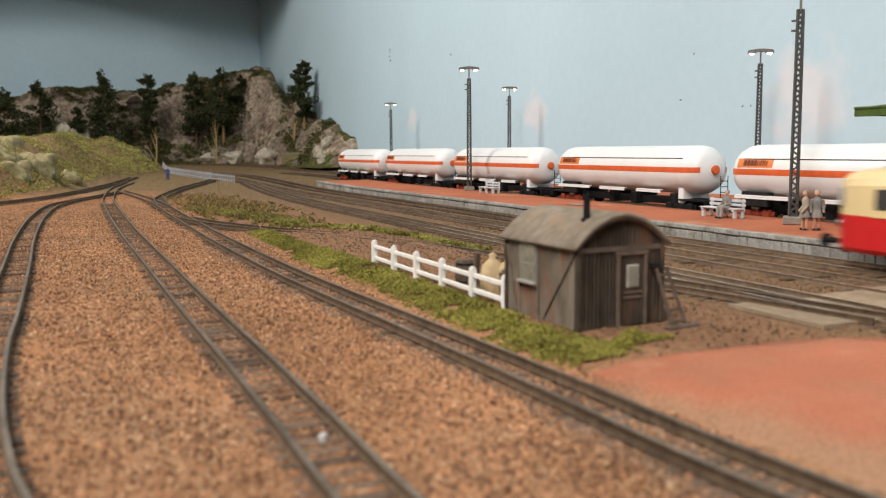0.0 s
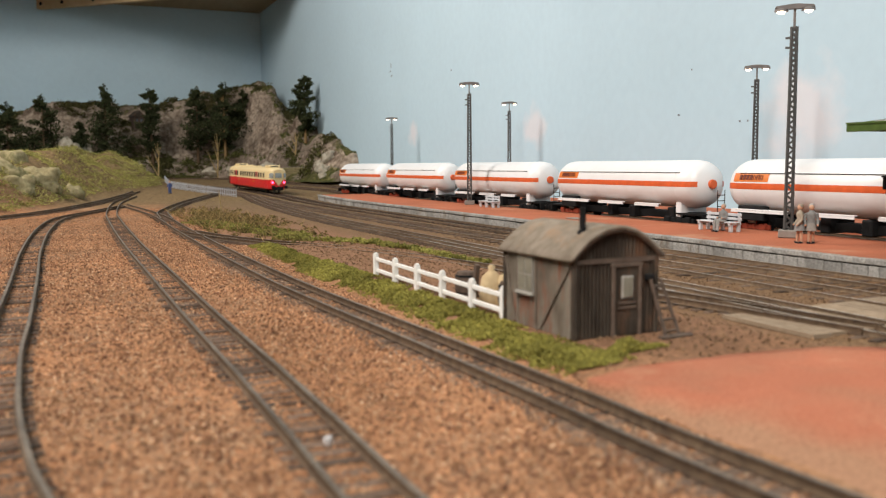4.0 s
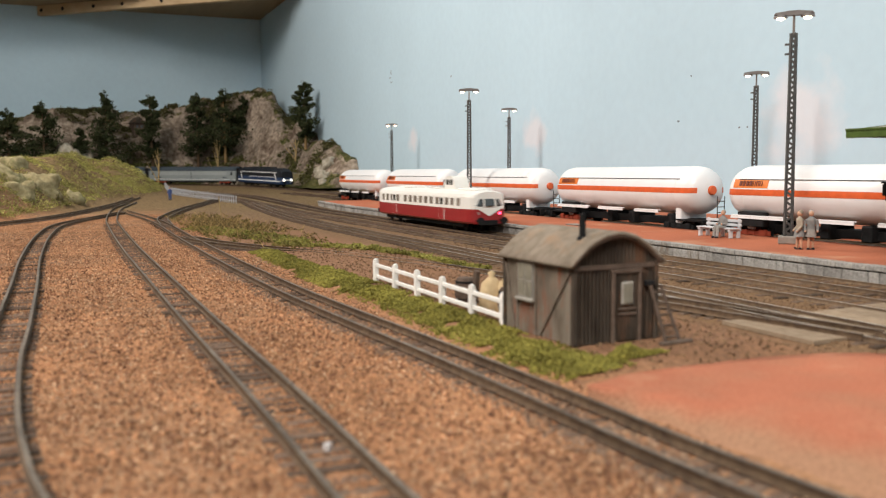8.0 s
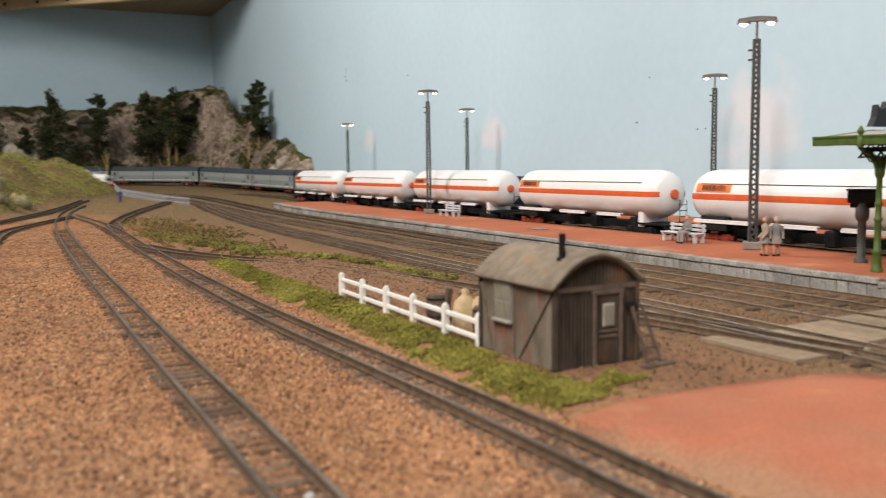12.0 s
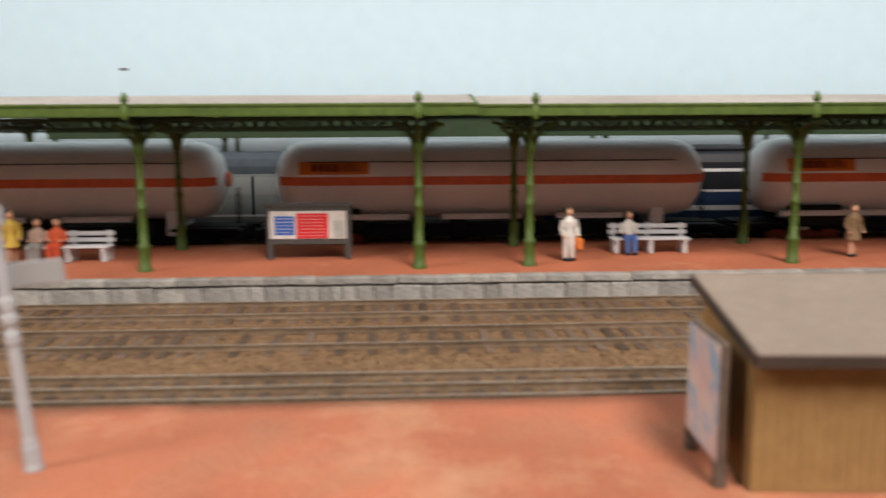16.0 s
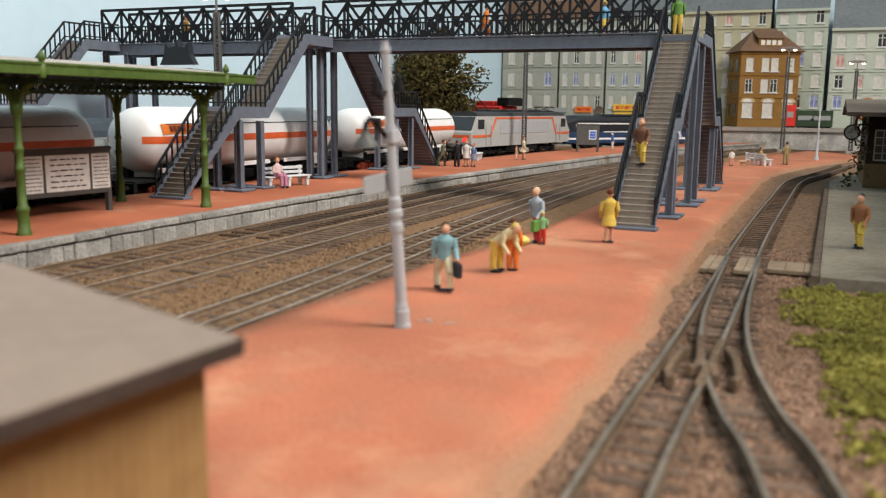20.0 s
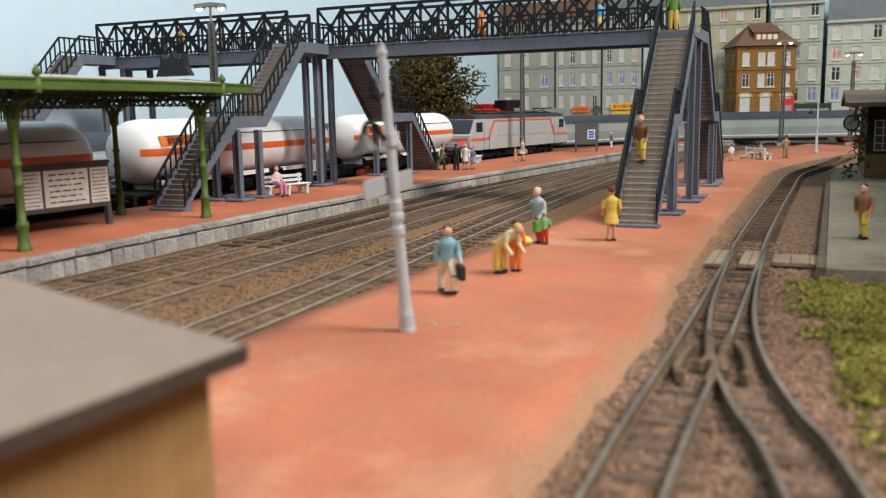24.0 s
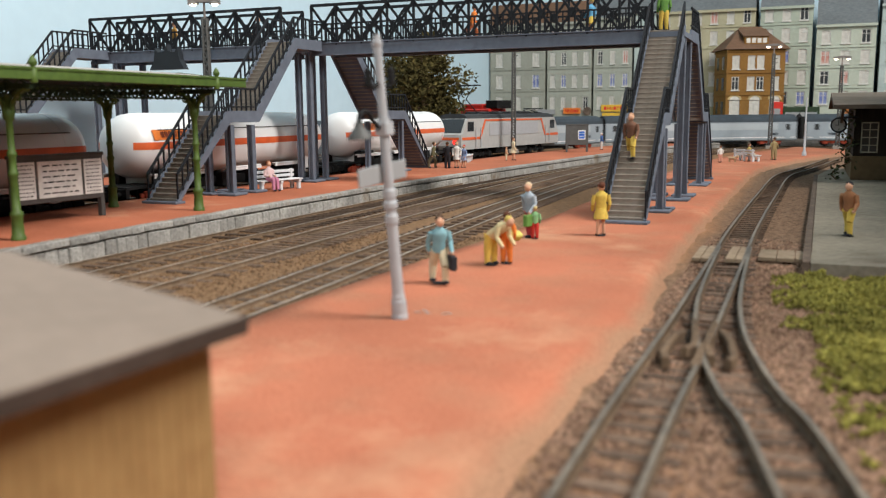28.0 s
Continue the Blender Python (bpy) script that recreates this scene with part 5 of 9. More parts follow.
def yard_lamp(x, y, base, top, turn=0.0):
    t = thing("yard_lamp", "tall grey lattice lamp mast with two lit heads", "lamp", P(x, y, base, turn), "lattice lamp masts")
    h = top - base - 1.15
    part("base", Shape().box(-0.5, -0.5, 0, 0.5, 0.5, 0.42, 0, 0.05), CONCRETE, t, "concrete base")
    s = Shape()
    w0, w1 = 0.18, 0.12
    for a in (-1, 1):
        for b in (-1, 1):
            s.tube((a * w0, b * w0, 0.35), (a * w1, b * w1, h), 0.085, n=4, smooth=False)
    n = 40
    for k in range(n):
        z0, z1 = 0.4 + (h - 0.4) * k / n, 0.4 + (h - 0.4) * (k + 1) / n
        u0, u1 = w0 + (w1 - w0) * k / n, w0 + (w1 - w0) * (k + 1) / n
        d = 1 if k % 2 else -1
        for a in (-1, 1):
            s.tube((a * u0, -d * u0, z0), (a * u1, d * u1, z1), 0.072, n=4, caps=False)
            s.tube((-d * u0, a * u0, z0), (d * u1, a * u1, z1), 0.072, n=4, caps=False)
    part("mast", s, GREY_STEEL, t, "lattice mast")
    part("stem", Shape().tube((0, 0, h - 0.2), (0, 0, h + 1.0), 0.07, n=8), LAMP_GREY, t)
    arm = Shape().extrude([(-0.98, h + 0.98), (-0.3, h + 0.92), (0.3, h + 0.92), (0.98, h + 0.98), (0.9, h + 1.08), (0.2, h + 1.16), (-0.2, h + 1.16), (-0.9, h + 1.08)], -0.2, 0.2, "y")
    part("cross_arm", arm, LAMP_GREY, t)
    part("step", Shape().box(-0.42, -0.06, h - 0.6, -0.2, 0.06, h - 0.5).box(-0.42, -0.06, h - 1.1, -0.2, 0.06, h - 1.0), GREY_STEEL, t)
    for d in (-1, 1):
        at = Matrix.Translation((d * 0.66, 0, h + 0.98)) @ Matrix.Diagonal((1.0, 0.8, 1, 1))
        head = part("lamp_head", Shape().lathe([(0.36, -0.16), (0.33, -0.06), (0.24, 0.02)], 12, 0, at), LAMP_GREY, t)
        part("lamp_glass", Shape().blob((d * 0.66, 0, h + 0.82), 0.22, 0, 10, 0, 0.62), LAMP_LIT, head, "lit lamp glass")
    return t


yard_lamp(35.2, 35.2, FAR_Z, 13.0, -45)
yard_lamp(36.8, 78.6, FAR_Z, 12.85, -25)
yard_lamp(51.3, 55.2, FAR_Z, 12.6, -43)
yard_lamp(51.6, 98.4, FAR_Z, 12.6, -28)
yard_lamp(50.6, 138.6, 0.5, 12.7, -20)
yard_lamp(42.2, -49.0, 0.4, 11.8, 20)


def sign_board(x, y, z, turn, width, height, legs, panels, label):
    t = thing("notice_board", label, "notice board", P(x, y, z, turn))
    part("frame", Shape().box(-width / 2, -0.1, legs, width / 2, 0.1, legs + height, 0, 0.03), GREY_STEEL, t, "grey board frame")
    for d in (-1, 1):
        part("leg", Shape().box(d * (width / 2 - 0.12) - 0.1, -0.12, 0, d * (width / 2 - 0.12) + 0.1, 0.12, legs + 0.1, 0, 0.02), GREY_STEEL, t)
    part("header", Shape().box(-width / 2 - 0.03, -0.14, legs + height - 0.02, width / 2 + 0.03, 0.14, legs + height + 0.12, 0, 0.02), GREY_STEEL, t)
    for depth, (x0, x1, z0, z1, m, lines, ink, seed) in enumerate(panels):
        out = -0.135 - 0.012 * (depth > 0)
        p = part("poster", Shape().box(x0, out, z0, x1, -0.1, z1), m, t, "printed notice")
        if lines:
            rnd = random.Random(seed)
            for k in range(lines):
                s = Shape()
                zc = z1 - (z1 - z0) * (k + 0.8) / (lines + 0.6)
                hgt = (z1 - z0) / (lines + 1) * 0.26
                c = x0 + (x1 - x0) * 0.1
                while c < x1 - (x1 - x0) * 0.14:
                    w = (x1 - x0) * rnd.uniform(0.06, 0.2)
                    e = min(c + w, x1 - (x1 - x0) * 0.08)
                    s.box(c, out - 0.006, zc - hgt / 2, e, out + 0.004, zc + hgt / 2)
                    c = e + (x1 - x0) * rnd.uniform(0.025, 0.06)
                part("text_line", s, ink, p)
    return t


POSTER_WHITE = mat("printed_paper", (0.74, 0.73, 0.70), None, 300, 0.6, 0.0, big=0.05)
POSTER_BLUE = mat("blue_print", (0.02, 0.13, 0.55), (0.015, 0.1, 0.45), 200, 0.5, 0.0)
POSTER_RED = mat("red_print", (0.75, 0.02, 0.03), (0.68, 0.018, 0.025), 200, 0.5, 0.0)
INK = mat("black_print", (0.02, 0.02, 0.02), None, 200, 0.6, 0.0)
INK_PINK = mat("pale_print", (0.80, 0.42, 0.40), None, 200, 0.6, 0.0)
sign_board(34.2, 1.1, FAR_Z, -91, 3.1, 1.42, 0.55, [(-1.42, 1.38, 0.78, 1.8, POSTER_WHITE, 0, INK, 1), (-1.24, -0.52, 0.92, 1.62, POSTER_BLUE, 5, POSTER_WHITE, 2), (-0.44, 0.72, 0.8, 1.72, POSTER_RED, 7, INK_PINK, 3), (0.9, 1.32, 0.82, 1.45, mat("grey_print", (0.50, 0.52, 0.48)), 0, INK, 4)], "grey platform notice board with a blue and a red poster")
sign_board(35.2, -30.2, FAR_Z, -96, 4.2, 1.75, 0.75, [(-1.98, -1.1, 0.95, 2.35, POSTER_WHITE, 9, INK, 5), (-0.98, 1.0, 0.95, 2.35, POSTER_WHITE, 6, INK, 6), (1.12, 1.98, 0.95, 2.35, POSTER_WHITE, 9, INK, 7)], "grey timetable board with three printed sheets")
sign_board(30.2, -92.8, FAR_Z, 203, 2.3, 2.0, 0.7, [(0.1, 0.85, 1.25, 2.2, POSTER_WHITE, 0, INK, 8), (0.19, 0.76, 1.36, 2.08, POSTER_BLUE, 2, POSTER_WHITE, 9)], "grey platform board with a blue square sign")


def bench():
    t = thing("platform_bench", "pale grey slatted platform bench", "bench", None, "platform benches")
    for x in (-1.3, 0, 1.3):
        part("leg", Shape().box(x - 0.09, -0.35, 0, x + 0.09, -0.15, 0.5, 0, 0.02).box(x - 0.09, 0.2, 0, x + 0.09, 0.4, 0.5, 0, 0.02).box(x - 0.08, -0.4, 0.4, x + 0.08, 0.45, 0.52).box(x - 0.07, 0.3, 0.5, x + 0.07, 0.45, 1.1, 0, 0.02), BENCH_GREY, t)
    for y in (-0.33, -0.08, 0.17):
        part("seat_slat", Shape().box(-1.5, y - 0.1, 0.52, 1.5, y + 0.1, 0.59, 0, 0.02), BENCH_GREY, t)
    for z in (0.74, 0.98):
        part("back_slat", Shape().box(-1.5, 0.32, z - 0.08, 1.5, 0.39, z + 0.08, 0, 0.02), BENCH_GREY, t)
    return t


b0 = bench()
b0.matrix_basis = P(34.35, 9.85, FAR_Z, -90)
for x, y, r in ((34.95, -11.75, -92), (35.2, 40.6, -90), (36.2, 73.0, -90), (34.8, -44.9, -106), (34.8, -73.5, -75)):
    copy_thing(b0, P(x, y, FAR_Z, r))
copy_thing(b0, P(13.5, -89.5, NEAR_Z, -50))

# ticket machine on a post, under the canopy
t = thing("platform_clock_post", "dark platform indicator on a grey post", "post", P(34.5, 28.0, FAR_Z, -60))
part("post", Shape().lathe([(0.3, 0), (0.3, 0.16), (0.19, 0.2), (0.18, 1.9), (0.26, 1.95), (0.3, 2.1), (0.3, 2.5), (0.2, 2.6), (0.2, 3.0)], 12), GREY_STEEL, t)
part("housing", Shape().box(-0.62, -0.24, 2.72, 0.62, 0.24, 3.28, 0, 0.05).box(-0.5, -0.1, 2.5, 0.5, 0.1, 2.74), BLACK, t, "black housing")
part("hood", Shape().box(-0.68, -0.3, 3.27, 0.68, 0.3, 3.36, 0, 0.03), BLACK, t)
# ---- name signs on posts, on the near platform ----
def name_post(x, y, lean, turn, lamp, slim):
    t = thing("sign_post", "light grey cast-iron post with a blank plate and lamp arm", "sign post", P(x, y, NEAR_Z) @ pose(0, 0, 0, lean[0], lean[1], turn))
    prof = [(0.29, 0), (0.29, 0.08), (0.27, 0.10), (0.27, 0.40), (0.24, 0.45), (0.24, 0.50), (0.205, 0.6), (0.19, 2.15), (0.235, 2.2), (0.235, 2.36), (0.185, 2.4), (0.185, 2.5), (0.25, 2.54), (0.25, 2.66), (0.19, 2.7), (0.225, 2.78), (0.225, 2.92), (0.175, 2.97), (0.16, 4.2), (0.145, 6.0), (0.175, 6.03), (0.175, 6.12), (0.13, 6.14), (0.12, 6.26)]
    part("post", Shape().lathe(prof, 24, 0, Matrix.Diagonal((slim, slim, 1, 1)), False), SIGN_GREY, t)
    part("name_plate", Shape().box(-0.92, 0.11, 3.08, 0.92, 0.16, 3.5, 0, 0.02), PLATE, t, "blank grey plate")
    part("collar", Shape().box(-0.25 * slim, -0.24 * slim, 4.12, 0.25 * slim, 0.24 * slim, 4.42, 0, 0.02).lathe([(0.21 * slim, 4.42), (0.21 * slim, 4.5)], 16), SIGN_GREY, t)
    if not lamp:
        return t
    arm = Shape()
    pts = [(-0.2, 0, 4.3), (-0.42, 0, 4.5), (-0.55, 0, 4.66), (-0.72, 0, 4.7), (-0.86, 0, 4.6), (-0.9, 0, 4.45)]
    for a, b in zip(pts, pts[1:]):
        arm.tube(a, b, 0.055, n=6)
    part("lamp_arm", arm, BLACK, t, "black swan-neck arm")
    part("lamp_shade", Shape().lathe([(0.27, -0.24), (0.25, -0.17), (0.16, -0.06), (0.1, 0.0), (0.08, 0.1)], 14, 0, Matrix.Translation((-0.9, 0, 4.38))), GREY_STEEL, t, "grey bell shade")
    for d in (-1, 1):
        s = Shape().tube((d * 0.1, 0, 5.22), (d * 0.3, 0, 5.14), 0.055, n=6).tube((d * 0.3, 0, 5.14), (d * 0.43, 0, 5.2), 0.055, n=6)
        part("insulator_arm", s, BLACK, t)
        part("insulator", Shape().lathe([(0.07, 0), (0.12, 0.06), (0.07, 0.12), (0.115, 0.19), (0.06, 0.26), (0.1, 0.32), (0.03, 0.42)], 10, 0, Matrix.Translation((d * 0.43, 0, 5.16))), BLACK, t)
    return t


name_post(16.56, -21.86, (-1.5, -4.5), -98, True, 0.64)
name_post(16.18, 3.70, (0, -4.2), -82, False, 0.54)

# ---- kiosk on the near platform ----
t = thing("kiosk", "ochre boarded kiosk with a flat grey roof", "kiosk", P(16.07, -10.19, NEAR_Z, -3.7))
n = 24
KX, KY = 1.5, 2.22
part("wall", Shape().extrude([(-KX, 0), (KX, 0), (KX, 2.64), (-KX, 2.27)], -KY, KY, "y"), YELLOW_BOARD, t)
for i in range(n):
    y = -KY + 2 * KY * (i + 0.5) / n
    part("board", Shape().box(-KX - 0.008, y - 0.08, 0.02, -KX + 0.005, y + 0.08, 2.25, 0, 0.008), YELLOW_BOARD, t)
for i in range(n):
    x = -KX + 2 * KX * (i + 0.5) / n
    part("board", Shape().box(x - 0.069, KY - 0.005, 0.02, x + 0.069, KY + 0.008, 2.22, 0, 0.008), YELLOW_BOARD, t)
    part("board", Shape().box(x - 0.069, -KY - 0.008, 0.02, x + 0.069, -KY + 0.005, 2.22, 0, 0.008), YELLOW_BOARD, t)
ROOF_EDGE = mat("dark_roof_edge", (0.075, 0.055, 0.045), None, 350, 0.8, 0.2)
roof = Shape()
tilt = Matrix.Translation((0, 0, 2.55)) @ Matrix.Rotation(radians(-7.3), 4, "Y")
roof.box(-1.96, -2.34, -0.06, 1.96, 2.34, 0.05, 0, 0.03, tilt)
part("roof", roof, mat("roof_felt", (0.25, 0.20, 0.165), (0.225, 0.18, 0.148), 350, 0.9, 0.2, big=0.1), t, "flat grey-brown felt roof")
for x0, y0, x1, y1 in ((-2.0, -2.37, -1.96, 2.37), (1.96, -2.37, 2.0, 2.37), (-1.96, -2.38, 1.96, -2.34), (-1.96, 2.34, 1.96, 2.38)):
    part("roof_edge", Shape().box(x0, y0, -0.17, x1, y1, 0.035, 0, 0.01, tilt), ROOF_EDGE, t, "dark roof edge")
# advertising panel standing against its end wall
t = thing("advertising_panel", "faded poster panel leaning by the kiosk", "poster panel", P(15.75, -7.5, NEAR_Z, -2))
part("panel", Shape().box(-0.9, -0.06, 0.35, 0.9, 0.06, 2.35, 0, 0.02), TIMBER_OLD, t)
part("poster", Shape().box(-0.82, 0.06, 0.42, 0.82, 0.085, 2.28), mat("faded_poster", (0.66, 0.60, 0.55), (0.60, 0.42, 0.40), 90, 0.7, 0.05, stain=(0.26, 0.40, 0.56), stain_scale=110, stain_at=0.54), t, "faded poster")
for d in (-1, 1):
    part("leg", Shape().box(d * 0.8 - 0.09, -0.1, 0, d * 0.8 + 0.09, 0.1, 0.4, 0, 0.02), TIMBER_OLD, t)

# scraps on the ground
SCRAP = mat("white_scrap", (0.58, 0.56, 0.55), (0.46, 0.44, 0.43), 300, 0.5, 0.1)
s = Shape().blob((0, 0, 0.06), 0.10, 0, 8, 0.5, 0.8, False, 3)
single("paper_scrap", s, SCRAP, "small crumpled white scrap between the narrow rails", "scrap", P(3.92, 14.22, 0.0))
s, rnd = Shape(), random.Random(4)
for k in range(9):
    x, y = rnd.uniform(-0.45, 0.45), rnd.uniform(-0.16, 0.16)
    s.box(x - 0.05, y - 0.012, 0, x + rnd.uniform(0.02, 0.12), y + 0.012, 0.012)
single("chalk_scuff", s, SCRAP, "thin white scuff marks on the red platform", "mark", P(15.99, -22.5, NEAR_Z + 0.022, -8))
s = Shape().box(-0.75, -0.45, 0, 0.75, 0.45, 0.06, 0, 0.02)
single("platform_slab_cover", s, CONCRETE, "pale flat cover plate lying on the red platform", "cover", P(33.98, 54.37, FAR_Z + 0.005, 88))

# ---- foot crossing boards ----
CROSSING = mat("dusty_brown_boards", (0.31, 0.235, 0.165), (0.23, 0.17, 0.115), 350, 0.9, 0.3, rand=0.1, big=0.15)


def deck(name, x0, x1, y0, y1, label, skew=0.0, z=0.17):
    t = thing(name, label, "crossing", P(0, 0, 0))
    n = max(2, round((x1 - x0) / 0.55))
    for i in range(n):
        a, b = x0 + (x1 - x0) * i / n, x0 + (x1 - x0) * (i + 1) / n
        part("plank", Shape().add([(a + 0.015, y0 + skew * (a - x0), z - 0.12), (b - 0.015, y0 + skew * (b - x0), z - 0.12), (b - 0.015, y1 + skew * (b - x0), z - 0.12), (a + 0.015, y1 + skew * (a - x0), z - 0.12), (a + 0.015, y0 + skew * (a - x0), z), (b - 0.015, y0 + skew * (b - x0), z), (b - 0.015, y1 + skew * (b - x0), z), (a + 0.015, y1 + skew * (a - x0), z)], [(3, 2, 1, 0), (4, 5, 6, 7), (0, 1, 5, 4), (1, 2, 6, 5), (2, 3, 7, 6), (3, 0, 4, 7)]), CROSSING, t)
    return t


deck("crossing_deck", 18.4, 19.75, 17.3, 20.9, "brown board deck of the foot crossing")
deck("crossing_deck", 21.75, 24.08, 17.9, 20.9, "brown board deck of the foot crossing", 0.05, 0.2)
deck("crossing_deck", 24.4, 25.8, 18.2, 21.2, "brown board deck between the rails", 0.05, 0.2)
deck("crossing_deck", 26.14, 27.6, 18.6, 21.4, "brown board deck of the foot crossing", 0.05, 0.2)
deck("crossing_deck", 27.92, 29.3, 18.9, 21.7, "brown board deck between the rails", 0.05, 0.2)
deck("crossing_deck", 20.1, 21.5, 17.3, 20.7, "grey board deck between the rails")
deck("crossing_deck", 11.05, 11.6, -36.4, -33.6, "grey boards beside the narrow track", 0, 0.16)
deck("crossing_deck", 9.95, 10.55, -36.2, -33.5, "grey boards between the narrow rails", 0, 0.2)
deck("crossing_deck", 7.9, 9.6, -36.2, -34.4, "grey boards beside the narrow track", 0, 0.16)

yard_lamp(35.6, -88.6, FAR_Z, 12.6, 20)
yard_lamp(12.7, -117.0, 0.3, 12.6, 5)
yard_lamp(5.3, -117.5, 0.3, 11.0, 0)
t = thing("lamp_post", "pale grey platform lamp post with a black swan-neck lamp", "lamp post", P(8.75, -101.2, NEAR_Z))
part("post", Shape().lathe([(0.22, 0), (0.22, 0.3), (0.13, 0.4), (0.11, 3.0), (0.14, 3.1), (0.09, 3.2), (0.07, 5.85)], 12), SIGN_GREY, t)
s = Shape()
pts = [(0.0, 0, 4.3), (0.3, 0, 4.55), (0.55, 0, 4.45), (0.65, 0, 4.15)]
for a, b in zip(pts, pts[1:]):
    s.tube(a, b, 0.045, n=6)
part("lamp_arm", s, BLACK, t)
part("lamp_shade", Shape().lathe([(0.28, -0.2), (0.16, 0.0), (0.05, 0.1)], 12, 0, Matrix.Translation((0.65, 0, 4.1))), BLACK, t)


# ---- footbridge ----
DECK_Z, RAIL_H = 8.9, 2.3
FRONT_Y, REAR_Y = -50.5, -53.0
BALUSTER = Shape().box(-0.035, -0.035, 0, 0.035, 0.035, 1.2).mesh("baluster", BRIDGE_DARK)
TRUSS_POST = Shape().box(-0.06, -0.06, 0, 0.06, 0.06, RAIL_H).mesh("post", BRIDGE_DARK)
GUSSET = Shape().box(-0.2, -0.05, -0.2, 0.2, 0.05, 0.2, at=Matrix.Rotation(radians(45), 4, "Y")).mesh("gusset", BRIDGE_DARK)
TREAD_MESH = Shape().box(-0.78, -0.13, -0.06, 0.78, 0.13, 0, 0, 0.015).box(-0.78, -0.115, -0.25, 0.78, 0.115, -0.06).mesh("tread", TREAD)
RISER_W = 1.56


def beam(s, a, b, w, h, mat=0):
    """A straight bar of w by h from a to b."""
    a, b = Vector(a), Vector(b)
    d = b - a
    m = Matrix.Translation(a) @ d.to_track_quat("Y", "Z").to_matrix().to_4x4()
    return s.box(-w / 2, 0, -h / 2, w / 2, d.length, h / 2, mat, 0, m)


def column(parent, x, y, z0, z1, plate=0.6):
    """A rolled steel column on a base plate."""
    s = Shape().box(x - 0.16, y - 0.15, z0 + 0.12, x - 0.10, y + 0.15, z1).box(x + 0.10, y - 0.15, z0 + 0.12, x + 0.16, y + 0.15, z1).box(x - 0.10, y - 0.04, z0 + 0.12, x + 0.10, y + 0.04, z1)
    c = part("column", s, BRIDGE, parent)
    part("base_plate", Shape().box(x - plate, y - plate, z0, x + plate, y + plate, z0 + 0.14, 0, 0.04), BRIDGE, c)


def truss_side(parent, x0, x1, y, bays):
    d = (x1 - x0) / bays
    part("top_rail", Shape().box(x0, y - 0.08, DECK_Z + RAIL_H - 0.1, x1, y + 0.08, DECK_Z + RAIL_H + 0.06), BRIDGE_DARK, parent)
    part("hand_rail", Shape().box(x0, y - 0.05, DECK_Z + 1.15, x1, y + 0.05, DECK_Z + 1.24), BRIDGE_DARK, parent)
    part("kick_rail", Shape().box(x0, y - 0.05, DECK_Z + 0.2, x1, y + 0.05, DECK_Z + 0.28), BRIDGE_DARK, parent)
    brace = Shape()
    beam(brace, (0, 0, 0.1), (abs(d), 0, RAIL_H - 0.1), 0.1, 0.13)
    up = brace.mesh("diagonal", BRIDGE_DARK)
    brace = Shape()
    beam(brace, (0, 0, RAIL_H - 0.1), (abs(d), 0, 0.1), 0.1, 0.13)
    down = brace.mesh("diagonal", BRIDGE_DARK)
    lo = min(x0, x1)
    for k in range(bays + 1):
        part("post", TRUSS_POST, None, parent, m=P(lo + k * abs(d), y, DECK_Z))
        if k < bays:
            part("diagonal", up, None, parent, m=P(lo + k * abs(d), y - 0.04, DECK_Z))
            part("diagonal", down, None, parent, m=P(lo + k * abs(d), y + 0.04, DECK_Z))
            part("gusset", GUSSET, None, parent, m=P(lo + (k + 0.5) * abs(d), y, DECK_Z + RAIL_H / 2))
            for j in range(1, 5):
                part("baluster", BALUSTER, None, parent, m=P(lo + (k + j / 5) * abs(d), y, DECK_Z))


def bridge_deck(parent, x0, x1):
    part("deck_plate", Shape().box(x0, FRONT_Y - 0.05, DECK_Z - 0.18, x1, REAR_Y + 0.05, DECK_Z - 0.02), TREAD, parent)
    for y in (FRONT_Y, REAR_Y):
        z = DECK_Z
        s = Shape().extrude([(y - 0.16, z - 0.6), (y + 0.16, z - 0.6), (y + 0.16, z - 0.5), (y + 0.06, z - 0.5), (y + 0.06, z + 0.08), (y + 0.16, z + 0.08), (y + 0.16, z + 0.14), (y - 0.16, z + 0.14), (y - 0.16, z + 0.08), (y - 0.06, z + 0.08), (y - 0.06, z - 0.5), (y - 0.16, z - 0.5)], x0, x1, "x")
        part("girder", s, BRIDGE, parent)


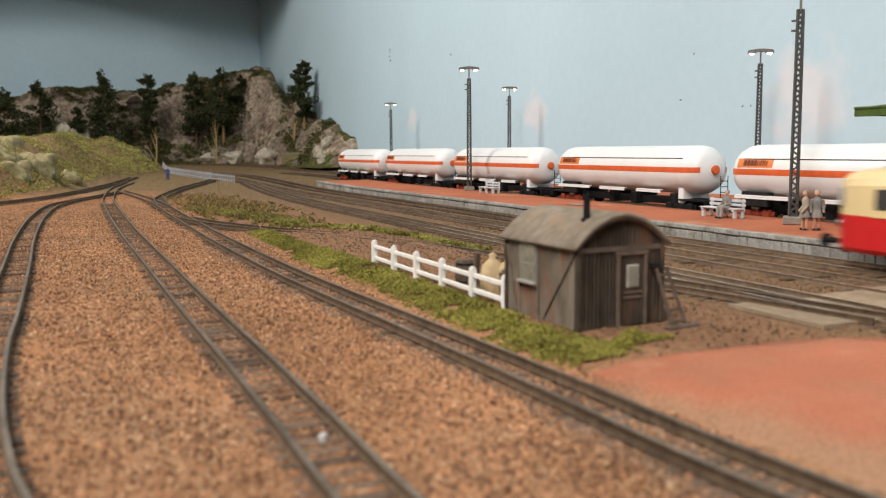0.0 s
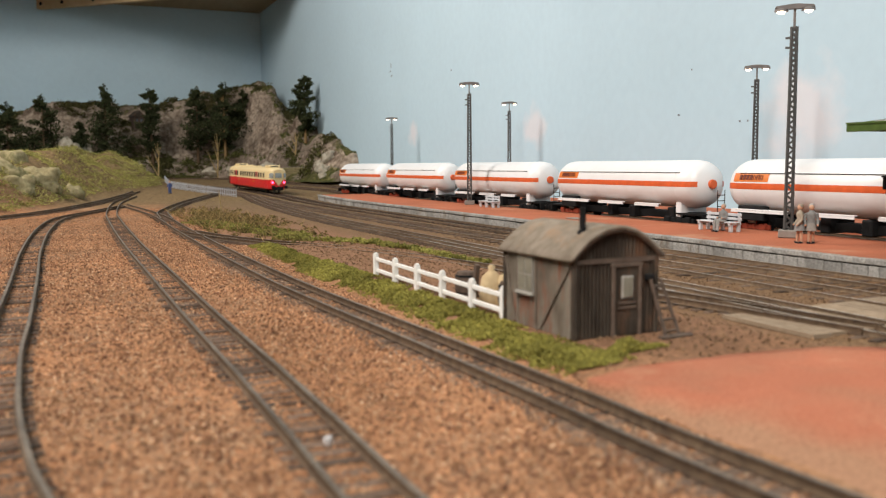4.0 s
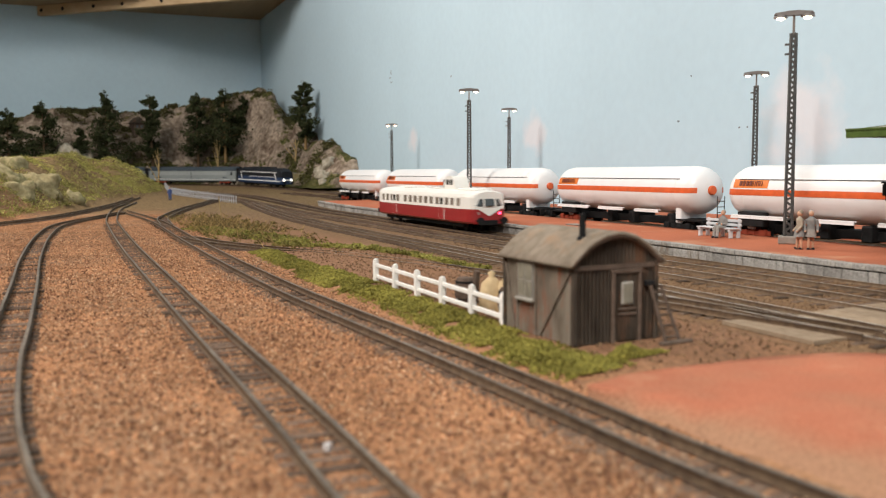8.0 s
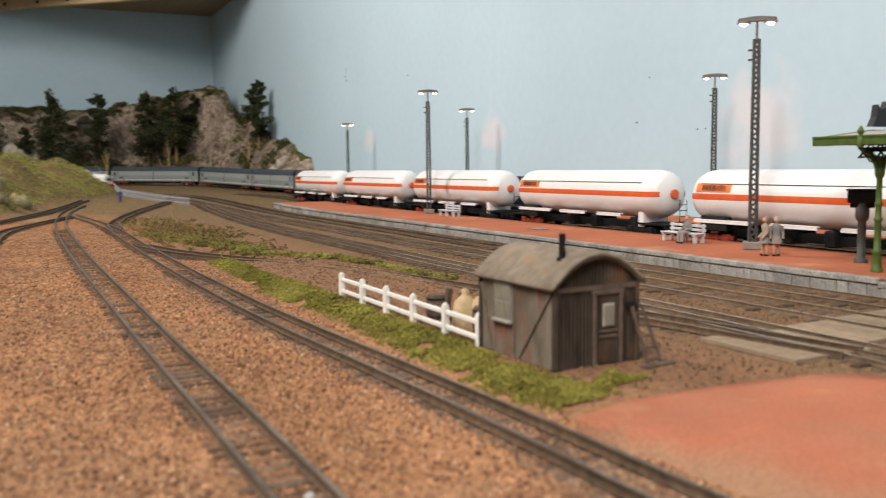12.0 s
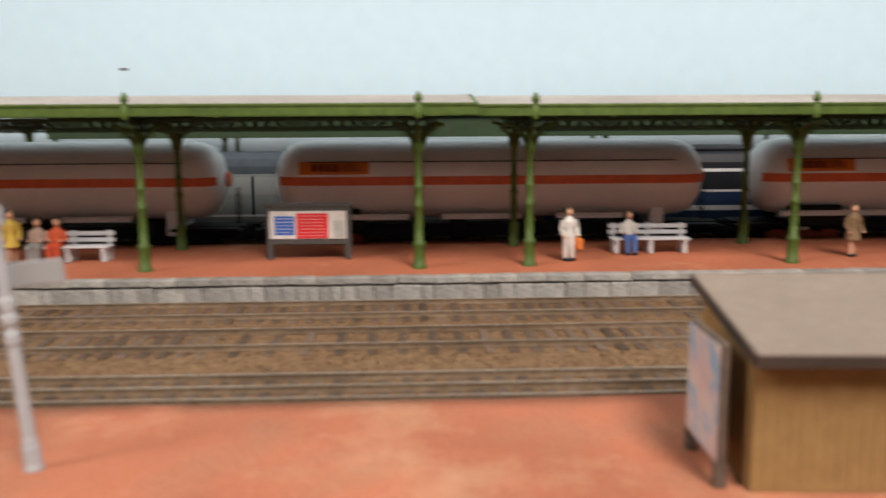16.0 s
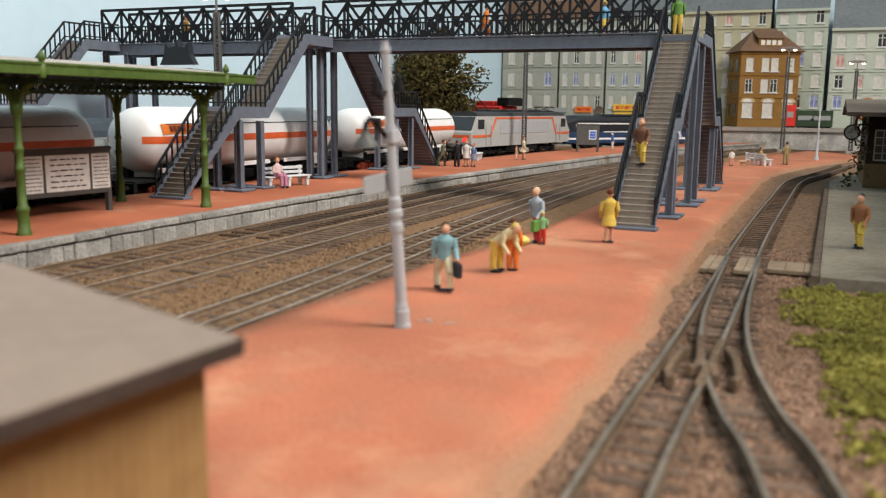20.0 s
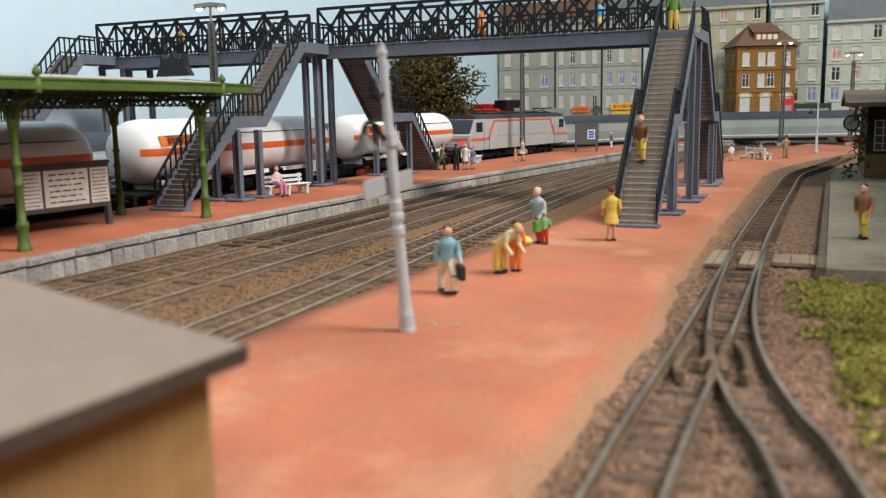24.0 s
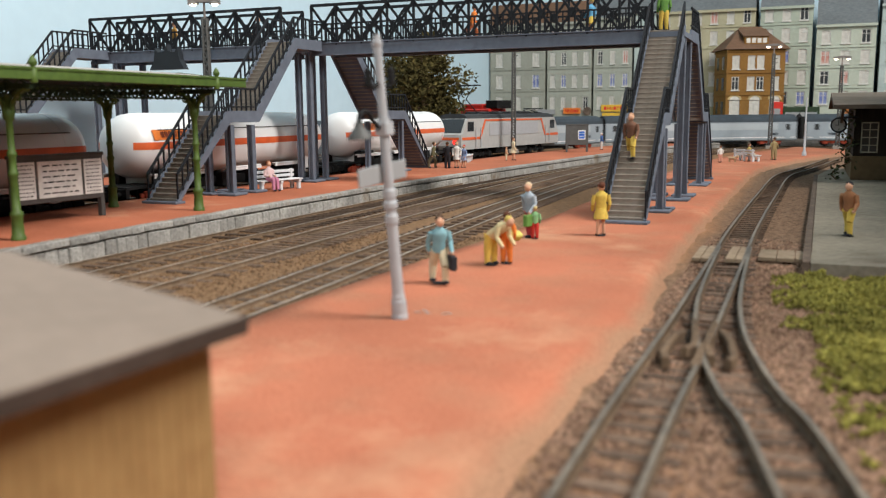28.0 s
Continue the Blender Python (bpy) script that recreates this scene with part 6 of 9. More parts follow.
def stair(parent, xc, z0, foot, l0, l1, top, end):
    """Two flights with a landing between; y runs from the foot to the deck's edge."""
    sg = -1 if top < foot else 1
    zm, w = (z0 + DECK_Z) / 2, RISER_W / 2
    line = [(foot, z0), (l0, zm), (l1, zm), (top, DECK_Z), (end, DECK_Z)]
    for d in (-1, 1):
        x = xc + d * (w + 0.07)
        low = [(y, z - (0.36 if k else 0.0)) for k, (y, z) in enumerate(line)]
        high = [(y, z + 0.22) for y, z in line]
        s = Shape().extrude([(foot - sg * 0.1, z0), *[(y + sg * 0.2, z) for y, z in low[1:]], *reversed(high), (foot - sg * 0.1, z0 + 0.2)], x - 0.06, x + 0.06, "x")
        part("stringer", s, BRIDGE, parent)
        for (ya, za), (yb, zb) in zip(line, line[1:]):
            if abs(ya - yb) > 0.25:
                part("hand_rail", beam(Shape(), (x, ya, za + 1.32), (x, yb, zb + 1.32), 0.1, 0.1), BRIDGE_DARK, parent)
                part("kick_rail", beam(Shape(), (x, ya, za + 0.42), (x, yb, zb + 0.42), 0.07, 0.07), BRIDGE_DARK, parent)
        for (ya, za), (yb, zb) in zip(line, line[1:]):
            n = max(2, round(abs(yb - ya) / 0.42))
            for k in range(n):
                u = k / n
                part("baluster", BALUSTER, None, parent, m=P(x, ya + (yb - ya) * u, za + (zb - za) * u + 0.12))
    for a, b in ((line[0], line[1]), (line[2], line[3])):
        n = 18
        for k in range(n):
            u = (k + 1) / n
            part("tread", TREAD_MESH, None, parent, m=P(xc, a[0] + (b[0] - a[0]) * (u - 0.5 / n), a[1] + (b[1] - a[1]) * u))
        s = Shape()
        s.extrude([(a[0], a[1] - 0.06), (b[0], b[1] - 0.06), (b[0], b[1] - 0.2), (a[0] + sg * 0.14, a[1] - 0.06)], xc - w, xc + w, "x")
        part("soffit", s, BRIDGE, parent)
    for a, b in ((line[1], line[2]), (line[3], line[4])):
        if abs(a[0] - b[0]) > 0.1:
            part("landing", Shape().box(xc - w, a[0], a[1] - 0.3, xc + w, b[0], a[1]), TREAD, parent)
    for y in (l0 + sg * 0.4, l1 - sg * 0.3):
        for d in (-1, 1):
            column(parent, xc + d * 0.7, y, z0, zm - 0.5, 0.55)
    part("footing", Shape().box(xc - 1.0, foot - 0.35, z0 - 0.02, xc + 1.0, foot + 0.35, z0 + 0.12, 0, 0.03), BRIDGE, parent)


bridge = thing("footbridge", "blue-grey iron footbridge with black lattice railings over the tracks", "footbridge", P(0, 0, 0))
for x0, x1, bays in ((37.8, 52.6, 9), (15.9, 35.7, 12)):
    bridge_deck(bridge, x0, x1)
    for y in (FRONT_Y, REAR_Y):
        truss_side(bridge, x0, x1, y, bays)
part("deck_plate", Shape().box(35.0, -49.9, DECK_Z - 0.35, 37.8, REAR_Y - 0.4, DECK_Z - 0.1), BRIDGE, bridge)
part("deck_plate", Shape().box(14.2, -49.9, DECK_Z - 0.35, 15.9, REAR_Y - 0.4, DECK_Z - 0.1), BRIDGE, bridge)
stair(bridge, 35.9, FAR_Z, -37.0, -41.0, -43.5, -47.5, -50.4)
stair(bridge, 35.7, FAR_Z, -65.3, -61.5, -58.4, -54.4, -53.1)
stair(bridge, 52.0, 0.85, -37.0, -41.0, -43.5, -47.5, -50.4)
stair(bridge, 15.15, NEAR_Z, -40.6, -44.8, -46.2, -50.4, -50.6)
stair(bridge, 15.15, NEAR_Z, -66.2, -62.4, -60.2, -56.0, -53.1)
for x in (35.9, 36.65):
    for y in (-50.4, -52.0):
        column(bridge, x, y, FAR_Z, DECK_Z - 0.4)
for x in (14.4, 15.9):
    for y in (-50.9, -53.2):
        column(bridge, x, y, NEAR_Z, DECK_Z - 0.4)
for x in (50.6, 52.4):
    for y in (-50.5, -53.0):
        column(bridge, x, y, 0.85, DECK_Z - 0.4)


# ---- painted figurines ----
PAINT = {}


def paint(c):
    if c not in PAINT:
        PAINT[c] = mat("figure_paint", c, tuple(v * 0.82 for v in c), 900, 0.7, 0.15, big=0.12, bigscale=120)
    return PAINT[c]


SKIN, HAIR, PALE, DARK = (0.62, 0.36, 0.24), (0.10, 0.06, 0.035), (0.72, 0.70, 0.66), (0.03, 0.03, 0.035)
YEL, BLU, RED_, ORG, TEAL, BRN, CRM, GRN, GRY = (0.62, 0.44, 0.09), (0.10, 0.18, 0.42), (0.55, 0.05, 0.04), (0.75, 0.22, 0.05), (0.22, 0.40, 0.45), (0.17, 0.09, 0.06), (0.66, 0.58, 0.40), (0.12, 0.25, 0.06), (0.27, 0.27, 0.26)


def figurine(x, y, z, turn, label, top=BLU, legs=DARK, hair=HAIR, kind="stand", tall=1.95, bag=None, group="", skin=SKIN):
    """One painted miniature; it faces its own -y before it is turned."""
    s = Shape()
    k = tall / 1.95
    sit = kind == "sit"
    hip = 0.62 if sit else 0.95
    lean = 0.55 if kind == "bend" else (0.10 if kind == "walk" else 0.0)
    stride = 0.46 if kind == "walk" else 0.05
    for d in (-1, 1):
        kx = d * 0.12
        if sit:
            s.tube((kx, 0.0, hip), (kx * 1.1, -0.48, hip + 0.02), 0.135, 0.115, 8, 1)
            s.tube((kx * 1.1, -0.48, hip + 0.02), (kx * 1.2, -0.52, 0.08), 0.11, 0.075, 8, 1)
            s.blob((kx * 1.2, -0.60, 0.06), 0.11, 4, 6, 0, 0.55)
        elif kind == "skirt":
            s.tube((kx * 0.7, d * 0.05, 0.68), (kx, d * 0.08, 0.05), 0.085, 0.055, 7, 3)
            s.blob((kx, d * 0.08 - 0.06, 0.05), 0.09, 4, 6, 0, 0.5)
        else:
            s.tube((kx * 0.8, 0, hip), (kx, -d * stride * 0.6, 0.5), 0.15, 0.115, 8, 1)
            s.tube((kx, -d * stride * 0.6, 0.5), (kx * 1.1, -d * stride * 0.45 + (0.1 if d < 0 and kind == "walk" else 0), 0.06), 0.115, 0.085, 8, 1)
            s.blob((kx * 1.1, -d * stride * 0.45 - 0.06 + (0.1 if d < 0 and kind == "walk" else 0), 0.06), 0.115, 4, 6, 0, 0.55)
    if kind == "skirt":
        s.lathe([(0.27, 0.62), (0.245, 0.8), (0.19, 1.0)], 10, 1)
    tilt = Matrix.Translation((0, 0, hip - 0.06)) @ Matrix.Rotation(lean * 1.8, 4, "X") @ Matrix.Diagonal((1, 0.72, 1, 1))
    s.lathe([(0.20, 0.0), (0.215, 0.12), (0.19, 0.3), (0.235, 0.5), (0.22, 0.62), (0.10, 0.7), (0.07, 0.78)], 12, 0, tilt)
    head = tilt @ Vector((0, 0, 0.88))
    s.blob(head, 0.132, 3, 10, 0.05, 1.15)
    s.blob(head + Vector((0, 0.045, 0.062)), 0.136, 2, 10, 0.08, 0.95)
    for d in (-1, 1):
        sh = tilt @ Vector((d * 0.24, 0, 0.58))
        swing = -d * 0.16 if kind == "walk" else -0.08
        el = sh + Vector((d * 0.06, 0.06 + swing * 0.5, -0.30))
        ha = el + Vector((-d * 0.02, -0.14 + swing, -0.26 if kind not in ("sit", "hips") else -0.05))
        if kind == "hips":
            el, ha = sh + Vector((d * 0.2, 0.1, -0.26)), sh + Vector((-d * 0.02, 0.0, -0.44))
        if sit:
            ha = el + Vector((-d * 0.1, -0.28, -0.04))
        s.tube(sh, el, 0.085, 0.075, 7, 0)
        s.tube(el, ha, 0.075, 0.06, 7, 0)
        s.blob(ha, 0.065, 3, 6)
        if bag and d > 0:
            s.box(ha.x - 0.09, ha.y - 0.26, ha.z - 0.46, ha.x + 0.09, ha.y + 0.26, ha.z - 0.06, 5, 0.03)
    if not sit:
        s.tube((0, 0, 0), (0, 0, 0.02), 0.2, n=10, mat=4)
    s.v = [(a * k, b * k, c * k) for a, b, c in s.v]
    mats = [paint(top), paint(legs), paint(hair), paint(skin), paint(DARK), paint(bag or DARK)]
    return single("figurine", s, mats, label, "figurine", P(x, y, z, turn), group)


g = "figurines on the platforms"
F, N = FAR_Z + 0.01, NEAR_Z + 0.02
figurine(33.85, 11.75, F, -60, "standing painted figurine in a yellow dress and brown hair", YEL, YEL, HAIR, "skirt", group=g)
figurine(34.2, 10.95, F, -90, "seated painted figurine in beige on a platform bench", (0.45, 0.32, 0.26), GRY, HAIR, "sit", group=g)
figurine(34.2, 10.25, F, -90, "seated painted figurine in orange-red on a platform bench", (0.66, 0.13, 0.06), (0.6, 0.1, 0.05), HAIR, "sit", group=g)
figurine(33.2, -8.35, F, -80, "painted figurine in white with an orange bag", PALE, PALE, HAIR, "stand", bag=ORG, group=g)
figurine(34.75, -10.9, F, -90, "seated painted figurine in blue and white", PALE, BLU, HAIR, "sit", group=g)
figurine(33.5, -18.95, F, -80, "standing painted figurine in a long brown coat", (0.22, 0.14, 0.08), (0.22, 0.14, 0.08), HAIR, "skirt", group=g)
figurine(33.65, -24.0, F, -70, "painted figurine with dark jacket, white cap and trousers", DARK, PALE, PALE, "hips", 2.1, group=g)
figurine(33.57, 32.08, F, -40, "painted figurine in a grey coat beside the lamp mast", GRY, (0.35, 0.33, 0.3), (0.4, 0.38, 0.35), "skirt", group=g)
figurine(33.19, 32.44, F, -120, "painted figurine in a beige coat beside the lamp mast", (0.42, 0.36, 0.28), GRY, (0.3, 0.25, 0.2), "skirt", group=g)
figurine(34.9, 39.9, F, -90, "seated grey figurine on the bench by the lamp mast", GRY, (0.35, 0.35, 0.33), (0.4, 0.36, 0.3), "sit", group=g)
figurine(34.75, -44.05, F, -106, "seated figurine in white and pink on a grey bench", (0.72, 0.55, 0.55), (0.55, 0.24, 0.36), (0.22, 0.08, 0.04), "sit", group=g)
figurine(34.1, -64.6, F, -60, "stooping painted figurine in a green-brown coat", (0.17, 0.16, 0.09), (0.12, 0.11, 0.07), HAIR, "walk", group=g)
figurine(32.9, -64.6, F, 20, "painted figurine in a dark suit meeting others", DARK, DARK, HAIR, "stand", group=g)
figurine(32.4, -65.2, F, 200, "painted figurine in a long white dress", PALE, PALE, (0.3, 0.16, 0.07), "skirt", group=g)
figurine(32.0, -65.6, F, 160, "painted figurine in blue with a red cap", (0.22, 0.30, 0.48), (0.3, 0.36, 0.5), RED_, "skirt", 1.7, group=g)
figurine(31.6, -76.3, F, -60, "painted figurine in a beige coat with a child", CRM, CRM, BRN, "skirt", group=g)
figurine(32.0, -75.6, F, -60, "small painted child figurine in pale orange", (0.66, 0.40, 0.25), CRM, BRN, "stand", 1.2, group=g)
figurine(29.0, -98.9, F, -60, "small painted figurine in blue and white", BLU, PALE, PALE, "stand", 1.8, group=g)
figurine(17.3, -25.9, N, 215, "walking figurine in a teal coat with a black suitcase", TEAL, CRM, (0.05, 0.03, 0.02), "walk", 1.88, DARK, g)
figurine(16.95, -29.1, N, -110, "bending painted figurine in cream and yellow", (0.66, 0.56, 0.32), YEL, (0.55, 0.42, 0.12), "bend", group=g)
figurine(16.6, -29.55, N, 15, "small painted boy figurine in orange overalls", ORG, ORG, (0.12, 0.05, 0.03), "stand", 1.6, group=g)
figurine(17.6, -35.3, N, 160, "painted traveller figurine in grey-blue and red trousers", (0.36, 0.42, 0.48), (0.42, 0.06, 0.07), (0.6, 0.45, 0.3), "walk", 2.05, GRN, g)
figurine(17.3, -34.9, N, 20, "small painted child figurine in green and red", (0.22, 0.42, 0.2), RED_, (0.6, 0.45, 0.2), "stand", 1.2, group=g)
figurine(15.24, -36.5, N, 20, "standing painted figurine in a yellow dress with dark hair", YEL, YEL, (0.13, 0.05, 0.03), "skirt", 2.0, group=g)
figurine(13.3, -88.9, N, -60, "seated painted figurine in ochre on a far bench", (0.5, 0.36, 0.12), CRM, HAIR, "sit", group=g)
figurine(11.28, -91.6, N, 30, "standing painted figurine in a brown overcoat", (0.34, 0.26, 0.13), (0.30, 0.23, 0.12), HAIR, "stand", 2.1, group=g)
figurine(15.56, -86.4, N, 30, "small painted figurine in white and red", PALE, (0.6, 0.3, 0.22), BRN, "stand", 1.5, group=g)
figurine(6.77, -39.25, 0.36, 160, "painted figurine in dark top and yellow trousers", (0.30, 0.14, 0.07), YEL, DARK, "walk", 2.0, group=g)
figurine(15.4, -43.0, 2.85, 180, "climbing figurine in brown jacket and yellow trousers", BRN, YEL, (0.36, 0.2, 0.12), "walk", 2.0, group=g)
figurine(15.35, -50.75, 8.92, 20, "painted figurine in green top and yellow trousers", GRN, YEL, HAIR, "stand", 2.0, group=g)
figurine(26.0, -51.6, 8.9, -60, "painted figurine in orange on the footbridge", ORG, (0.4, 0.12, 0.05), HAIR, "walk", group=g)
figurine(19.3, -51.7, 8.9, 60, "painted figurine in blue top and yellow skirt", (0.14, 0.38, 0.6), YEL, (0.6, 0.45, 0.15), "skirt", group=g)
figurine(46.6, -51.6, 8.9, -30, "painted figurine in ochre and black on the footbridge", (0.45, 0.24, 0.06), DARK, BRN, "stand", group=g)
figurine(40.2, -51.4, 8.9, -90, "painted figurine in black on the footbridge", DARK, DARK, HAIR, "walk", group=g)
figurine(14.9, 140, ground_height(14.9, 140), -20, "painted worker figurine in blue overalls by the fence", (0.07, 0.10, 0.24), (0.07, 0.10, 0.22), HAIR, "stand", 2.0, group=g)

s = Shape().box(-0.45, -0.22, 0.0, 0.45, 0.22, 0.34, 0, 0.14).box(-0.12, -0.06, 0.33, 0.12, 0.06, 0.42, 1)
single("holdall", s, [paint((0.66, 0.60, 0.16)), paint(BRN)], "small yellow holdall lying on the red platform", "bag", P(18.0, -34.2, NEAR_Z + 0.02, 40))
s = Shape()
s.blob((0, 0, 0.34), 0.17, 0, 8, 0.1, 0.85).tube((0, -0.3, 0.34), (0, 0.34, 0.36), 0.15, 0.15, 8).blob((0, 0.48, 0.5), 0.13, 0, 8).tube((0, -0.3, 0.38), (0, -0.5, 0.5), 0.04, 0.02, 6)
for a in (-0.09, 0.09):
    for b in (-0.25, 0.28):
        s.tube((a, b, 0.3), (a, b, 0.0), 0.05, 0.04, 6)
single("toy_dog", s, paint((0.52, 0.36, 0.22)), "small tan painted dog model on the platform", "dog model", P(14.6, -87.2, NEAR_Z + 0.02, 70))


# ---- electric locomotive and wagons at the far end ----
SILVER = mat("silver_grey_coach_paint", (0.42, 0.42, 0.41), (0.38, 0.38, 0.37), 200, 0.42, 0.05, big=0.06, spec=0.5)
DARK_GLASS = mat("dark_cab_glass", (0.015, 0.017, 0.02), None, 100, 0.12, 0.0, spec=0.6)
ROOF_DARK = mat("dark_grey_loco_roof", (0.045, 0.047, 0.05), None, 300, 0.7, 0.2)
TAIL_RED = mat("red_tail_lamp", (0.9, 0.03, 0.02), (0.9, 0.03, 0.02), 100, 0.3, 0, glow=2.0)
RED_PAINT = mat("red_vehicle_paint", (0.62, 0.03, 0.018), (0.55, 0.025, 0.015), 200, 0.42, 0.05, big=0.08, spec=0.5)


def on_line(knots, y, half):
    """The pose of a vehicle on a line at that y."""
    p = curve_points(knots, 0.5)
    k = min(range(len(p)), key=lambda i: abs(p[i].y - y))
    a, b = p[max(0, k - int(half * 2))], p[min(len(p) - 1, k + int(half * 2))]
    m = (a + b) / 2
    return P(m.x, m.y, 0.3, math.degrees(math.atan2((b - a).y, (b - a).x)) - 90)


loco = thing("electric_locomotive", "silver-grey electric locomotive with orange stripes, standing in the siding", "locomotive", on_line(TANK_LINE, -92.0, 6))
s = Shape()
# side outline with sloped cab fronts
side = [(-11.0, 1.15), (11.0, 1.15), (11.2, 1.5), (11.2, 2.55), (10.85, 2.75), (10.0, 4.05), (-10.0, 4.05), (-10.85, 2.75), (-11.2, 2.55), (-11.2, 1.5)]
s.extrude(side, -1.65, 1.65, "x")
part("body", s, SILVER, loco)
part("roof", Shape().extrude([(-1.62, 4.05), (1.62, 4.05), (1.35, 4.35), (0.8, 4.5), (-0.8, 4.5), (-1.35, 4.35)], -9.9, 9.9, "y"), ROOF_DARK, loco)
for y in (-4.6, -1.5, 2.0, 5.0):
    part("roof_hatch", Shape().box(-0.8, y - 0.9, 4.48, 0.8, y + 0.9, 4.72, 0, 0.08), ROOF_DARK, loco)
for d in (-1, 1):
    s = Shape().extrude([(d * 10.92, 2.72), (d * 10.12, 4.0), (d * 10.18, 4.02), (d * 10.98, 2.76)], -1.45, 1.45, "x")
    part("windscreen", s, DARK_GLASS, loco)
    for x in (-1, 1):
        part("cab_window", Shape().box(x * 1.66, d * 8.8, 2.85, x * 1.68, d * 10.0, 3.75), DARK_GLASS, loco)
        part("cab_door", Shape().box(x * 1.655, d * 7.6, 1.3, x * 1.675, d * 8.4, 3.8), SILVER, loco)
        for y in (7.5, 8.5):
            part("grab_rail", Shape().tube((x * 1.75, d * y, 1.3), (x * 1.75, d * y, 3.2), 0.04, n=6), SIGN_GREY, loco)
        s = Shape()
        s.box(x * 1.66, d * 11.0, 2.05, x * 1.685, d * 7.4, 2.3)
        s.extrude([(d * 7.4, 2.05), (d * 7.75, 2.05), (d * 6.6, 3.95), (d * 6.25, 3.95)], x * 1.66, x * 1.685, "x")
        part("stripe", s, ORANGE, loco, "orange zigzag stripe")
        part("tail_lamp", Shape().tube((x * 0.95, d * 11.2, 1.85), (x * 0.95, d * 11.3, 1.85), 0.2, n=10), TAIL_RED if d > 0 else PLATE, loco)
    part("stripe", Shape().box(-1.4, d * 11.2, 2.05, 1.4, d * 11.225, 2.3), ORANGE, loco)
    buffers(loco, d * 11.2, d, 1.2)
    bogie(loco, d * 6.3, 0.0, 1.9, 3.2)
for x in (-1, 1):
    part("stripe", Shape().box(x * 1.66, -6.4, 3.78, x * 1.685, 6.4, 3.95), ORANGE, loco)
    part("side_grille", Shape().box(x * 1.66, -5.6, 2.35, x * 1.69, 5.6, 3.6, 0, 0.01), SIGN_GREY, loco)
part("underframe", Shape().box(-1.4, -3.5, 0.5, 1.4, 3.5, 1.15, 0, 0.1), BLACK, loco)
# raised and folded pantographs
for y, up in ((7.2, 2.6), (-7.2, 0.35)):
    s = Shape()
    for x in (-0.6, 0.6):
        beam(s, (x, y - 1.1, 4.55), (x * 0.7, y + 0.9, 4.6 + up * 0.5), 0.07, 0.07)
        beam(s, (x * 0.7, y + 0.9, 4.6 + up * 0.5), (x * 0.9, y - 0.6, 4.65 + up), 0.06, 0.06)
    for dy in (-0.25, 0.25):
        s.tube((-1.1, y - 0.6 + dy, 4.65 + up), (1.1, y - 0.6 + dy, 4.65 + up), 0.06, n=6)
    s.box(-0.8, y - 1.3, 4.45, 0.8, y - 0.9, 4.6)
    part("pantograph", s, BRIDGE_DARK, loco)

# red service vehicle behind the line
truck = thing("service_truck", "bright red service truck with a black box behind the line", "truck", P(47.2, -111.2, 0.0, 62))
part("body", Shape().box(-1.5, -4.2, 1.2, 1.5, 3.0, 5.4, 0, 0.15), RED_PAINT, truck)
part("roof_box", Shape().box(-1.2, -2.6, 5.4, 1.2, 1.4, 6.0, 0, 0.1), RED_PAINT, truck)
cab = part("cab", Shape().box(-1.45, 3.05, 1.2, 1.45, 5.4, 5.0, 0, 0.3), RED_PAINT, truck)
part("windscreen", Shape().box(-1.2, 5.39, 3.2, 1.2, 5.43, 4.6), DARK_GLASS, cab)
part("load_box", Shape().box(-1.2, 2.0, 5.41, 1.2, 4.2, 6.4, 0, 0.08), BLACK, truck, "black box")
for y in (-3, 4):
    for x in (-1.3, 1.3):
        part("wheel", Shape().tube((x - 0.25, y, 0.75), (x + 0.25, y, 0.75), 0.75, n=16), BLACK, truck)
part("chassis", Shape().box(-0.8, -4, 0.8, 0.8, 5, 1.25), BLACK, truck)


# ---- hut and its yard ----
hut = thing("corrugated_hut", "rusty corrugated-iron hut with an arched roof and stovepipe", "hut", P(13.06, 20.72, 0.30, 2.0))
HW, HL, HH = 1.30, 1.78, 2.14
APEX = 0.74
RX, RL = HW + 0.2, HL + 0.16


def roof_z(x):
    """The flat arch of the hut's roof."""
    return HH - 0.06 + (APEX + 0.08) * (1 - (x / RX) ** 2)


def waves(s, p0, p1, z0, top, pitch=0.13, depth=0.058, mat=0):
    """A corrugated sheet from p0 to p1 (x, y), its ridges upright; top: height at 0..1."""
    d = Vector((p1[0] - p0[0], p1[1] - p0[1], 0))
    n = max(4, round(d.length / pitch * 4))
    side = Vector((d.y, -d.x, 0)).normalized()
    v = []
    for i in range(n + 1):
        u = i / n
        q = Vector((*p0, 0)) + d * u + side * depth * math.sin(i * math.pi / 2)
        v += [(q.x, q.y, z0), (q.x, q.y, top(u))]
    b = len(s.v)
    s.v += v
    s.f += [(b + 2 * i, b + 2 * i + 2, b + 2 * i + 3, b + 2 * i + 1) for i in range(n)]
    s.m += [mat] * n
    s.s += [True] * n
    return s


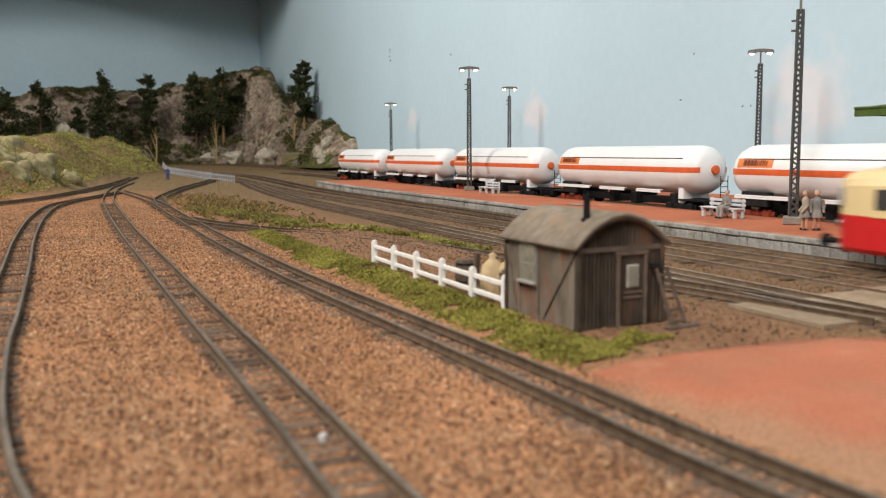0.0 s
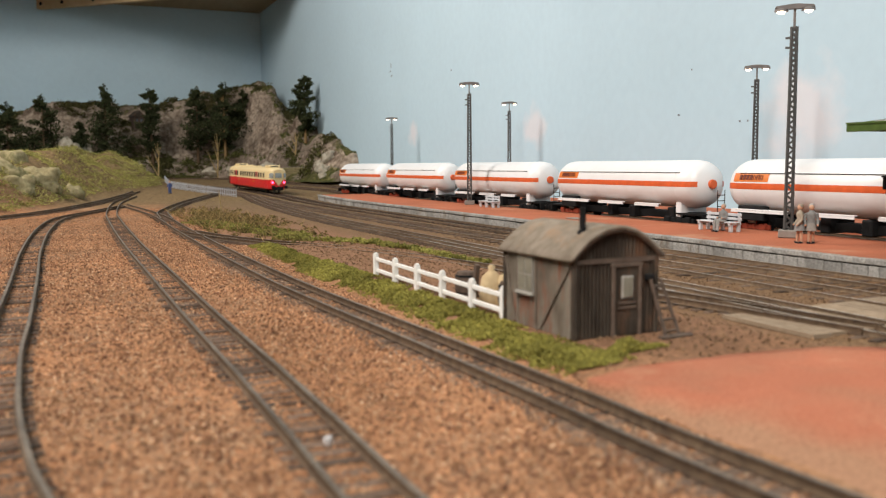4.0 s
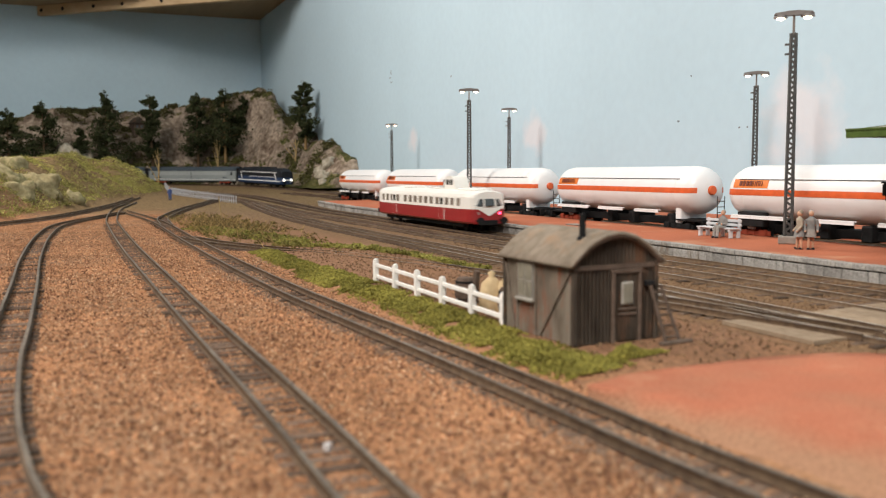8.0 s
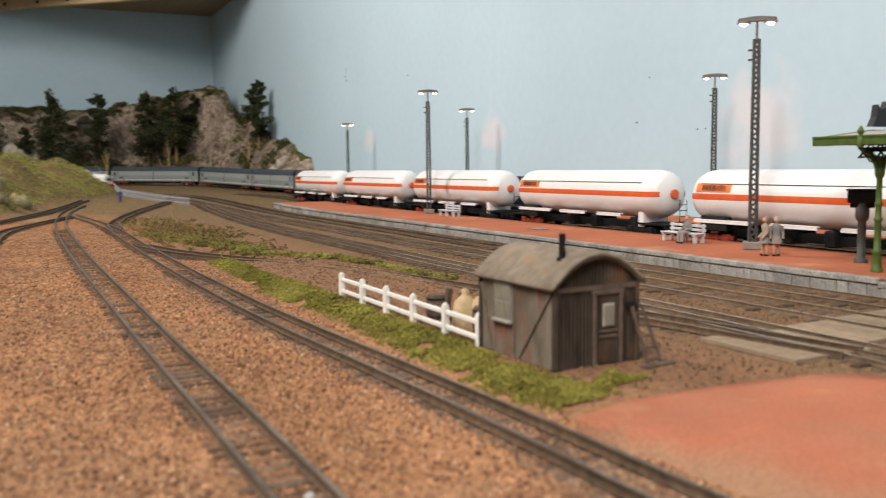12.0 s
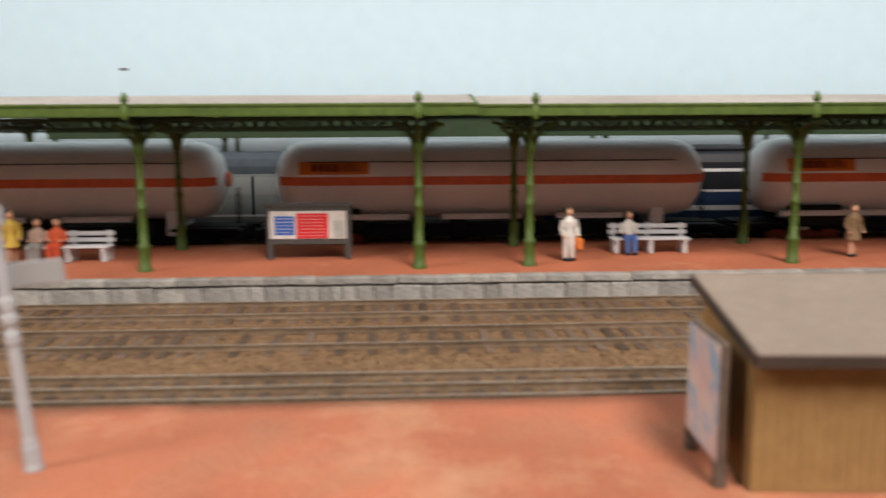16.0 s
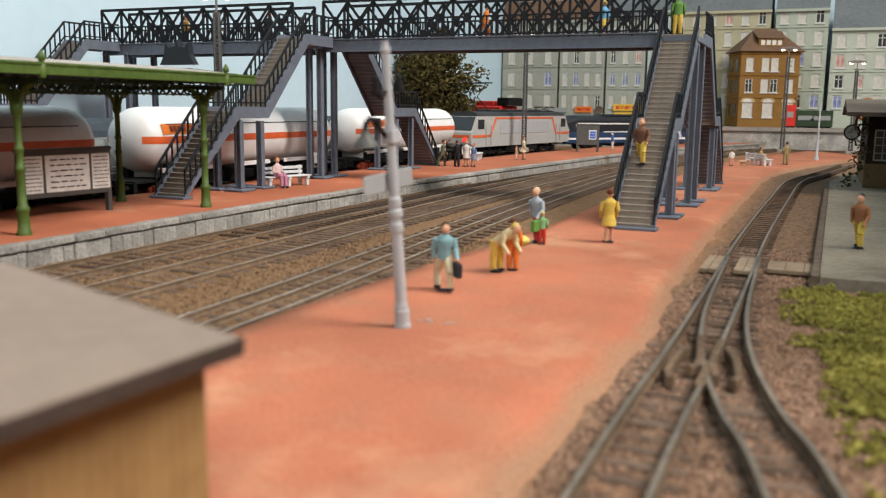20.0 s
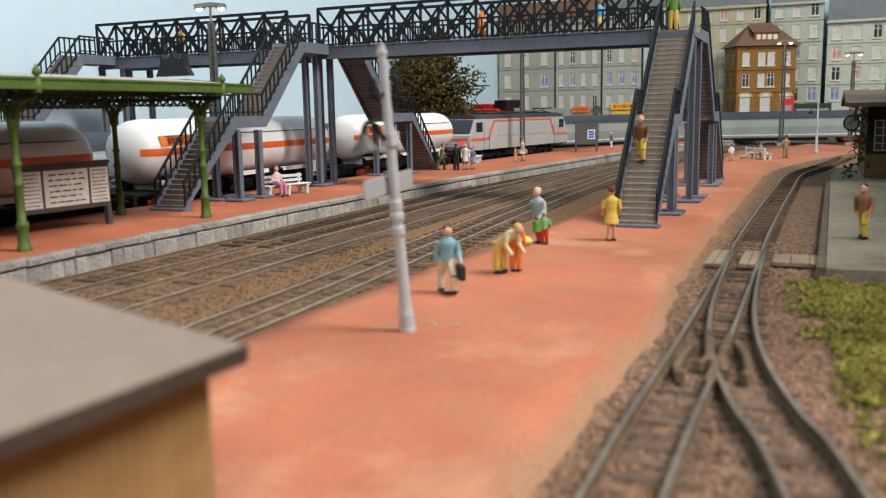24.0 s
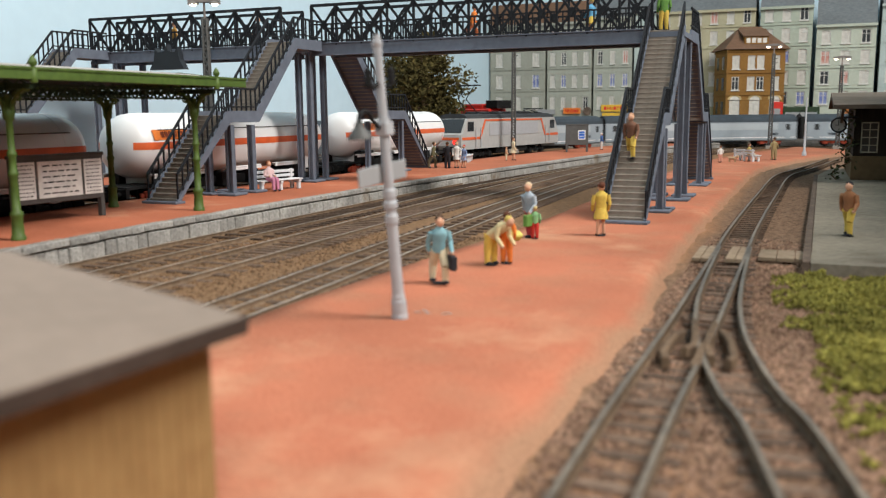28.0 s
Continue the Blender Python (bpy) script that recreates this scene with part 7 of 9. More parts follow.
arch = lambda u: roof_z(HW * (2 * u - 1)) - 0.05
part("side_wall", waves(Shape(), (-HW, HL), (-HW, -HL), 0, lambda u: HH), IRON_RUST, hut, "grey corrugated iron with rust streaks")
part("side_wall", waves(Shape(), (HW, -HL), (HW, HL), 0, lambda u: HH), IRON_RUST, hut)
part("end_wall", waves(Shape(), (-HW, -HL), (HW, -HL), 0, arch, 0.115), IRON_DARK, hut, "corrugated end wall, its shade in a darker colour")
part("end_wall", waves(Shape(), (HW, HL), (-HW, HL), 0, lambda u: arch(1 - u), 0.115), IRON_DARK, hut)
part("lining", Shape().box(-HW + 0.06, -HL + 0.06, 0, HW - 0.06, HL - 0.06, HH + 0.1), TIMBER_OLD, hut, "dark inside")
# arched roof with ribs along the arch
s, n, m = Shape(), 16, 132
for j in range(m + 1):
    y = -RL + 2 * RL * j / m
    lift = 0.05 * math.sin(j * math.pi / 2)
    for i in range(n + 1):
        u = i / n
        x = RX * (2 * u - 1)
        s.v.append((x, y, roof_z(x) + lift))
for j in range(m + 1):
    y = -RL + 2 * RL * j / m
    for i in range(n + 1):
        x = (RX - 0.02) * (2 * i / n - 1)
        s.v.append((x, y, roof_z(x) - 0.07))
w = n + 1
off = (m + 1) * w
s.f = [(j * w + i, j * w + i + 1, (j + 1) * w + i + 1, (j + 1) * w + i) for j in range(m) for i in range(n)]
s.f += [(off + j * w + i + 1, off + j * w + i, off + (j + 1) * w + i, off + (j + 1) * w + i + 1) for j in range(m) for i in range(n)]
s.f += [(off + i, off + i + 1, i + 1, i) for i in range(n)] + [(m * w + i, m * w + i + 1, off + m * w + i + 1, off + m * w + i) for i in range(n)]
s.f += [(j * w, (j + 1) * w, off + (j + 1) * w, off + j * w) for j in range(m)] + [((j + 1) * w + n, j * w + n, off + j * w + n, off + (j + 1) * w + n) for j in range(m)]
s.m, s.s = [0] * len(s.f), [True] * len(s.f)
part("roof", s, IRON_ROOF, hut, "arched grey corrugated roof")
# trim: corner posts, eave boards, arch bands
for x in (-HW, HW):
    for y in (-HL, HL):
        part("corner_post", Shape().box(x - 0.07, y - 0.07, 0, x + 0.07, y + 0.07, HH + 0.02, 0, 0.02), IRON_DARK, hut)
    part("eave_board", Shape().box(x - 0.05, -HL, HH - 0.12, x + 0.05, HL, HH, 0, 0.01), TIMBER_OLD, hut)
part("cross_band", Shape().box(-HW, -HL - 0.06, HH - 0.18, HW, -HL - 0.02, HH - 0.06), TIMBER_OLD, hut)
s = Shape()
for i in range(14):
    x0, x1 = -1.4 + 2.8 * i / 14, -1.4 + 2.8 * (i + 1) / 14
    s.tube((x0, -HL - 0.1, roof_z(x0) - 0.1), (x1, -HL - 0.1, roof_z(x1) - 0.1), 0.055, n=5)
part("arch_band", s, TIMBER_OLD, hut)
part("stovepipe", Shape().tube((-0.66, -1.2, HH + 0.45), (-0.66, -1.2, HH + 1.26), 0.085, n=12), BLACK, hut, "black stovepipe")
part("pipe_collar", Shape().lathe([(0.16, 0), (0.12, 0.1)], 12, 0, Matrix.Translation((-0.66, -1.2, HH + 0.56))), BLACK, hut)
# side window with frame, sill and panes
WIN_GLASS = mat("dusty_pane", (0.27, 0.255, 0.20), (0.20, 0.19, 0.15), 200, 0.3, 0.02, big=0.2)
FRAME_OLD = mat("weathered_brace", (0.21, 0.175, 0.14), (0.14, 0.11, 0.085), 350, 0.85, 0.3)
FRAME = mat("weathered_frame", (0.38, 0.36, 0.32), None, 300, 0.8, 0.2)
wn = part("window", Shape().box(-HW - 0.10, 0.12, 0.98, -HW - 0.03, 0.92, 2.0), FRAME, hut, "weathered window")
for y0, y1 in ((0.16, 0.49), (0.55, 0.88)):
    for z0, z1 in ((1.04, 1.47), (1.52, 1.95)):
        part("pane", Shape().box(-HW - 0.115, y0, z0, -HW - 0.09, y1, z1), WIN_GLASS, wn)
part("sill", Shape().box(-HW - 0.18, 0.06, 0.9, -HW - 0.02, 0.98, 0.99, 0, 0.02), FRAME, wn, "pale sill")
for y0, y1 in ((-0.25, -1.66), (1.15, 1.66)):
    d = Vector((0, y1 - y0, 1.75))
    part("brace", Shape().tube((-HW - 0.06, y0, 0.1), (-HW - 0.06, y1, 1.9), 0.042, n=4, smooth=False), FRAME_OLD, hut, "diagonal brace")
for y in (0.02, 1.0):
    part("window_post", Shape().box(-HW - 0.08, y - 0.04, 0, -HW - 0.02, y + 0.04, HH), FRAME_OLD, hut)
# end door with its small window
dr = part("door", waves(Shape(), (-0.12, -HL - 0.05), (0.72, -HL - 0.05), 0.04, lambda u: 1.82, 0.1), IRON_DARK, hut, "dark plank door")
for x in (-0.13, 0.73):
    part("door_post", Shape().box(x - 0.05, -HL - 0.12, 0, x + 0.05, -HL - 0.04, 1.9, 0, 0.01), TIMBER_OLD, dr)
part("lintel", Shape().box(-0.2, -HL - 0.12, 1.84, 0.8, -HL - 0.04, 1.94, 0, 0.01), TIMBER_OLD, dr)
part("door_window", Shape().box(0.12, -HL - 0.13, 1.0, 0.5, -HL - 0.06, 1.6, 0, 0.02), FRAME, dr)
part("pane", Shape().box(0.17, -HL - 0.145, 1.05, 0.45, -HL - 0.13, 1.55), WIN_GLASS, dr)
for z in (0.72, 0.86):
    part("rail", Shape().box(0.02, -HL - 0.11, z, 0.62, -HL - 0.06, z + 0.06), TIMBER_OLD, dr)
part("signal_box", Shape().box(0.88, -HL - 0.16, 1.45, 1.16, -HL - 0.05, 1.6, 0, 0.02), BLACK, hut)

ladder = thing("wooden_ladder", "old grey wooden ladder leaning on the hut", "ladder", P(14.35, 18.62, 0.28, 6))
for d in (-1, 1):
    part("stile", Shape().tube((d * 0.24 + 0.05, -0.42, 0), (d * 0.17 - 0.1, 0.12, 1.5), 0.05, n=4, smooth=False), TIMBER_OLD, ladder)
for k in range(5):
    u = 0.12 + 0.19 * k
    part("rung", Shape().tube((-0.24 + 0.05 - 0.08 * u, -0.42 + 0.54 * u, 1.5 * u), (0.24 + 0.05 - 0.20 * u, -0.42 + 0.54 * u, 1.5 * u), 0.035, n=5), TIMBER_OLD, ladder)
part("foot_board", Shape().box(-0.5, -0.62, 0.0, 0.6, -0.42, 0.1, 0, 0.03), TIMBER_OLD, ladder)

fence = thing("rail_fence", "white painted post-and-rail fence beside the grass", "fence")
FP = [(11.62, 33.95), (11.62, 31.65), (11.65, 29.4), (11.66, 27.1), (11.68, 24.75), (11.75, 22.7)]
for x, y in FP:
    part("post", Shape().box(x - 0.1, y - 0.1, 0.15, x + 0.1, y + 0.1, 1.16, 0, 0.02).lathe([(0.1, 0), (0.12, 0.03), (0.05, 0.1)], 8, 0, Matrix.Translation((x, y, 1.15))), WHITE_WOOD, fence)
for (x0, y0), (x1, y1) in zip(FP, FP[1:]):
    for z in (0.52, 0.98):
        part("rail", Shape().box(x0 - 0.04, y1, z - 0.07, x0 + 0.05, y0, z + 0.07, 0, 0.015), WHITE_WOOD, fence)

SACK = mat("sackcloth", (0.55, 0.42, 0.25), (0.47, 0.35, 0.20), 500, 0.9, 0.4, big=0.15)
for x, y, r in ((12.5, 25.0, 0.40), (12.9, 24.6, 0.42)):
    s = Shape().lathe([(r * 0.9, 0), (r, 0.1), (r * 1.02, 0.55), (r * 0.85, 0.95), (r * 0.4, 1.12), (r * 0.2, 1.18), (r * 0.34, 1.3), (r * 0.1, 1.36)], 14)
    s.v = [(a * (1 + 0.08 * noise.noise((a * 3, b * 3, c * 2))), b, c) for a, b, c in s.v]
    single("grain_sack", s, SACK, "full sack tied at the neck, behind the fence", "sack", P(x, y, 0.25), "sacks behind the fence")
def barrel(x, y):
    t = thing("barrel", "old brown barrel behind the fence", "barrel", P(x, y, 0.25))
    part("stave", Shape().lathe([(0.3, 0), (0.38, 0.25), (0.4, 0.45), (0.38, 0.65), (0.3, 0.9)], 16), TIMBER_OLD, t)
    for z, r in ((0.15, 0.36), (0.72, 0.375)):
        part("hoop", Shape().lathe([(r, z), (r, z + 0.07)], 16), BLACK, t)
barrel(12.6, 27.2)
barrel(12.75, 24.2)
t = thing("timber_rack", "two dark timber baulks propped up behind the fence", "timber", P(12.5, 26.4, 0.25))
part("baulk", Shape().box(-0.08, -0.1, 0, 0.08, 0.1, 1.3, 0, 0.02, Matrix.Rotation(radians(14), 4, "X")), TIMBER_OLD, t)
part("baulk", Shape().box(0.1, 0.2, 0, 0.26, 0.4, 1.15, 0, 0.02, Matrix.Rotation(radians(12), 4, "X")), TIMBER_OLD, t)


# ---- grass and gravel ----
def tufts(name, spots, label, seed, material, size=(0.06, 0.16), blades=5):
    """Foam clumps: small ragged lumps and blades, all in one mesh."""
    rnd, s = random.Random(seed), Shape()
    for x, y, z in spots:
        r = rnd.uniform(*size)
        for k in range(blades):
            a, e = rnd.uniform(0, 6.283), rnd.uniform(0.2, 1.3)
            c = Vector((x + rnd.uniform(-r, r), y + rnd.uniform(-r, r), z + rnd.uniform(0, r * 0.9)))
            d = Vector((math.cos(a) * math.cos(e), math.sin(a) * math.cos(e), math.sin(e))) * r * rnd.uniform(0.5, 1.0)
            q = d.cross(Vector((rnd.uniform(-1, 1), rnd.uniform(-1, 1), rnd.uniform(-1, 1)))).normalized() * r * 0.5
            u = d.cross(q).normalized() * r * 0.45
            s.add([c + d, c - d * 0.4 + q, c - d * 0.4 - q * 0.6 + u, c - d * 0.4 - q * 0.4 - u], [(0, 1, 2), (0, 2, 3), (0, 3, 1), (1, 3, 2)])
    return single(name, s, material, label, "grass", None, "", "stuff")


def in_band(rnd, knots, wide, n, z):
    pts = curve_points(knots, 0.2)
    out = []
    for _ in range(n):
        p = rnd.choice(pts)
        w = wide(p.y) if callable(wide) else wide
        a = rnd.gauss(0, 0.42)
        if abs(a) > 1:
            continue
        x, y = p.x + a * w, p.y + rnd.uniform(-0.1, 0.1)
        if noise.noise((x * 0.8, y * 0.8, 11)) < -0.28:
            continue
        lump = 0.30 * rnd.random() * max(0.0, 0.25 + noise.noise((x * 1.1, y * 1.1, 21))) * (1 - a * a)
        out.append((x, y, (ground_height(x, y) if z is None else z) + lump))
    return out


rnd = random.Random(5)
spots = in_band(rnd, [(11.1, 16.6), (10.75, 18.2), (10.7, 20.5), (10.75, 24), (10.8, 30), (10.6, 38), (10.5, 46), (10.6, 53)], lambda y: 1.0 if y < 40 else 0.7, 22000, None)
spots += in_band(rnd, [(12.8, 17.3), (11.2, 17.0)], 0.75, 3000, None)
tufts("grass_strip", spots, "green foam grass along the narrow track by the hut", 1, GRASS, (0.032, 0.08))
spots = in_band(rnd, [(12.5, 56), (15, 50.5), (17.2, 44), (18.4, 38)], 0.5, 1200, None)
spots += in_band(rnd, [(10.5, 78), (13, 66), (14.5, 58)], 1.6, 2200, None)
tufts("grass_patch", spots, "thin green and straw-coloured grass between the tracks", 2, mat("dry_grass", (0.24, 0.22, 0.06), (0.14, 0.13, 0.03), 700, 0.95, 0.5, rand=0.4, island=True, big=0.4, bigscale=30), (0.06, 0.2))
spots = in_band(rnd, [(4.3, -16.5), (4.9, -19.5), (5.5, -23.5), (6.1, -28), (6.3, -32.0)], 2.75, 17000, 0.0)
tufts("grass_patch", spots, "bright green foam grass beside the narrow track", 3, GRASS, (0.045, 0.11))


def gravel(name, box, n, material, label, seed, keep, size=(0.022, 0.05), power=1.5):
    """Loose grains, all in one mesh."""
    rnd = random.Random(seed)
    base = [Vector(p) for p in ((1, 0, 0), (-1, 0, 0), (0, 1, 0), (0, -1, 0), (0, 0, 1), (0, 0, -1))]
    tri = [(0, 2, 4), (2, 1, 4), (1, 3, 4), (3, 0, 4), (2, 0, 5), (1, 2, 5), (3, 1, 5), (0, 3, 5)]
    s = Shape()
    for _ in range(n):
        y = box[2] + (box[3] - box[2]) * rnd.random() ** power
        x = rnd.uniform(box[0], box[1])
        if not keep(x, y):
            continue
        r = rnd.uniform(*size)
        e = Euler((rnd.uniform(0, 3), rnd.uniform(0, 3), rnd.uniform(0, 3))).to_matrix()
        c = Vector((x, y, ground_height(x, y) + r * 0.25))
        b = len(s.v)
        s.v += [tuple(c + e @ Vector((p.x * r, p.y * r * rnd.uniform(0.6, 1), p.z * r * rnd.uniform(0.5, 0.9)))) for p in base]
        s.f += [(b + i, b + j, b + k) for i, j, k in tri]
    s.m, s.s = [0] * len(s.f), [False] * len(s.f)
    return single(name, s, material, label, "gravel", None, "", "stuff")


lines = [np.array([(p.y, p.x) for p in curve_points(k, 0.4)]) for k in (T1, T2, T3)]
sift = random.Random(9)


def off_sleepers(x, y):
    """Fewer grains lie on the sleepers of the narrow lines."""
    near_line = any(abs(x - np.interp(y, l[:, 0], l[:, 1])) < 0.8 for l in (lines if y > -5 else lines[2:]))
    return not near_line or sift.random() < 0.75


gravel("ballast_gravel", (-7, 10.3, 7.5, 105), 105000, GRAIN, "loose red-brown ballast between the narrow tracks", 1, off_sleepers, (0.026, 0.06), 2.1)
gravel("ballast_gravel", (-7, 10.3, 7.5, 80), 16000, mat("pale_grain", (0.60, 0.42, 0.27), (0.46, 0.29, 0.17), 500, 0.95, 0.4, rand=0.35, island=True), "pale sandy grains among the red ballast", 4, off_sleepers, (0.022, 0.055), 2.1)
gravel("ballast_gravel", (-7, 10.3, 7.5, 80), 22000, mat("dark_grain", (0.21, 0.10, 0.058), (0.12, 0.062, 0.04), 500, 0.95, 0.4, rand=0.4, island=True), "dark brown grains among the red ballast", 5, off_sleepers, (0.03, 0.068), 2.1)
gravel("ballast_gravel", (6, 10.6, 8, 46), 26000, mat("dusty_grain", (0.27, 0.19, 0.135), (0.16, 0.11, 0.08), 500, 0.95, 0.4, rand=0.4, island=True), "grey-brown dusty grains along the narrow track", 6, lambda x, y: abs(x - np.interp(y, lines[2][:, 0], lines[2][:, 1])) < 0.75 + 0.5 * sift.random() + 0.5 * noise.noise((x * 0.4, y * 0.3, 51)) and sift.random() < 0.9, (0.026, 0.06), 1.6)
gravel("ballast_gravel", (3, 11.6, -40, -11), 42000, mat("pinkish_grain", (0.31, 0.20, 0.14), (0.20, 0.12, 0.085), 500, 0.95, 0.4, rand=0.5, island=True, big=0.25, bigscale=30), "loose pinkish ballast round the points", 2, off_sleepers, (0.025, 0.06), 0.75)
gravel("track_gravel", (11.0, 30.0, -36, 52), 42000, GRAIN_DARK, "brown ballast of the main tracks and the hut's yard", 3, lambda x, y: x > 19.6 or y > 15.8, (0.025, 0.065))


# ---- hill, trees and fence at the far end ----
RIDGE = [(-112, 13), (-60, 14), (-30, 14), (-15, 15), (-3, 20), (8, 19.5), (26, 20.0), (34, 22.2), (42, 23.8), (48, 25.0), (51.2, 25.8), (52.6, 24), (55, 20)]
FLANK = [(170.5, 0), (172, 5.4), (175.5, 6.4), (182, 8.3), (190, 9.6), (200, 10.6), (213, 15), (237, 19.4), (246, 20.4), (254, 21.5), (264, 24)]


def between(table, v):
    for (a, p), (b, q) in zip(table, table[1:]):
        if v <= b:
            return p + (q - p) * max(0.0, (v - a) / (b - a))
    return table[-1][1]


def hill_height(x, y):
    foot = 1.6 + 0.4 * noise.noise((x * 0.1, y * 0.1, 3))
    edge = 229 - 13 * step(32, 48, x) - 30 * step(42, 52, x)
    u = max(0.0, min(1.0, (y - edge) / (248 - edge)))
    crag = 0.5 + 0.5 * noise.fractal((x * 0.055, y * 0.06, 2), 1.0, 2.0, 5)
    n = between(RIDGE, x) * (0.25 * step(0, 0.25, u) + 0.75 * step(0.15 + 0.25 * crag, 0.75 + 0.2 * crag, u))
    e = between(FLANK, y) * step(46.0, 54.5, x + 1.2 * noise.noise((y * 0.2, 1, 1)))
    z = max(n, e)
    rough = noise.fractal((x * 0.16, y * 0.16, z * 0.1), 0.9, 2.1, 5)
    ledge = abs(noise.noise((x * 0.11 + 3, y * 0.13, z * 0.16)))
    facet = noise.cell((x * 0.42, y * 0.3, z * 0.35))
    return foot + z + (1.1 * rough - 1.9 * (0.3 - ledge) + 0.55 * (facet - 0.5)) * step(0.4, 5, z)


def hill_material():
    """Grey-brown rock with scree, and green scatter on the gentler ledges."""
    m = mat("hill_rock", (0.40, 0.325, 0.255), (0.17, 0.13, 0.097), 130, 0.95, 1.0, big=0.35, bigscale=9, stain=(0.10, 0.07, 0.05), stain_scale=22, stain_at=0.57)
    nt = m.node_tree
    n, link = nt.nodes, nt.links.new
    bsdf = n["Principled BSDF"]
    old = bsdf.inputs["Base Color"].links[0].from_socket
    co = n.new("ShaderNodeTexCoord")
    geo = n.new("ShaderNodeNewGeometry")
    xyz = n.new("ShaderNodeSeparateXYZ")
    link(geo.outputs["Normal"], xyz.inputs[0])
    t = n.new("ShaderNodeTexNoise")
    t.inputs["Scale"].default_value, t.inputs["Detail"].default_value = 18, 8
    link(co.outputs["Object"], t.inputs["Vector"])
    add = n.new("ShaderNodeMath")
    link(xyz.outputs["Z"], add.inputs[0])
    link(t.outputs["Fac"], add.inputs[1])
    r = n.new("ShaderNodeMapRange")
    r.inputs["From Min"].default_value, r.inputs["From Max"].default_value = 1.16, 1.3
    link(add.outputs[0], r.inputs["Value"])
    c = n.new("ShaderNodeTexNoise")
    c.inputs["Scale"].default_value, c.inputs["Detail"].default_value = 160, 5
    link(co.outputs["Object"], c.inputs["Vector"])
    ramp = n.new("ShaderNodeValToRGB")
    ramp.color_ramp.elements[0].position, ramp.color_ramp.elements[1].position = 0.38, 0.64
    ramp.color_ramp.elements[0].color, ramp.color_ramp.elements[1].color = (0.035, 0.042, 0.014, 1), (0.14, 0.125, 0.045, 1)
    link(c.outputs["Fac"], ramp.inputs["Fac"])
    mix = n.new("ShaderNodeMix")
    mix.data_type = "RGBA"
    link(r.outputs["Result"], mix.inputs["Factor"])
    link(old, mix.inputs["A"])
    link(ramp.outputs["Color"], mix.inputs["B"])
    link(mix.outputs["Result"], bsdf.inputs["Base Color"])
    return m


hill_shape = grid(-112, 55.4, 168, 263.9, 0.75, hill_height, 1)
keep = [i for i, f in enumerate(hill_shape.f) if any(hill_shape.v[k][2] > ground_height(hill_shape.v[k][0], hill_shape.v[k][1]) + 0.15 and (hill_shape.v[k][1] > 215 or hill_shape.v[k][0] > 45.5 or (hill_shape.v[k][0] > 36 and hill_shape.v[k][1] > 205)) for k in f)]
hill_shape.f, hill_shape.m, hill_shape.s = [hill_shape.f[i] for i in keep], [0] * len(keep), [False] * len(keep)
tagged(part("backdrop_hill", hill_shape, hill_material()), "rocky grey-brown hill with green scatter along the end wall", "hill", kind="structure")


def foliage(s, c, r, count, size, rnd, flat=0.7, mat=0):
    """Small leaf sprays about a point."""
    for _ in range(count):
        d = Vector((rnd.gauss(0, 1), rnd.gauss(0, 1), rnd.gauss(0, 1)))
        d = d.normalized() * r * rnd.random() ** 0.45
        p = Vector(c) + Vector((d.x, d.y, d.z * flat))
        a = Vector((rnd.uniform(-1, 1), rnd.uniform(-1, 1), rnd.uniform(-0.6, 0.8))).normalized() * size * rnd.uniform(0.5, 1.3)
        b = a.cross(Vector((rnd.uniform(-1, 1), rnd.uniform(-1, 1), rnd.uniform(-1, 1)))).normalized() * size * rnd.uniform(0.35, 0.8)
        h = a.cross(b).normalized() * size * 0.25
        s.add([p - a, p + b + h, p + a, p - b + h], [(0, 1, 2), (0, 2, 3)], mat)


def tree(x, y, z, tall, wide, label, seed, kind="pine", leaf=None, bark=None, leaves=2200, size=0.32):
    rnd = random.Random(seed)
    t = thing("tree", label, "tree", P(x, y, z))
    bend = Vector((rnd.uniform(-0.03, 0.03), rnd.uniform(-0.03, 0.03), 1))
    s = Shape()
    for k in range(6):
        a, b = tall * 0.92 * k / 6, tall * 0.92 * (k + 1) / 6
        r = tall * 0.022
        s.tube(bend * a, bend * b, r * (1 - 0.15 * k), r * (0.85 - 0.15 * k), 8, 0, k in (0, 5))
    part("trunk", s, bark or BARK, t)
    s, crown = Shape(), Shape()
    limbs = 34
    for k in range(limbs):
        u = (k + rnd.random()) / limbs
        lo = 0.20 if kind == "pine" else 0.10
        h = tall * (lo + (0.97 - lo) * u)
        if kind == "pine":
            reach = wide * (1.0 - 0.75 * u ** 1.4) * rnd.uniform(0.55, 1.15) * (0.55 + 0.45 * step(0, 0.25, u))
        else:
            reach = wide * math.sin(math.pi * (0.16 + 0.80 * u)) ** 0.7 * rnd.uniform(0.7, 1.1)
        a = rnd.uniform(0, 6.283)
        end = bend * h + Vector((math.cos(a) * reach, math.sin(a) * reach, tall * 0.045 * rnd.uniform(-0.3, 1.2)))
        root = bend * (h - tall * 0.03)
        s.tube(root, end, tall * 0.006, tall * 0.002, 5, 0, False)
        per = max(6, leaves // (limbs * 3))
        for q in (0.5, 0.8, 1.0):
            foliage(crown, root.lerp(end, q), max(0.5, reach * (0.6 if kind == "pine" else 0.5)), per, size, rnd, 0.55 if kind == "pine" else 0.9)
    foliage(crown, bend * tall * 0.97, wide * 0.2, 50, size, rnd, 1.5)
    part("limb", s, bark or BARK, t)
    part("crown", crown, leaf or LEAF_DARK, t)
    return t


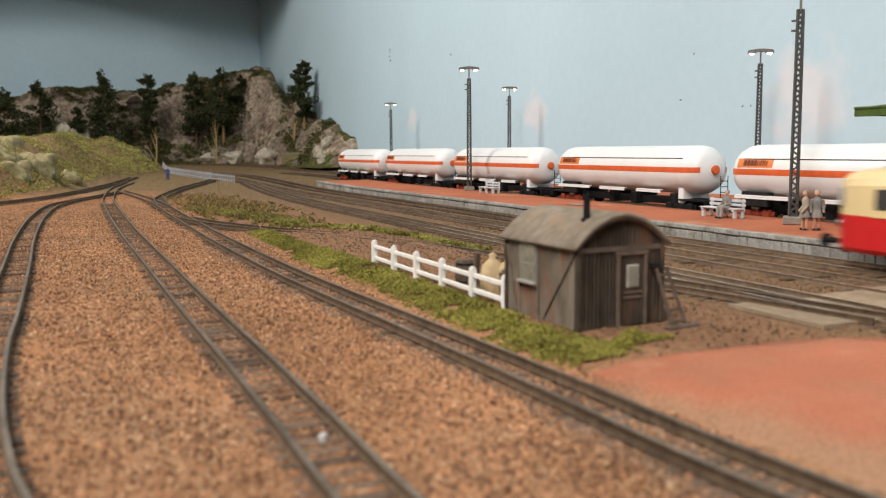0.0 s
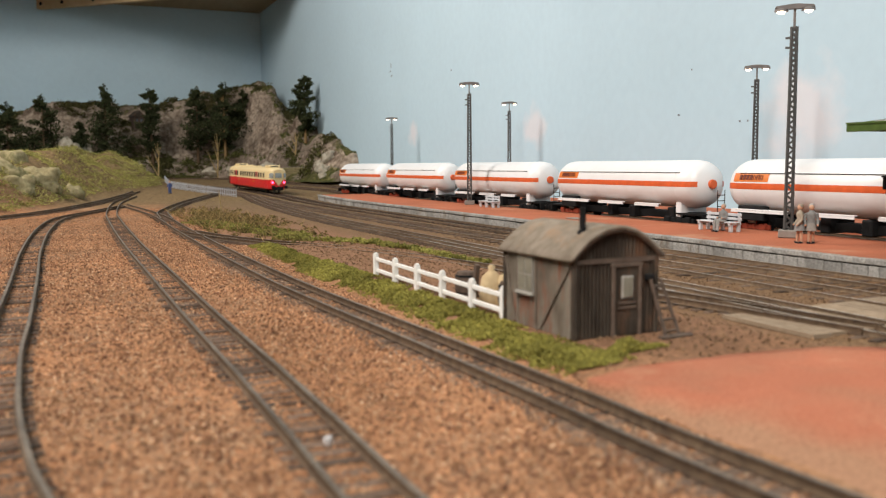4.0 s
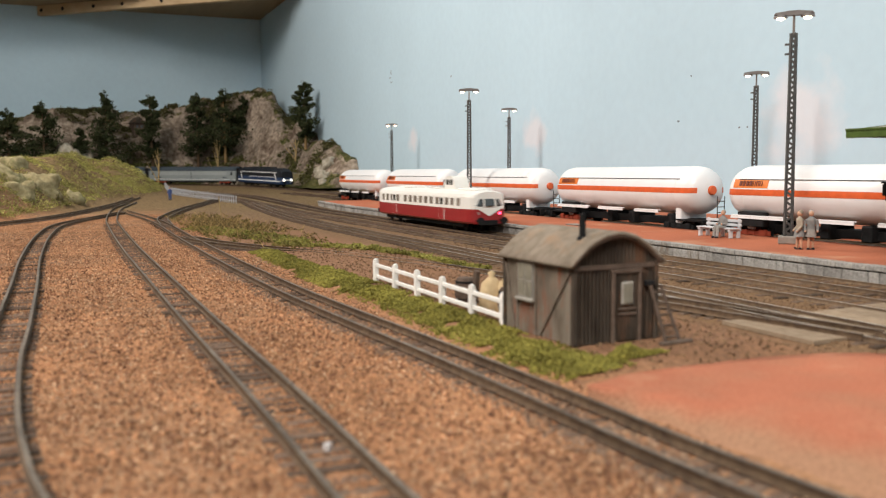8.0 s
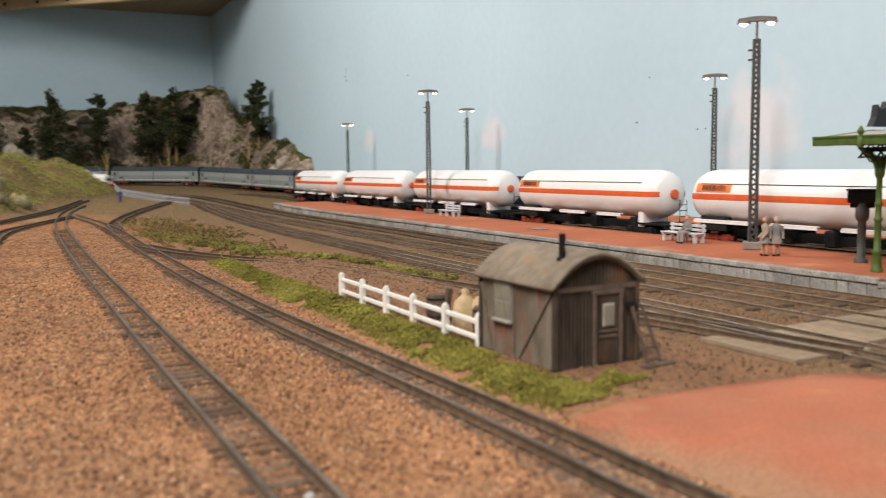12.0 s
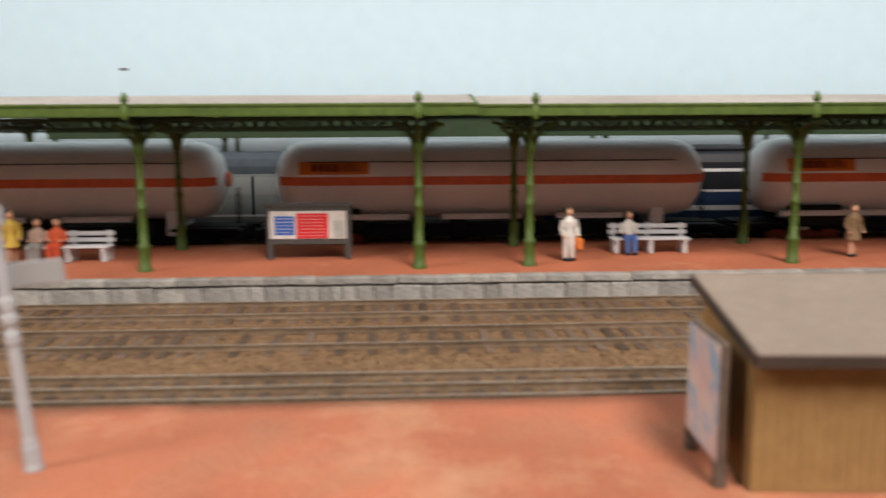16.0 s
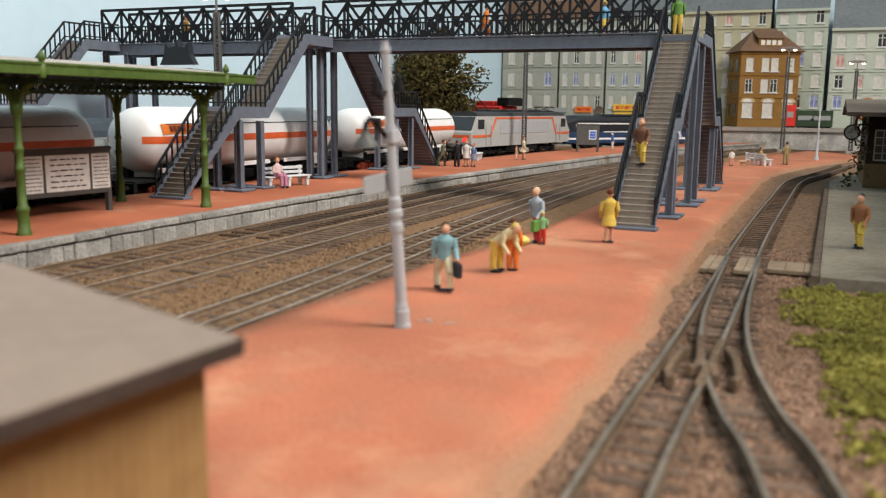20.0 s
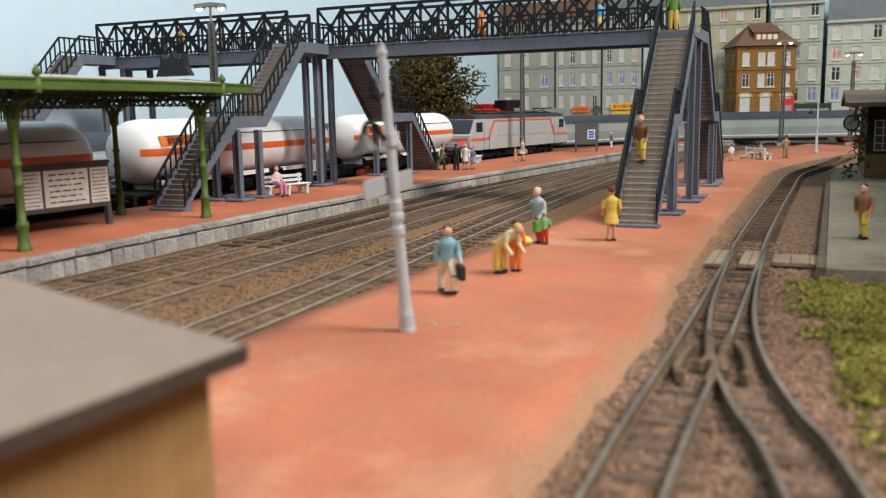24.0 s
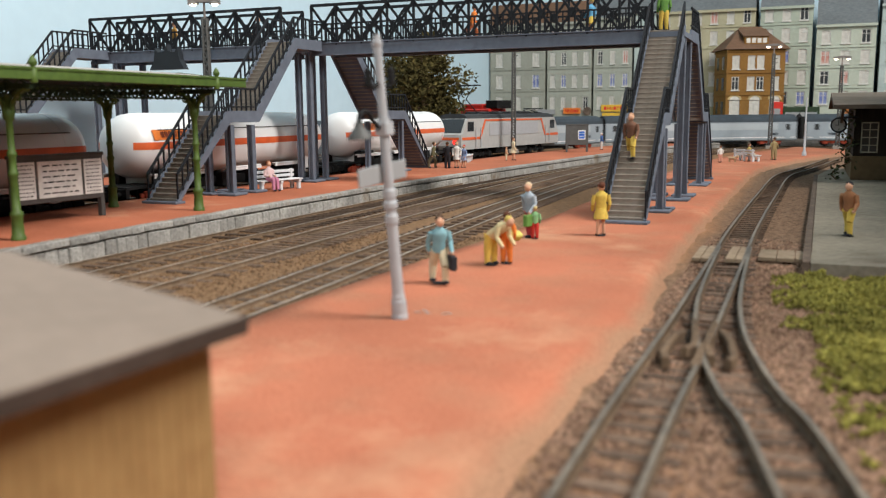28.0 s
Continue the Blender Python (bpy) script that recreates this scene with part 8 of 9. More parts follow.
PINE_BARK = mat("ochre_pine_bark", (0.34, 0.22, 0.10), (0.24, 0.15, 0.07), 200, 0.9, 0.4)
for k, (x, y, top, wide, low) in enumerate([(10.2, 231, 24.0, 5.0, 8.5), (-3.8, 230, 21.3, 4.8, 5.0), (-11.5, 229, 19.2, 5.0, 4.5), (21, 232, 23.8, 3.9, 5.0), (32.2, 233, 24.3, 4.6, 6.0), (38.8, 231, 25.5, 5.6, 6.0), (44.0, 235, 24.5, 3.0, 10), (52.0, 200.5, 25.2, 3.5, 9.0), (-20, 231, 19, 3.2, 4.0), (4.5, 232, 15.5, 2.4, 4.0)]):
    base = min(low, hill_height(x, y) - 0.3) if y > 222 else hill_height(x, y) - 0.3
    tree(x, y, base, top - base, wide, "dark green scale-model pine on the rocky hill", 40 + k, "pine", None, PINE_BARK if k in (5, 7) else None, 3800, 0.36)

# undergrowth on the slope and along the line
rnd = random.Random(8)
s = Shape()
for _ in range(3600):
    x, y = rnd.uniform(-24, 54), rnd.uniform(228, 246)
    if x > 44:
        y = rnd.uniform(178, 240)
        x = rnd.uniform(47.5, 54.5)
    z = hill_height(x, y)
    if noise.noise((x * 0.12, y * 0.12, 6)) > (0.10 if x < 44 else 0.16) and z < 26:
        foliage(s, (x, y, z + 0.3), rnd.uniform(0.6, 1.5), 26, 0.26, rnd, 0.6)
single("undergrowth", s, mat("dark_scrub", (0.12, 0.11, 0.045), (0.058, 0.056, 0.022), 300, 0.95, 0.3, rand=0.45, island=True), "dark green and brown scrub on the rocky slope", "undergrowth", None, "", "stuff")

s = Shape()
for _ in range(3600):
    x, y = rnd.uniform(0, 54.5), rnd.uniform(180, 236)
    z = hill_height(x, y)
    if 1.7 < z < 9.5 and (y > 227 or x > 48) and noise.noise((x * 0.2, y * 0.2, 16)) > (-0.42 if x < 44 else 0.0):
        foliage(s, (x, y, z + 0.25), rnd.uniform(0.6, 1.5), 26, 0.24, rnd, 0.5)
single("bank_scrub", s, mat("bank_scrub", (0.125, 0.125, 0.04), (0.055, 0.06, 0.02), 300, 0.95, 0.3, rand=0.45, island=True), "dense green scrub on the bank below the rocks", "undergrowth", None, "", "stuff")

# dry scatter and turf on the mound
TURF = mat("mound_turf", (0.42, 0.38, 0.12), (0.20, 0.19, 0.058), 500, 0.95, 0.4, rand=0.4, island=True, big=0.35, bigscale=14)
s = Shape()
for _ in range(15000):
    x, y = rnd.uniform(-26, 17), rnd.uniform(92, 182)
    z = ground_height(x, y)
    if z - rise(y) > 0.5 and noise.noise((x * 0.13, y * 0.09, 12)) > -0.24:
        lump = max(0.0, noise.noise((x * 0.5, y * 0.4, 31)))
        foliage(s, (x, y, z + 0.06 + 0.5 * lump), 0.7 + 0.4 * lump, 11, 0.115, rnd, 0.4)
single("turf", s, TURF, "olive and straw coloured turf on the mound", "grass", None, "", "stuff")

PALE_ROCK = mat("pale_rock", (0.37, 0.31, 0.175), (0.20, 0.165, 0.085), 150, 0.95, 0.9, big=0.25, bigscale=20, stain=(0.12, 0.12, 0.05), stain_scale=45, stain_at=0.6)

PALE_STONE = mat("pale_boulder", (0.52, 0.47, 0.38), (0.34, 0.30, 0.23), 150, 0.95, 0.8, big=0.2, bigscale=20)


def rock(x, y, z, r, seed, material, label, flat=0.7):
    s = Shape().blob((0, 0, 0), r, 0, 26, 0.45, flat, True, seed)
    s.v = [tuple(Vector(v) * (1 + 0.22 * noise.noise(Vector(v) * (2.2 / r) + Vector((seed, 3, 1))))) for v in s.v]
    return single("rock", s, material, label, "rock", P(x, y, z, seed * 37))


for k, (x, y, r) in enumerate([(-7.4, 117, 3.2), (-5.2, 112, 2.2), (-2.8, 119, 2.4), (-9.8, 121, 2.8), (-6.2, 125, 2.4), (-12.5, 112, 2.6), (0.8, 124, 1.7)]):
    rock(x, y, ground_height(x, y) - 0.25 * r, r, k + 1, PALE_ROCK, "pale weathered rock breaking through the turf", 0.8)
for k, (x, y, r) in enumerate([(3.5, 190, 2.0), (7, 192, 2.6), (9.5, 194, 1.9), (5, 194, 2.2)]):
    rock(x - 4, y + 38, hill_height(x - 4, y + 38) + 1.6, r, k + 11, PALE_STONE, "pale limestone outcrop at the foot of the hill", 2.3)

# small dark house on the ridge
hx, hy = 18.2, 241
hz = hill_height(hx, hy) - 0.3
hut_far = thing("hill_house", "small dark timber house high on the rocky hill", "house", P(hx, hy, hz, 20))
part("wall", Shape().box(-1.5, -1.3, -2, 1.5, 1.3, 1.9), TIMBER_OLD, hut_far)
part("roof", Shape().extrude([(-1.9, 1.75), (1.9, 1.75), (0, 3.4)], -1.7, 1.7, "y"), IRON_DARK, hut_far)
for x in (-0.6, 0.6):
    part("window", Shape().box(x - 0.3, -1.34, 0.6, x + 0.3, -1.29, 1.3), mat("dull_pane", (0.10, 0.11, 0.12), None, 200, 0.3, 0.0), hut_far)

# grey picket fence in front of the main curve
picket_fence = thing("picket_fence", "light grey picket fence beside the main line", "fence")
PICKET = Shape().prism([(-0.11, -0.03), (0.11, -0.03), (0.11, 0.03), (-0.11, 0.03)], 0, 1.1).add([(-0.11, -0.03, 1.1), (0.11, -0.03, 1.1), (0.11, 0.03, 1.1), (-0.11, 0.03, 1.1), (0, 0, 1.28)], [(0, 1, 4), (1, 2, 4), (2, 3, 4), (3, 0, 4)]).mesh("picket", SIGN_GREY)
ends = curve_points([(22.4, 126), (20.2, 138), (18.6, 152), (18.0, 166), (18.2, 180)], 0.62)
for a, b in zip(ends, ends[1:]):
    part("picket", PICKET, None, picket_fence, m=P(a.x, a.y, max(ground_height(a.x, a.y), rise(a.y)), math.degrees(math.atan2(b.y - a.y, b.x - a.x)) + rnd.uniform(-3, 3), 0, rnd.uniform(-2, 2)))
for h in (0.35, 0.95):
    s = Shape()
    s.sweep([(p.x + 0.05, p.y, max(ground_height(p.x, p.y), rise(p.y)) + h) for p in ends], [(-0.03, -0.06), (0.03, -0.06), (0.03, 0.06), (-0.03, 0.06)])
    part("fence_rail", s, SIGN_GREY, picket_fence)

# dry brush and low scrub between the tracks
s, low = Shape(), Shape()
for _ in range(620):
    x, y = rnd.gauss(12.6, 1.7), rnd.gauss(78, 9)
    if 9.6 < x < 18:
        a = Vector((x, y, ground_height(x, y)))
        s.tube(a, a + Vector((rnd.uniform(-0.9, 0.9), rnd.uniform(-0.9, 0.9), rnd.uniform(0.1, 0.9))), 0.035, 0.012, 4, 0, False, False)
for _ in range(900):
    x, y = rnd.gauss(12.8, 1.9), rnd.gauss(78, 10)
    if 9.8 < x < 18 and noise.noise((x * 0.5, y * 0.25, 40)) > -0.2:
        foliage(low, (x, y, ground_height(x, y) + 0.1), rnd.uniform(0.25, 0.6), 16, 0.10, rnd, 0.5)
single("dry_brush", s, mat("straw", (0.34, 0.235, 0.095), (0.17, 0.11, 0.05), 300, 0.95, 0.2, rand=0.4, island=True), "straw-coloured dead brush between the tracks", "brush", None, "", "stuff")
single("low_scrub", low, mat("low_scrub", (0.20, 0.155, 0.055), (0.095, 0.08, 0.03), 300, 0.95, 0.3, rand=0.5, island=True), "brown and olive low scrub between the tracks", "brush", None, "", "stuff")
stick = Shape()
stick.tube((0, 0, -0.1), (-0.25, 0.1, 2.4), 0.07, 0.05, 6, 0, True)
single("stake", stick, mat("bare_wood", (0.42, 0.31, 0.15), (0.30, 0.21, 0.10), 300, 0.9, 0.3), "thin bare wooden stake among the dead brush", "stake", P(14.2, 88, ground_height(14.2, 88)))

# bare saplings in front of the pines
SAPLING = mat("sapling_bark", (0.46, 0.34, 0.16), (0.32, 0.22, 0.10), 250, 0.9, 0.3)
for x, y, tall in ((20.6, 217, 9.0), (34.4, 217.5, 11.0), (49.6, 201, 5.5)):
    t = thing("sapling", "leafless pale yellow sapling on the scrub bank", "tree", P(x, y, max(rise(y), hill_height(x, y)) - 0.3))
    s = Shape()
    s.tube((0, 0, 0), (0.3, 0, tall * 0.55), 0.2, 0.15, 7, 0, True)
    s.tube((0.3, 0, tall * 0.55), (0.1, 0.1, tall), 0.15, 0.05, 7, 0, True)
    part("trunk", s, SAPLING, t)
    for h, dx, dz in ((0.1, -2.4, 0.55), (0.45, -1.0, 0.4), (0.55, 0.9, 0.35), (0.7, -0.5, 0.25)):
        s = Shape()
        s.tube((0.1, 0, tall * h), (dx, rnd.uniform(-0.4, 0.4), tall * (h + dz)), 0.13, 0.04, 6, 0, True)
        part("branch", s, SAPLING, t)

# stone retaining wall at the foot of the flank
retaining = thing("retaining_wall", "pale stone retaining wall at the foot of the hill", "wall")
part("core", Shape().box(-0.4, -15, -0.4, 0.4, 15, 3.6), MORTAR, retaining, m=P(49.5, 188, 0.9, 8))
wall_stone = Shape().box(-0.12, -0.42, -0.24, 0.12, 0.42, 0.24, 0, 0.06).mesh("stone", PALE_ROCK)
for r in range(7):
    for k in range(34):
        part("stone", wall_stone, None, retaining, m=P(49.5, 188, 0.9, 8) @ P(-0.46, -14.8 + k * 0.88 + (r % 2) * 0.44, 0.1 + r * 0.52, rnd.uniform(-3, 3)))

for k, (x, y, r) in enumerate([(48.6, 174.0, 0.9), (49.4, 176.5, 1.3), (50.0, 180, 1.5), (51.2, 178, 1.6)]):
    rock(x, y, hill_height(x, y) - 0.1 * r, r, k + 41, PALE_STONE, "pale limestone outcrop on the flank beside the siding", 0.9)
for k, (x, y, r) in enumerate([(38.6, 216.0, 2.3), (45.2, 208.5, 2.8), (33.0, 219.5, 1.6)]):
    rock(x, y, max(2.6, hill_height(x, y)) + 0.7, r, k + 21, PALE_STONE, "pale boulder on the green bank", 0.7)


# ---- town at the southern end ----
TOWN_Y, STREET_Z = -137.0, 3.0
TOWN_EDGE = [(55.4, -121), (36, -124.5), (24, -128), (8, -131.2), (-16, -133), (-60, -133)]
street = Shape().prism([*TOWN_EDGE, (-60, BACK_Y), (55.4, BACK_Y)], STREET_Z - 0.5, STREET_Z)
street.prism([*[(x, y - 0.4) for x, y in TOWN_EDGE], (-60, BACK_Y), (55.4, BACK_Y)], -0.3, STREET_Z - 0.5, 1)
tagged(part("pavement_street", street, [CONCRETE, STONE]), "grey street on a stone retaining wall behind the line", "street", kind="structure")

PANE_MATS = [mat("pane_dark", (0.05, 0.055, 0.06), None, 200, 0.15, 0.0), mat("pane_white_curtain", (0.62, 0.60, 0.55), None, 200, 0.4, 0.0), mat("pane_red_curtain", (0.42, 0.09, 0.06), (0.6, 0.45, 0.4), 90, 0.4, 0.0), mat("pane_blue_curtain", (0.06, 0.09, 0.36), (0.3, 0.34, 0.5), 90, 0.4, 0.0), mat("pane_orange_curtain", (0.62, 0.28, 0.07), (0.6, 0.5, 0.35), 90, 0.4, 0.0)]
FRAME_WHITE = mat("window_frame_white", (0.66, 0.65, 0.61), None, 200, 0.6, 0.05)


def facade(s, width, z0, z1, holes, depth=0.3, mat=0):
    """A wall face at y = 0 facing +y, with openings (x0, x1, za, zb) and their reveals."""
    xs = sorted({-width / 2, width / 2, *[h[0] for h in holes], *[h[1] for h in holes]})
    zs = sorted({z0, z1, *[h[2] for h in holes], *[h[3] for h in holes]})
    for a, b in zip(xs, xs[1:]):
        for c, d in zip(zs, zs[1:]):
            if any(h[0] <= a and b <= h[1] and h[2] <= c and d <= h[3] for h in holes):
                continue
            s.add([(a, 0, c), (b, 0, c), (b, 0, d), (a, 0, d)], [(3, 2, 1, 0)], mat)
    for a, b, c, d in holes:
        s.add([(a, 0, c), (b, 0, c), (b, 0, d), (a, 0, d), (a, -depth, c), (b, -depth, c), (b, -depth, d), (a, -depth, d)], [(0, 1, 5, 4), (1, 2, 6, 5), (2, 3, 7, 6), (3, 0, 4, 7)], mat)


WINDOW_FRAMES, WINDOW_PANES, WINDOW_BARS = {}, {}, {}


def town_window(parent, x, z, w, h, rnd, y=-0.2, pane=None):
    key = (round(w, 2), round(h, 2))
    if key not in WINDOW_FRAMES:
        t = 0.1
        o, i = [(-w / 2, 0), (w / 2, 0), (w / 2, h), (-w / 2, h)], [(-w / 2 + t, t), (w / 2 - t, t), (w / 2 - t, h - t), (-w / 2 + t, h - t)]
        s = Shape().add([(c[0], d, c[1]) for d in (0, 0.12) for c in o + i], [f for k in range(4) for j in [(k + 1) % 4] for f in ((k, k + 4, j + 4, j), (k + 8, j + 8, j + 12, k + 12), (k, j, j + 8, k + 8), (k + 4, k + 12, j + 12, j + 4))])
        WINDOW_FRAMES[key] = s.mesh("window", FRAME_WHITE)
        WINDOW_BARS[key] = [("mullion", Shape().box(-0.05, 0.003, t, 0.05, 0.115, h - t).mesh("mullion", FRAME_WHITE)), ("transom", Shape().box(-w / 2 + t, 0.003, h * 0.66, w / 2 - t, 0.105, h * 0.66 + 0.07).mesh("transom", FRAME_WHITE)), ("sill", Shape().box(-w / 2 - 0.08, 0, -0.12, w / 2 + 0.08, 0.36, 0).mesh("sill", FRAME_WHITE))]
        for k, m in enumerate(PANE_MATS):
            WINDOW_PANES[key, k] = Shape().box(-w / 2 + t, 0.02, t, w / 2 - t, 0.06, h - t).mesh("pane", m)
    win = part("window", WINDOW_FRAMES[key], None, parent, m=P(x, y, z))
    for name, mesh in WINDOW_BARS[key]:
        part(name, mesh, None, win)
    k = pane if pane is not None else rnd.choice([0, 1, 1, 1, 1, 1, 1, 1, 2, 3])
    part("pane", WINDOW_PANES[key, k], None, win)


def apartment(x0, x1, eave, colour, label, seed, floors, columns, w=1.05, h=1.95, roof=None, y=TOWN_Y, roof_h=3.2):
    rnd = random.Random(seed)
    t = thing("apartment_building", label, "building", P((x0 + x1) / 2, y, 0))
    width = abs(x1 - x0) - 0.25
    colour = tuple(c * k for c, k in zip(colour, (0.88, 0.90, 0.84)))
    wall = mat("rendered_wall", colour, tuple(c * 0.9 for c in colour), 260, 0.9, 0.2, big=0.08, bigscale=25, stain=tuple(c * 0.78 for c in colour), stain_scale=30, stain_at=0.66)
    xs = [-width / 2 + width * (k + 0.5) / columns for k in range(columns)]
    holes = [(x - w / 2, x + w / 2, z, z + h) for x in xs for z in floors]
    s = Shape()
    facade(s, width, STREET_Z, eave, holes)
    # back and sides
    s.add([(-width / 2, 0, STREET_Z), (-width / 2, -7, STREET_Z), (-width / 2, -7, eave), (-width / 2, 0, eave), (width / 2, 0, STREET_Z), (width / 2, -7, STREET_Z), (width / 2, -7, eave), (width / 2, 0, eave)], [(3, 2, 1, 0), (4, 5, 6, 7), (1, 2, 6, 5), (3, 7, 6, 2)], 0)
    # dark sheet standing in for the unlit rooms behind the openings
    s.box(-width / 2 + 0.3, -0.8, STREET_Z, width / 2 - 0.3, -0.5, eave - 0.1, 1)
    part("wall", s, [wall, DARK_SHEET], t)
    for z in floors[1:]:
        part("cornice", Shape().box(-width / 2, 0.0, z - 0.55, width / 2, 0.12, z - 0.4), wall, t)
    part("cornice", Shape().box(-width / 2 - 0.1, 0.003, eave - 0.3, width / 2 + 0.1, 0.4, eave + 0.05), wall, t)
    rm = roof or SLATE
    part("roof", Shape().extrude([(0.35, eave + 0.05), (-7, eave + 0.05), (-6, eave + roof_h), (-1.0, eave + roof_h)], -width / 2, width / 2, "x"), rm, t)
    for x in xs:
        for z in floors:
            town_window(t, x, z, w, h, rnd)
    return t


SLATE = mat("blue_grey_slate", (0.16, 0.18, 0.19), (0.12, 0.135, 0.145), 220, 0.7, 0.3, big=0.1, stretch=(1, 1, 3))
BROWN_ROOF = mat("brown_tile_roof", (0.17, 0.10, 0.065), (0.13, 0.08, 0.052), 260, 0.8, 0.4, big=0.12, stretch=(1, 1, 4))
LOW, MID = [5.3, 8.6, 11.9, 15.2], [5.6, 8.45, 11.3, 14.15, 17.0]
apartment(55.3, 46.2, 18.2, (0.36, 0.36, 0.33), "grey rendered low-relief apartment building with white windows", 1, LOW, 3, 1.1, 2.0, BROWN_ROOF)
apartment(46.1, 39.0, 18.2, (0.38, 0.385, 0.355), "grey rendered low-relief apartment building with moulded bands", 2, LOW, 4, 0.8, 1.9, BROWN_ROOF)
apartment(38.9, 33.0, 18.6, (0.40, 0.41, 0.38), "pale grey low-relief apartment building", 3, LOW, 3, 0.8, 1.9)
apartment(32.9, 29.6, 19.2, (0.46, 0.53, 0.54), "narrow pale blue low-relief house front", 4, LOW, 1, 0.9, 1.9)
apartment(29.5, 16.0, 18.9, (0.46, 0.42, 0.31), "beige low-relief apartment building with slate roof", 5, MID, 6, 1.0, 1.85)
apartment(15.6, 8.6, 18.9, (0.43, 0.47, 0.42), "pale green low-relief apartment building with slate roof", 6, MID, 3, 1.1, 1.85)
apartment(8.3, 0.7, 16.2, (0.50, 0.53, 0.48), "pale grey-green low-relief apartment building with slate mansard", 7, [5.6, 8.3, 11.0, 13.7], 3, 1.15, 1.8, None, TOWN_Y, 4.2)
apartment(0.4, -7.8, 18.6, (0.46, 0.53, 0.55), "pale blue low-relief apartment building with tall windows", 8, MID, 3, 1.1, 1.85)
apartment(-8.1, -17.0, 17.6, (0.48, 0.46, 0.40), "cream low-relief apartment building with slate roof", 9, MID[:4], 4, 1.05, 1.85)
apartment(-17.3, -27.0, 18.6, (0.40, 0.41, 0.39), "grey low-relief apartment building with slate roof", 10, MID, 4, 1.05, 1.85)

# ochre corner house with a hipped roof
OCHRE = mat("ochre_brick_render", (0.24, 0.13, 0.04), (0.20, 0.105, 0.03), 400, 0.85, 0.3, big=0.1, stain=(0.27, 0.15, 0.05), stain_scale=40, stain_at=0.64)
OW, OD, OE = 7.8, 5.6, 13.0
house = thing("corner_house", "ochre three-storey house with brown hipped roof and dormer", "house", P(15.5, -131.9, 0, 22))
rnd = random.Random(5)
front = [(x, z) for z in (7.6, 10.4) for x in (-2.7, -0.62, 0.62, 2.7)]
s = Shape()
facade(s, OW, STREET_Z, OE, [(x - 0.5, x + 0.5, z, z + 1.8) for x, z in front] + [(x - 0.7, x + 0.7, 4.3, 6.3) for x in (-2.7, 0, 2.7)])
s.add([(-OW / 2, 0, STREET_Z), (-OW / 2, -OD, STREET_Z), (-OW / 2, -OD, OE), (-OW / 2, 0, OE), (OW / 2, 0, STREET_Z), (OW / 2, -OD, STREET_Z), (OW / 2, -OD, OE), (OW / 2, 0, OE)], [(3, 2, 1, 0), (4, 5, 6, 7), (1, 2, 6, 5), (3, 7, 6, 2)])
# dark sheet in place of the house's unlit inside
s.box(-OW / 2 + 0.3, -0.8, STREET_Z, OW / 2 - 0.3, -0.5, OE - 0.1, 1)
part("wall", s, [OCHRE, DARK_SHEET], house)
for z in (6.9, 9.85, OE - 0.35):
    part("cornice", Shape().box(-OW / 2 - 0.12, -OD, z, OW / 2 + 0.12, 0.14, z + 0.2), OCHRE, house)
for x, z in front:
    town_window(house, x, z, 1.0, 1.8, rnd, pane=rnd.choice([0, 0, 1]))
for x in (-2.7, 0, 2.7):
    town_window(house, x, 4.3, 1.4, 2.0, rnd, pane=1)
    arch = [(0.95 * math.cos(a), 0.95 * math.sin(a)) for a in [math.pi * k / 10 for k in range(11)]]
    s = Shape().extrude([*[(x + p, 6.3 + q * 0.8) for p, q in arch], *[(x + p * 0.72, 6.3 + q * 0.56) for p, q in reversed(arch)]], 0.004, 0.1, "y")
    part("arch", s, mat("pale_arch_stone", (0.52, 0.40, 0.20), None, 300, 0.9, 0.2) if x < -2 else bpy.data.materials["pale_arch_stone"], house)
    part("fanlight", Shape().extrude([(x + p * 0.72, 6.3 + q * 0.56) for p, q in arch], -0.05, 0.03, "y"), PANE_MATS[1], house)
for y in (-1.6, -4.0):
    for z in (4.4, 7.6, 10.4):
        part("side_window", Shape().box(OW / 2, y - 0.45, z, OW / 2 + 0.05, y + 0.45, z + 1.7), PANE_MATS[0], house)
e, r = OE, OE + 3.2
s = Shape().add([(-OW / 2 - 0.5, 0.5, e), (OW / 2 + 0.5, 0.5, e), (OW / 2 + 0.5, -OD - 0.5, e), (-OW / 2 - 0.5, -OD - 0.5, e), (-1.4, -OD / 2, r), (1.4, -OD / 2, r)], [(1, 0, 4, 5), (2, 1, 5), (3, 2, 5, 4), (0, 3, 4), (0, 1, 2, 3)])
part("roof", s, BROWN_ROOF, house)
dorm = part("dormer", Shape().box(-1.6, -1.9, e + 0.7, 1.6, -0.2, e + 1.7).extrude([(-0.0, e + 1.7), (0.0, e + 1.85), (-2.4, e + 2.9), (-2.4, e + 2.5)], -1.9, 1.9, "x", 1), [OCHRE, BROWN_ROOF], house)
for x in (-1.1, -0.37, 0.37, 1.1):
    part("dormer_window", Shape().box(x - 0.26, -0.22, e + 0.85, x + 0.26, -0.16, e + 1.5), FRAME_WHITE, dorm)

# shop signs, lorries and shelters along the street
YELLOW = mat("yellow_sign", (0.80, 0.50, 0.06), None, 200, 0.5, 0.0)


def shop_sign(x, z, w, h, base, label, y=TOWN_Y + 0.25):
    t = thing("shop_sign", label, "sign", P(x, y, z))
    part("board", Shape().box(-w / 2, -0.25, 0, w / 2, 0.1, h, 0, 0.03), base, t)
    part("lettering_bars", letter_bars(w * 0.8, h * 0.45, 7, int(x)), RED_PAINT, t, "unreadable sign writing as plain bars", P(0, 0.12, h / 2, 180))


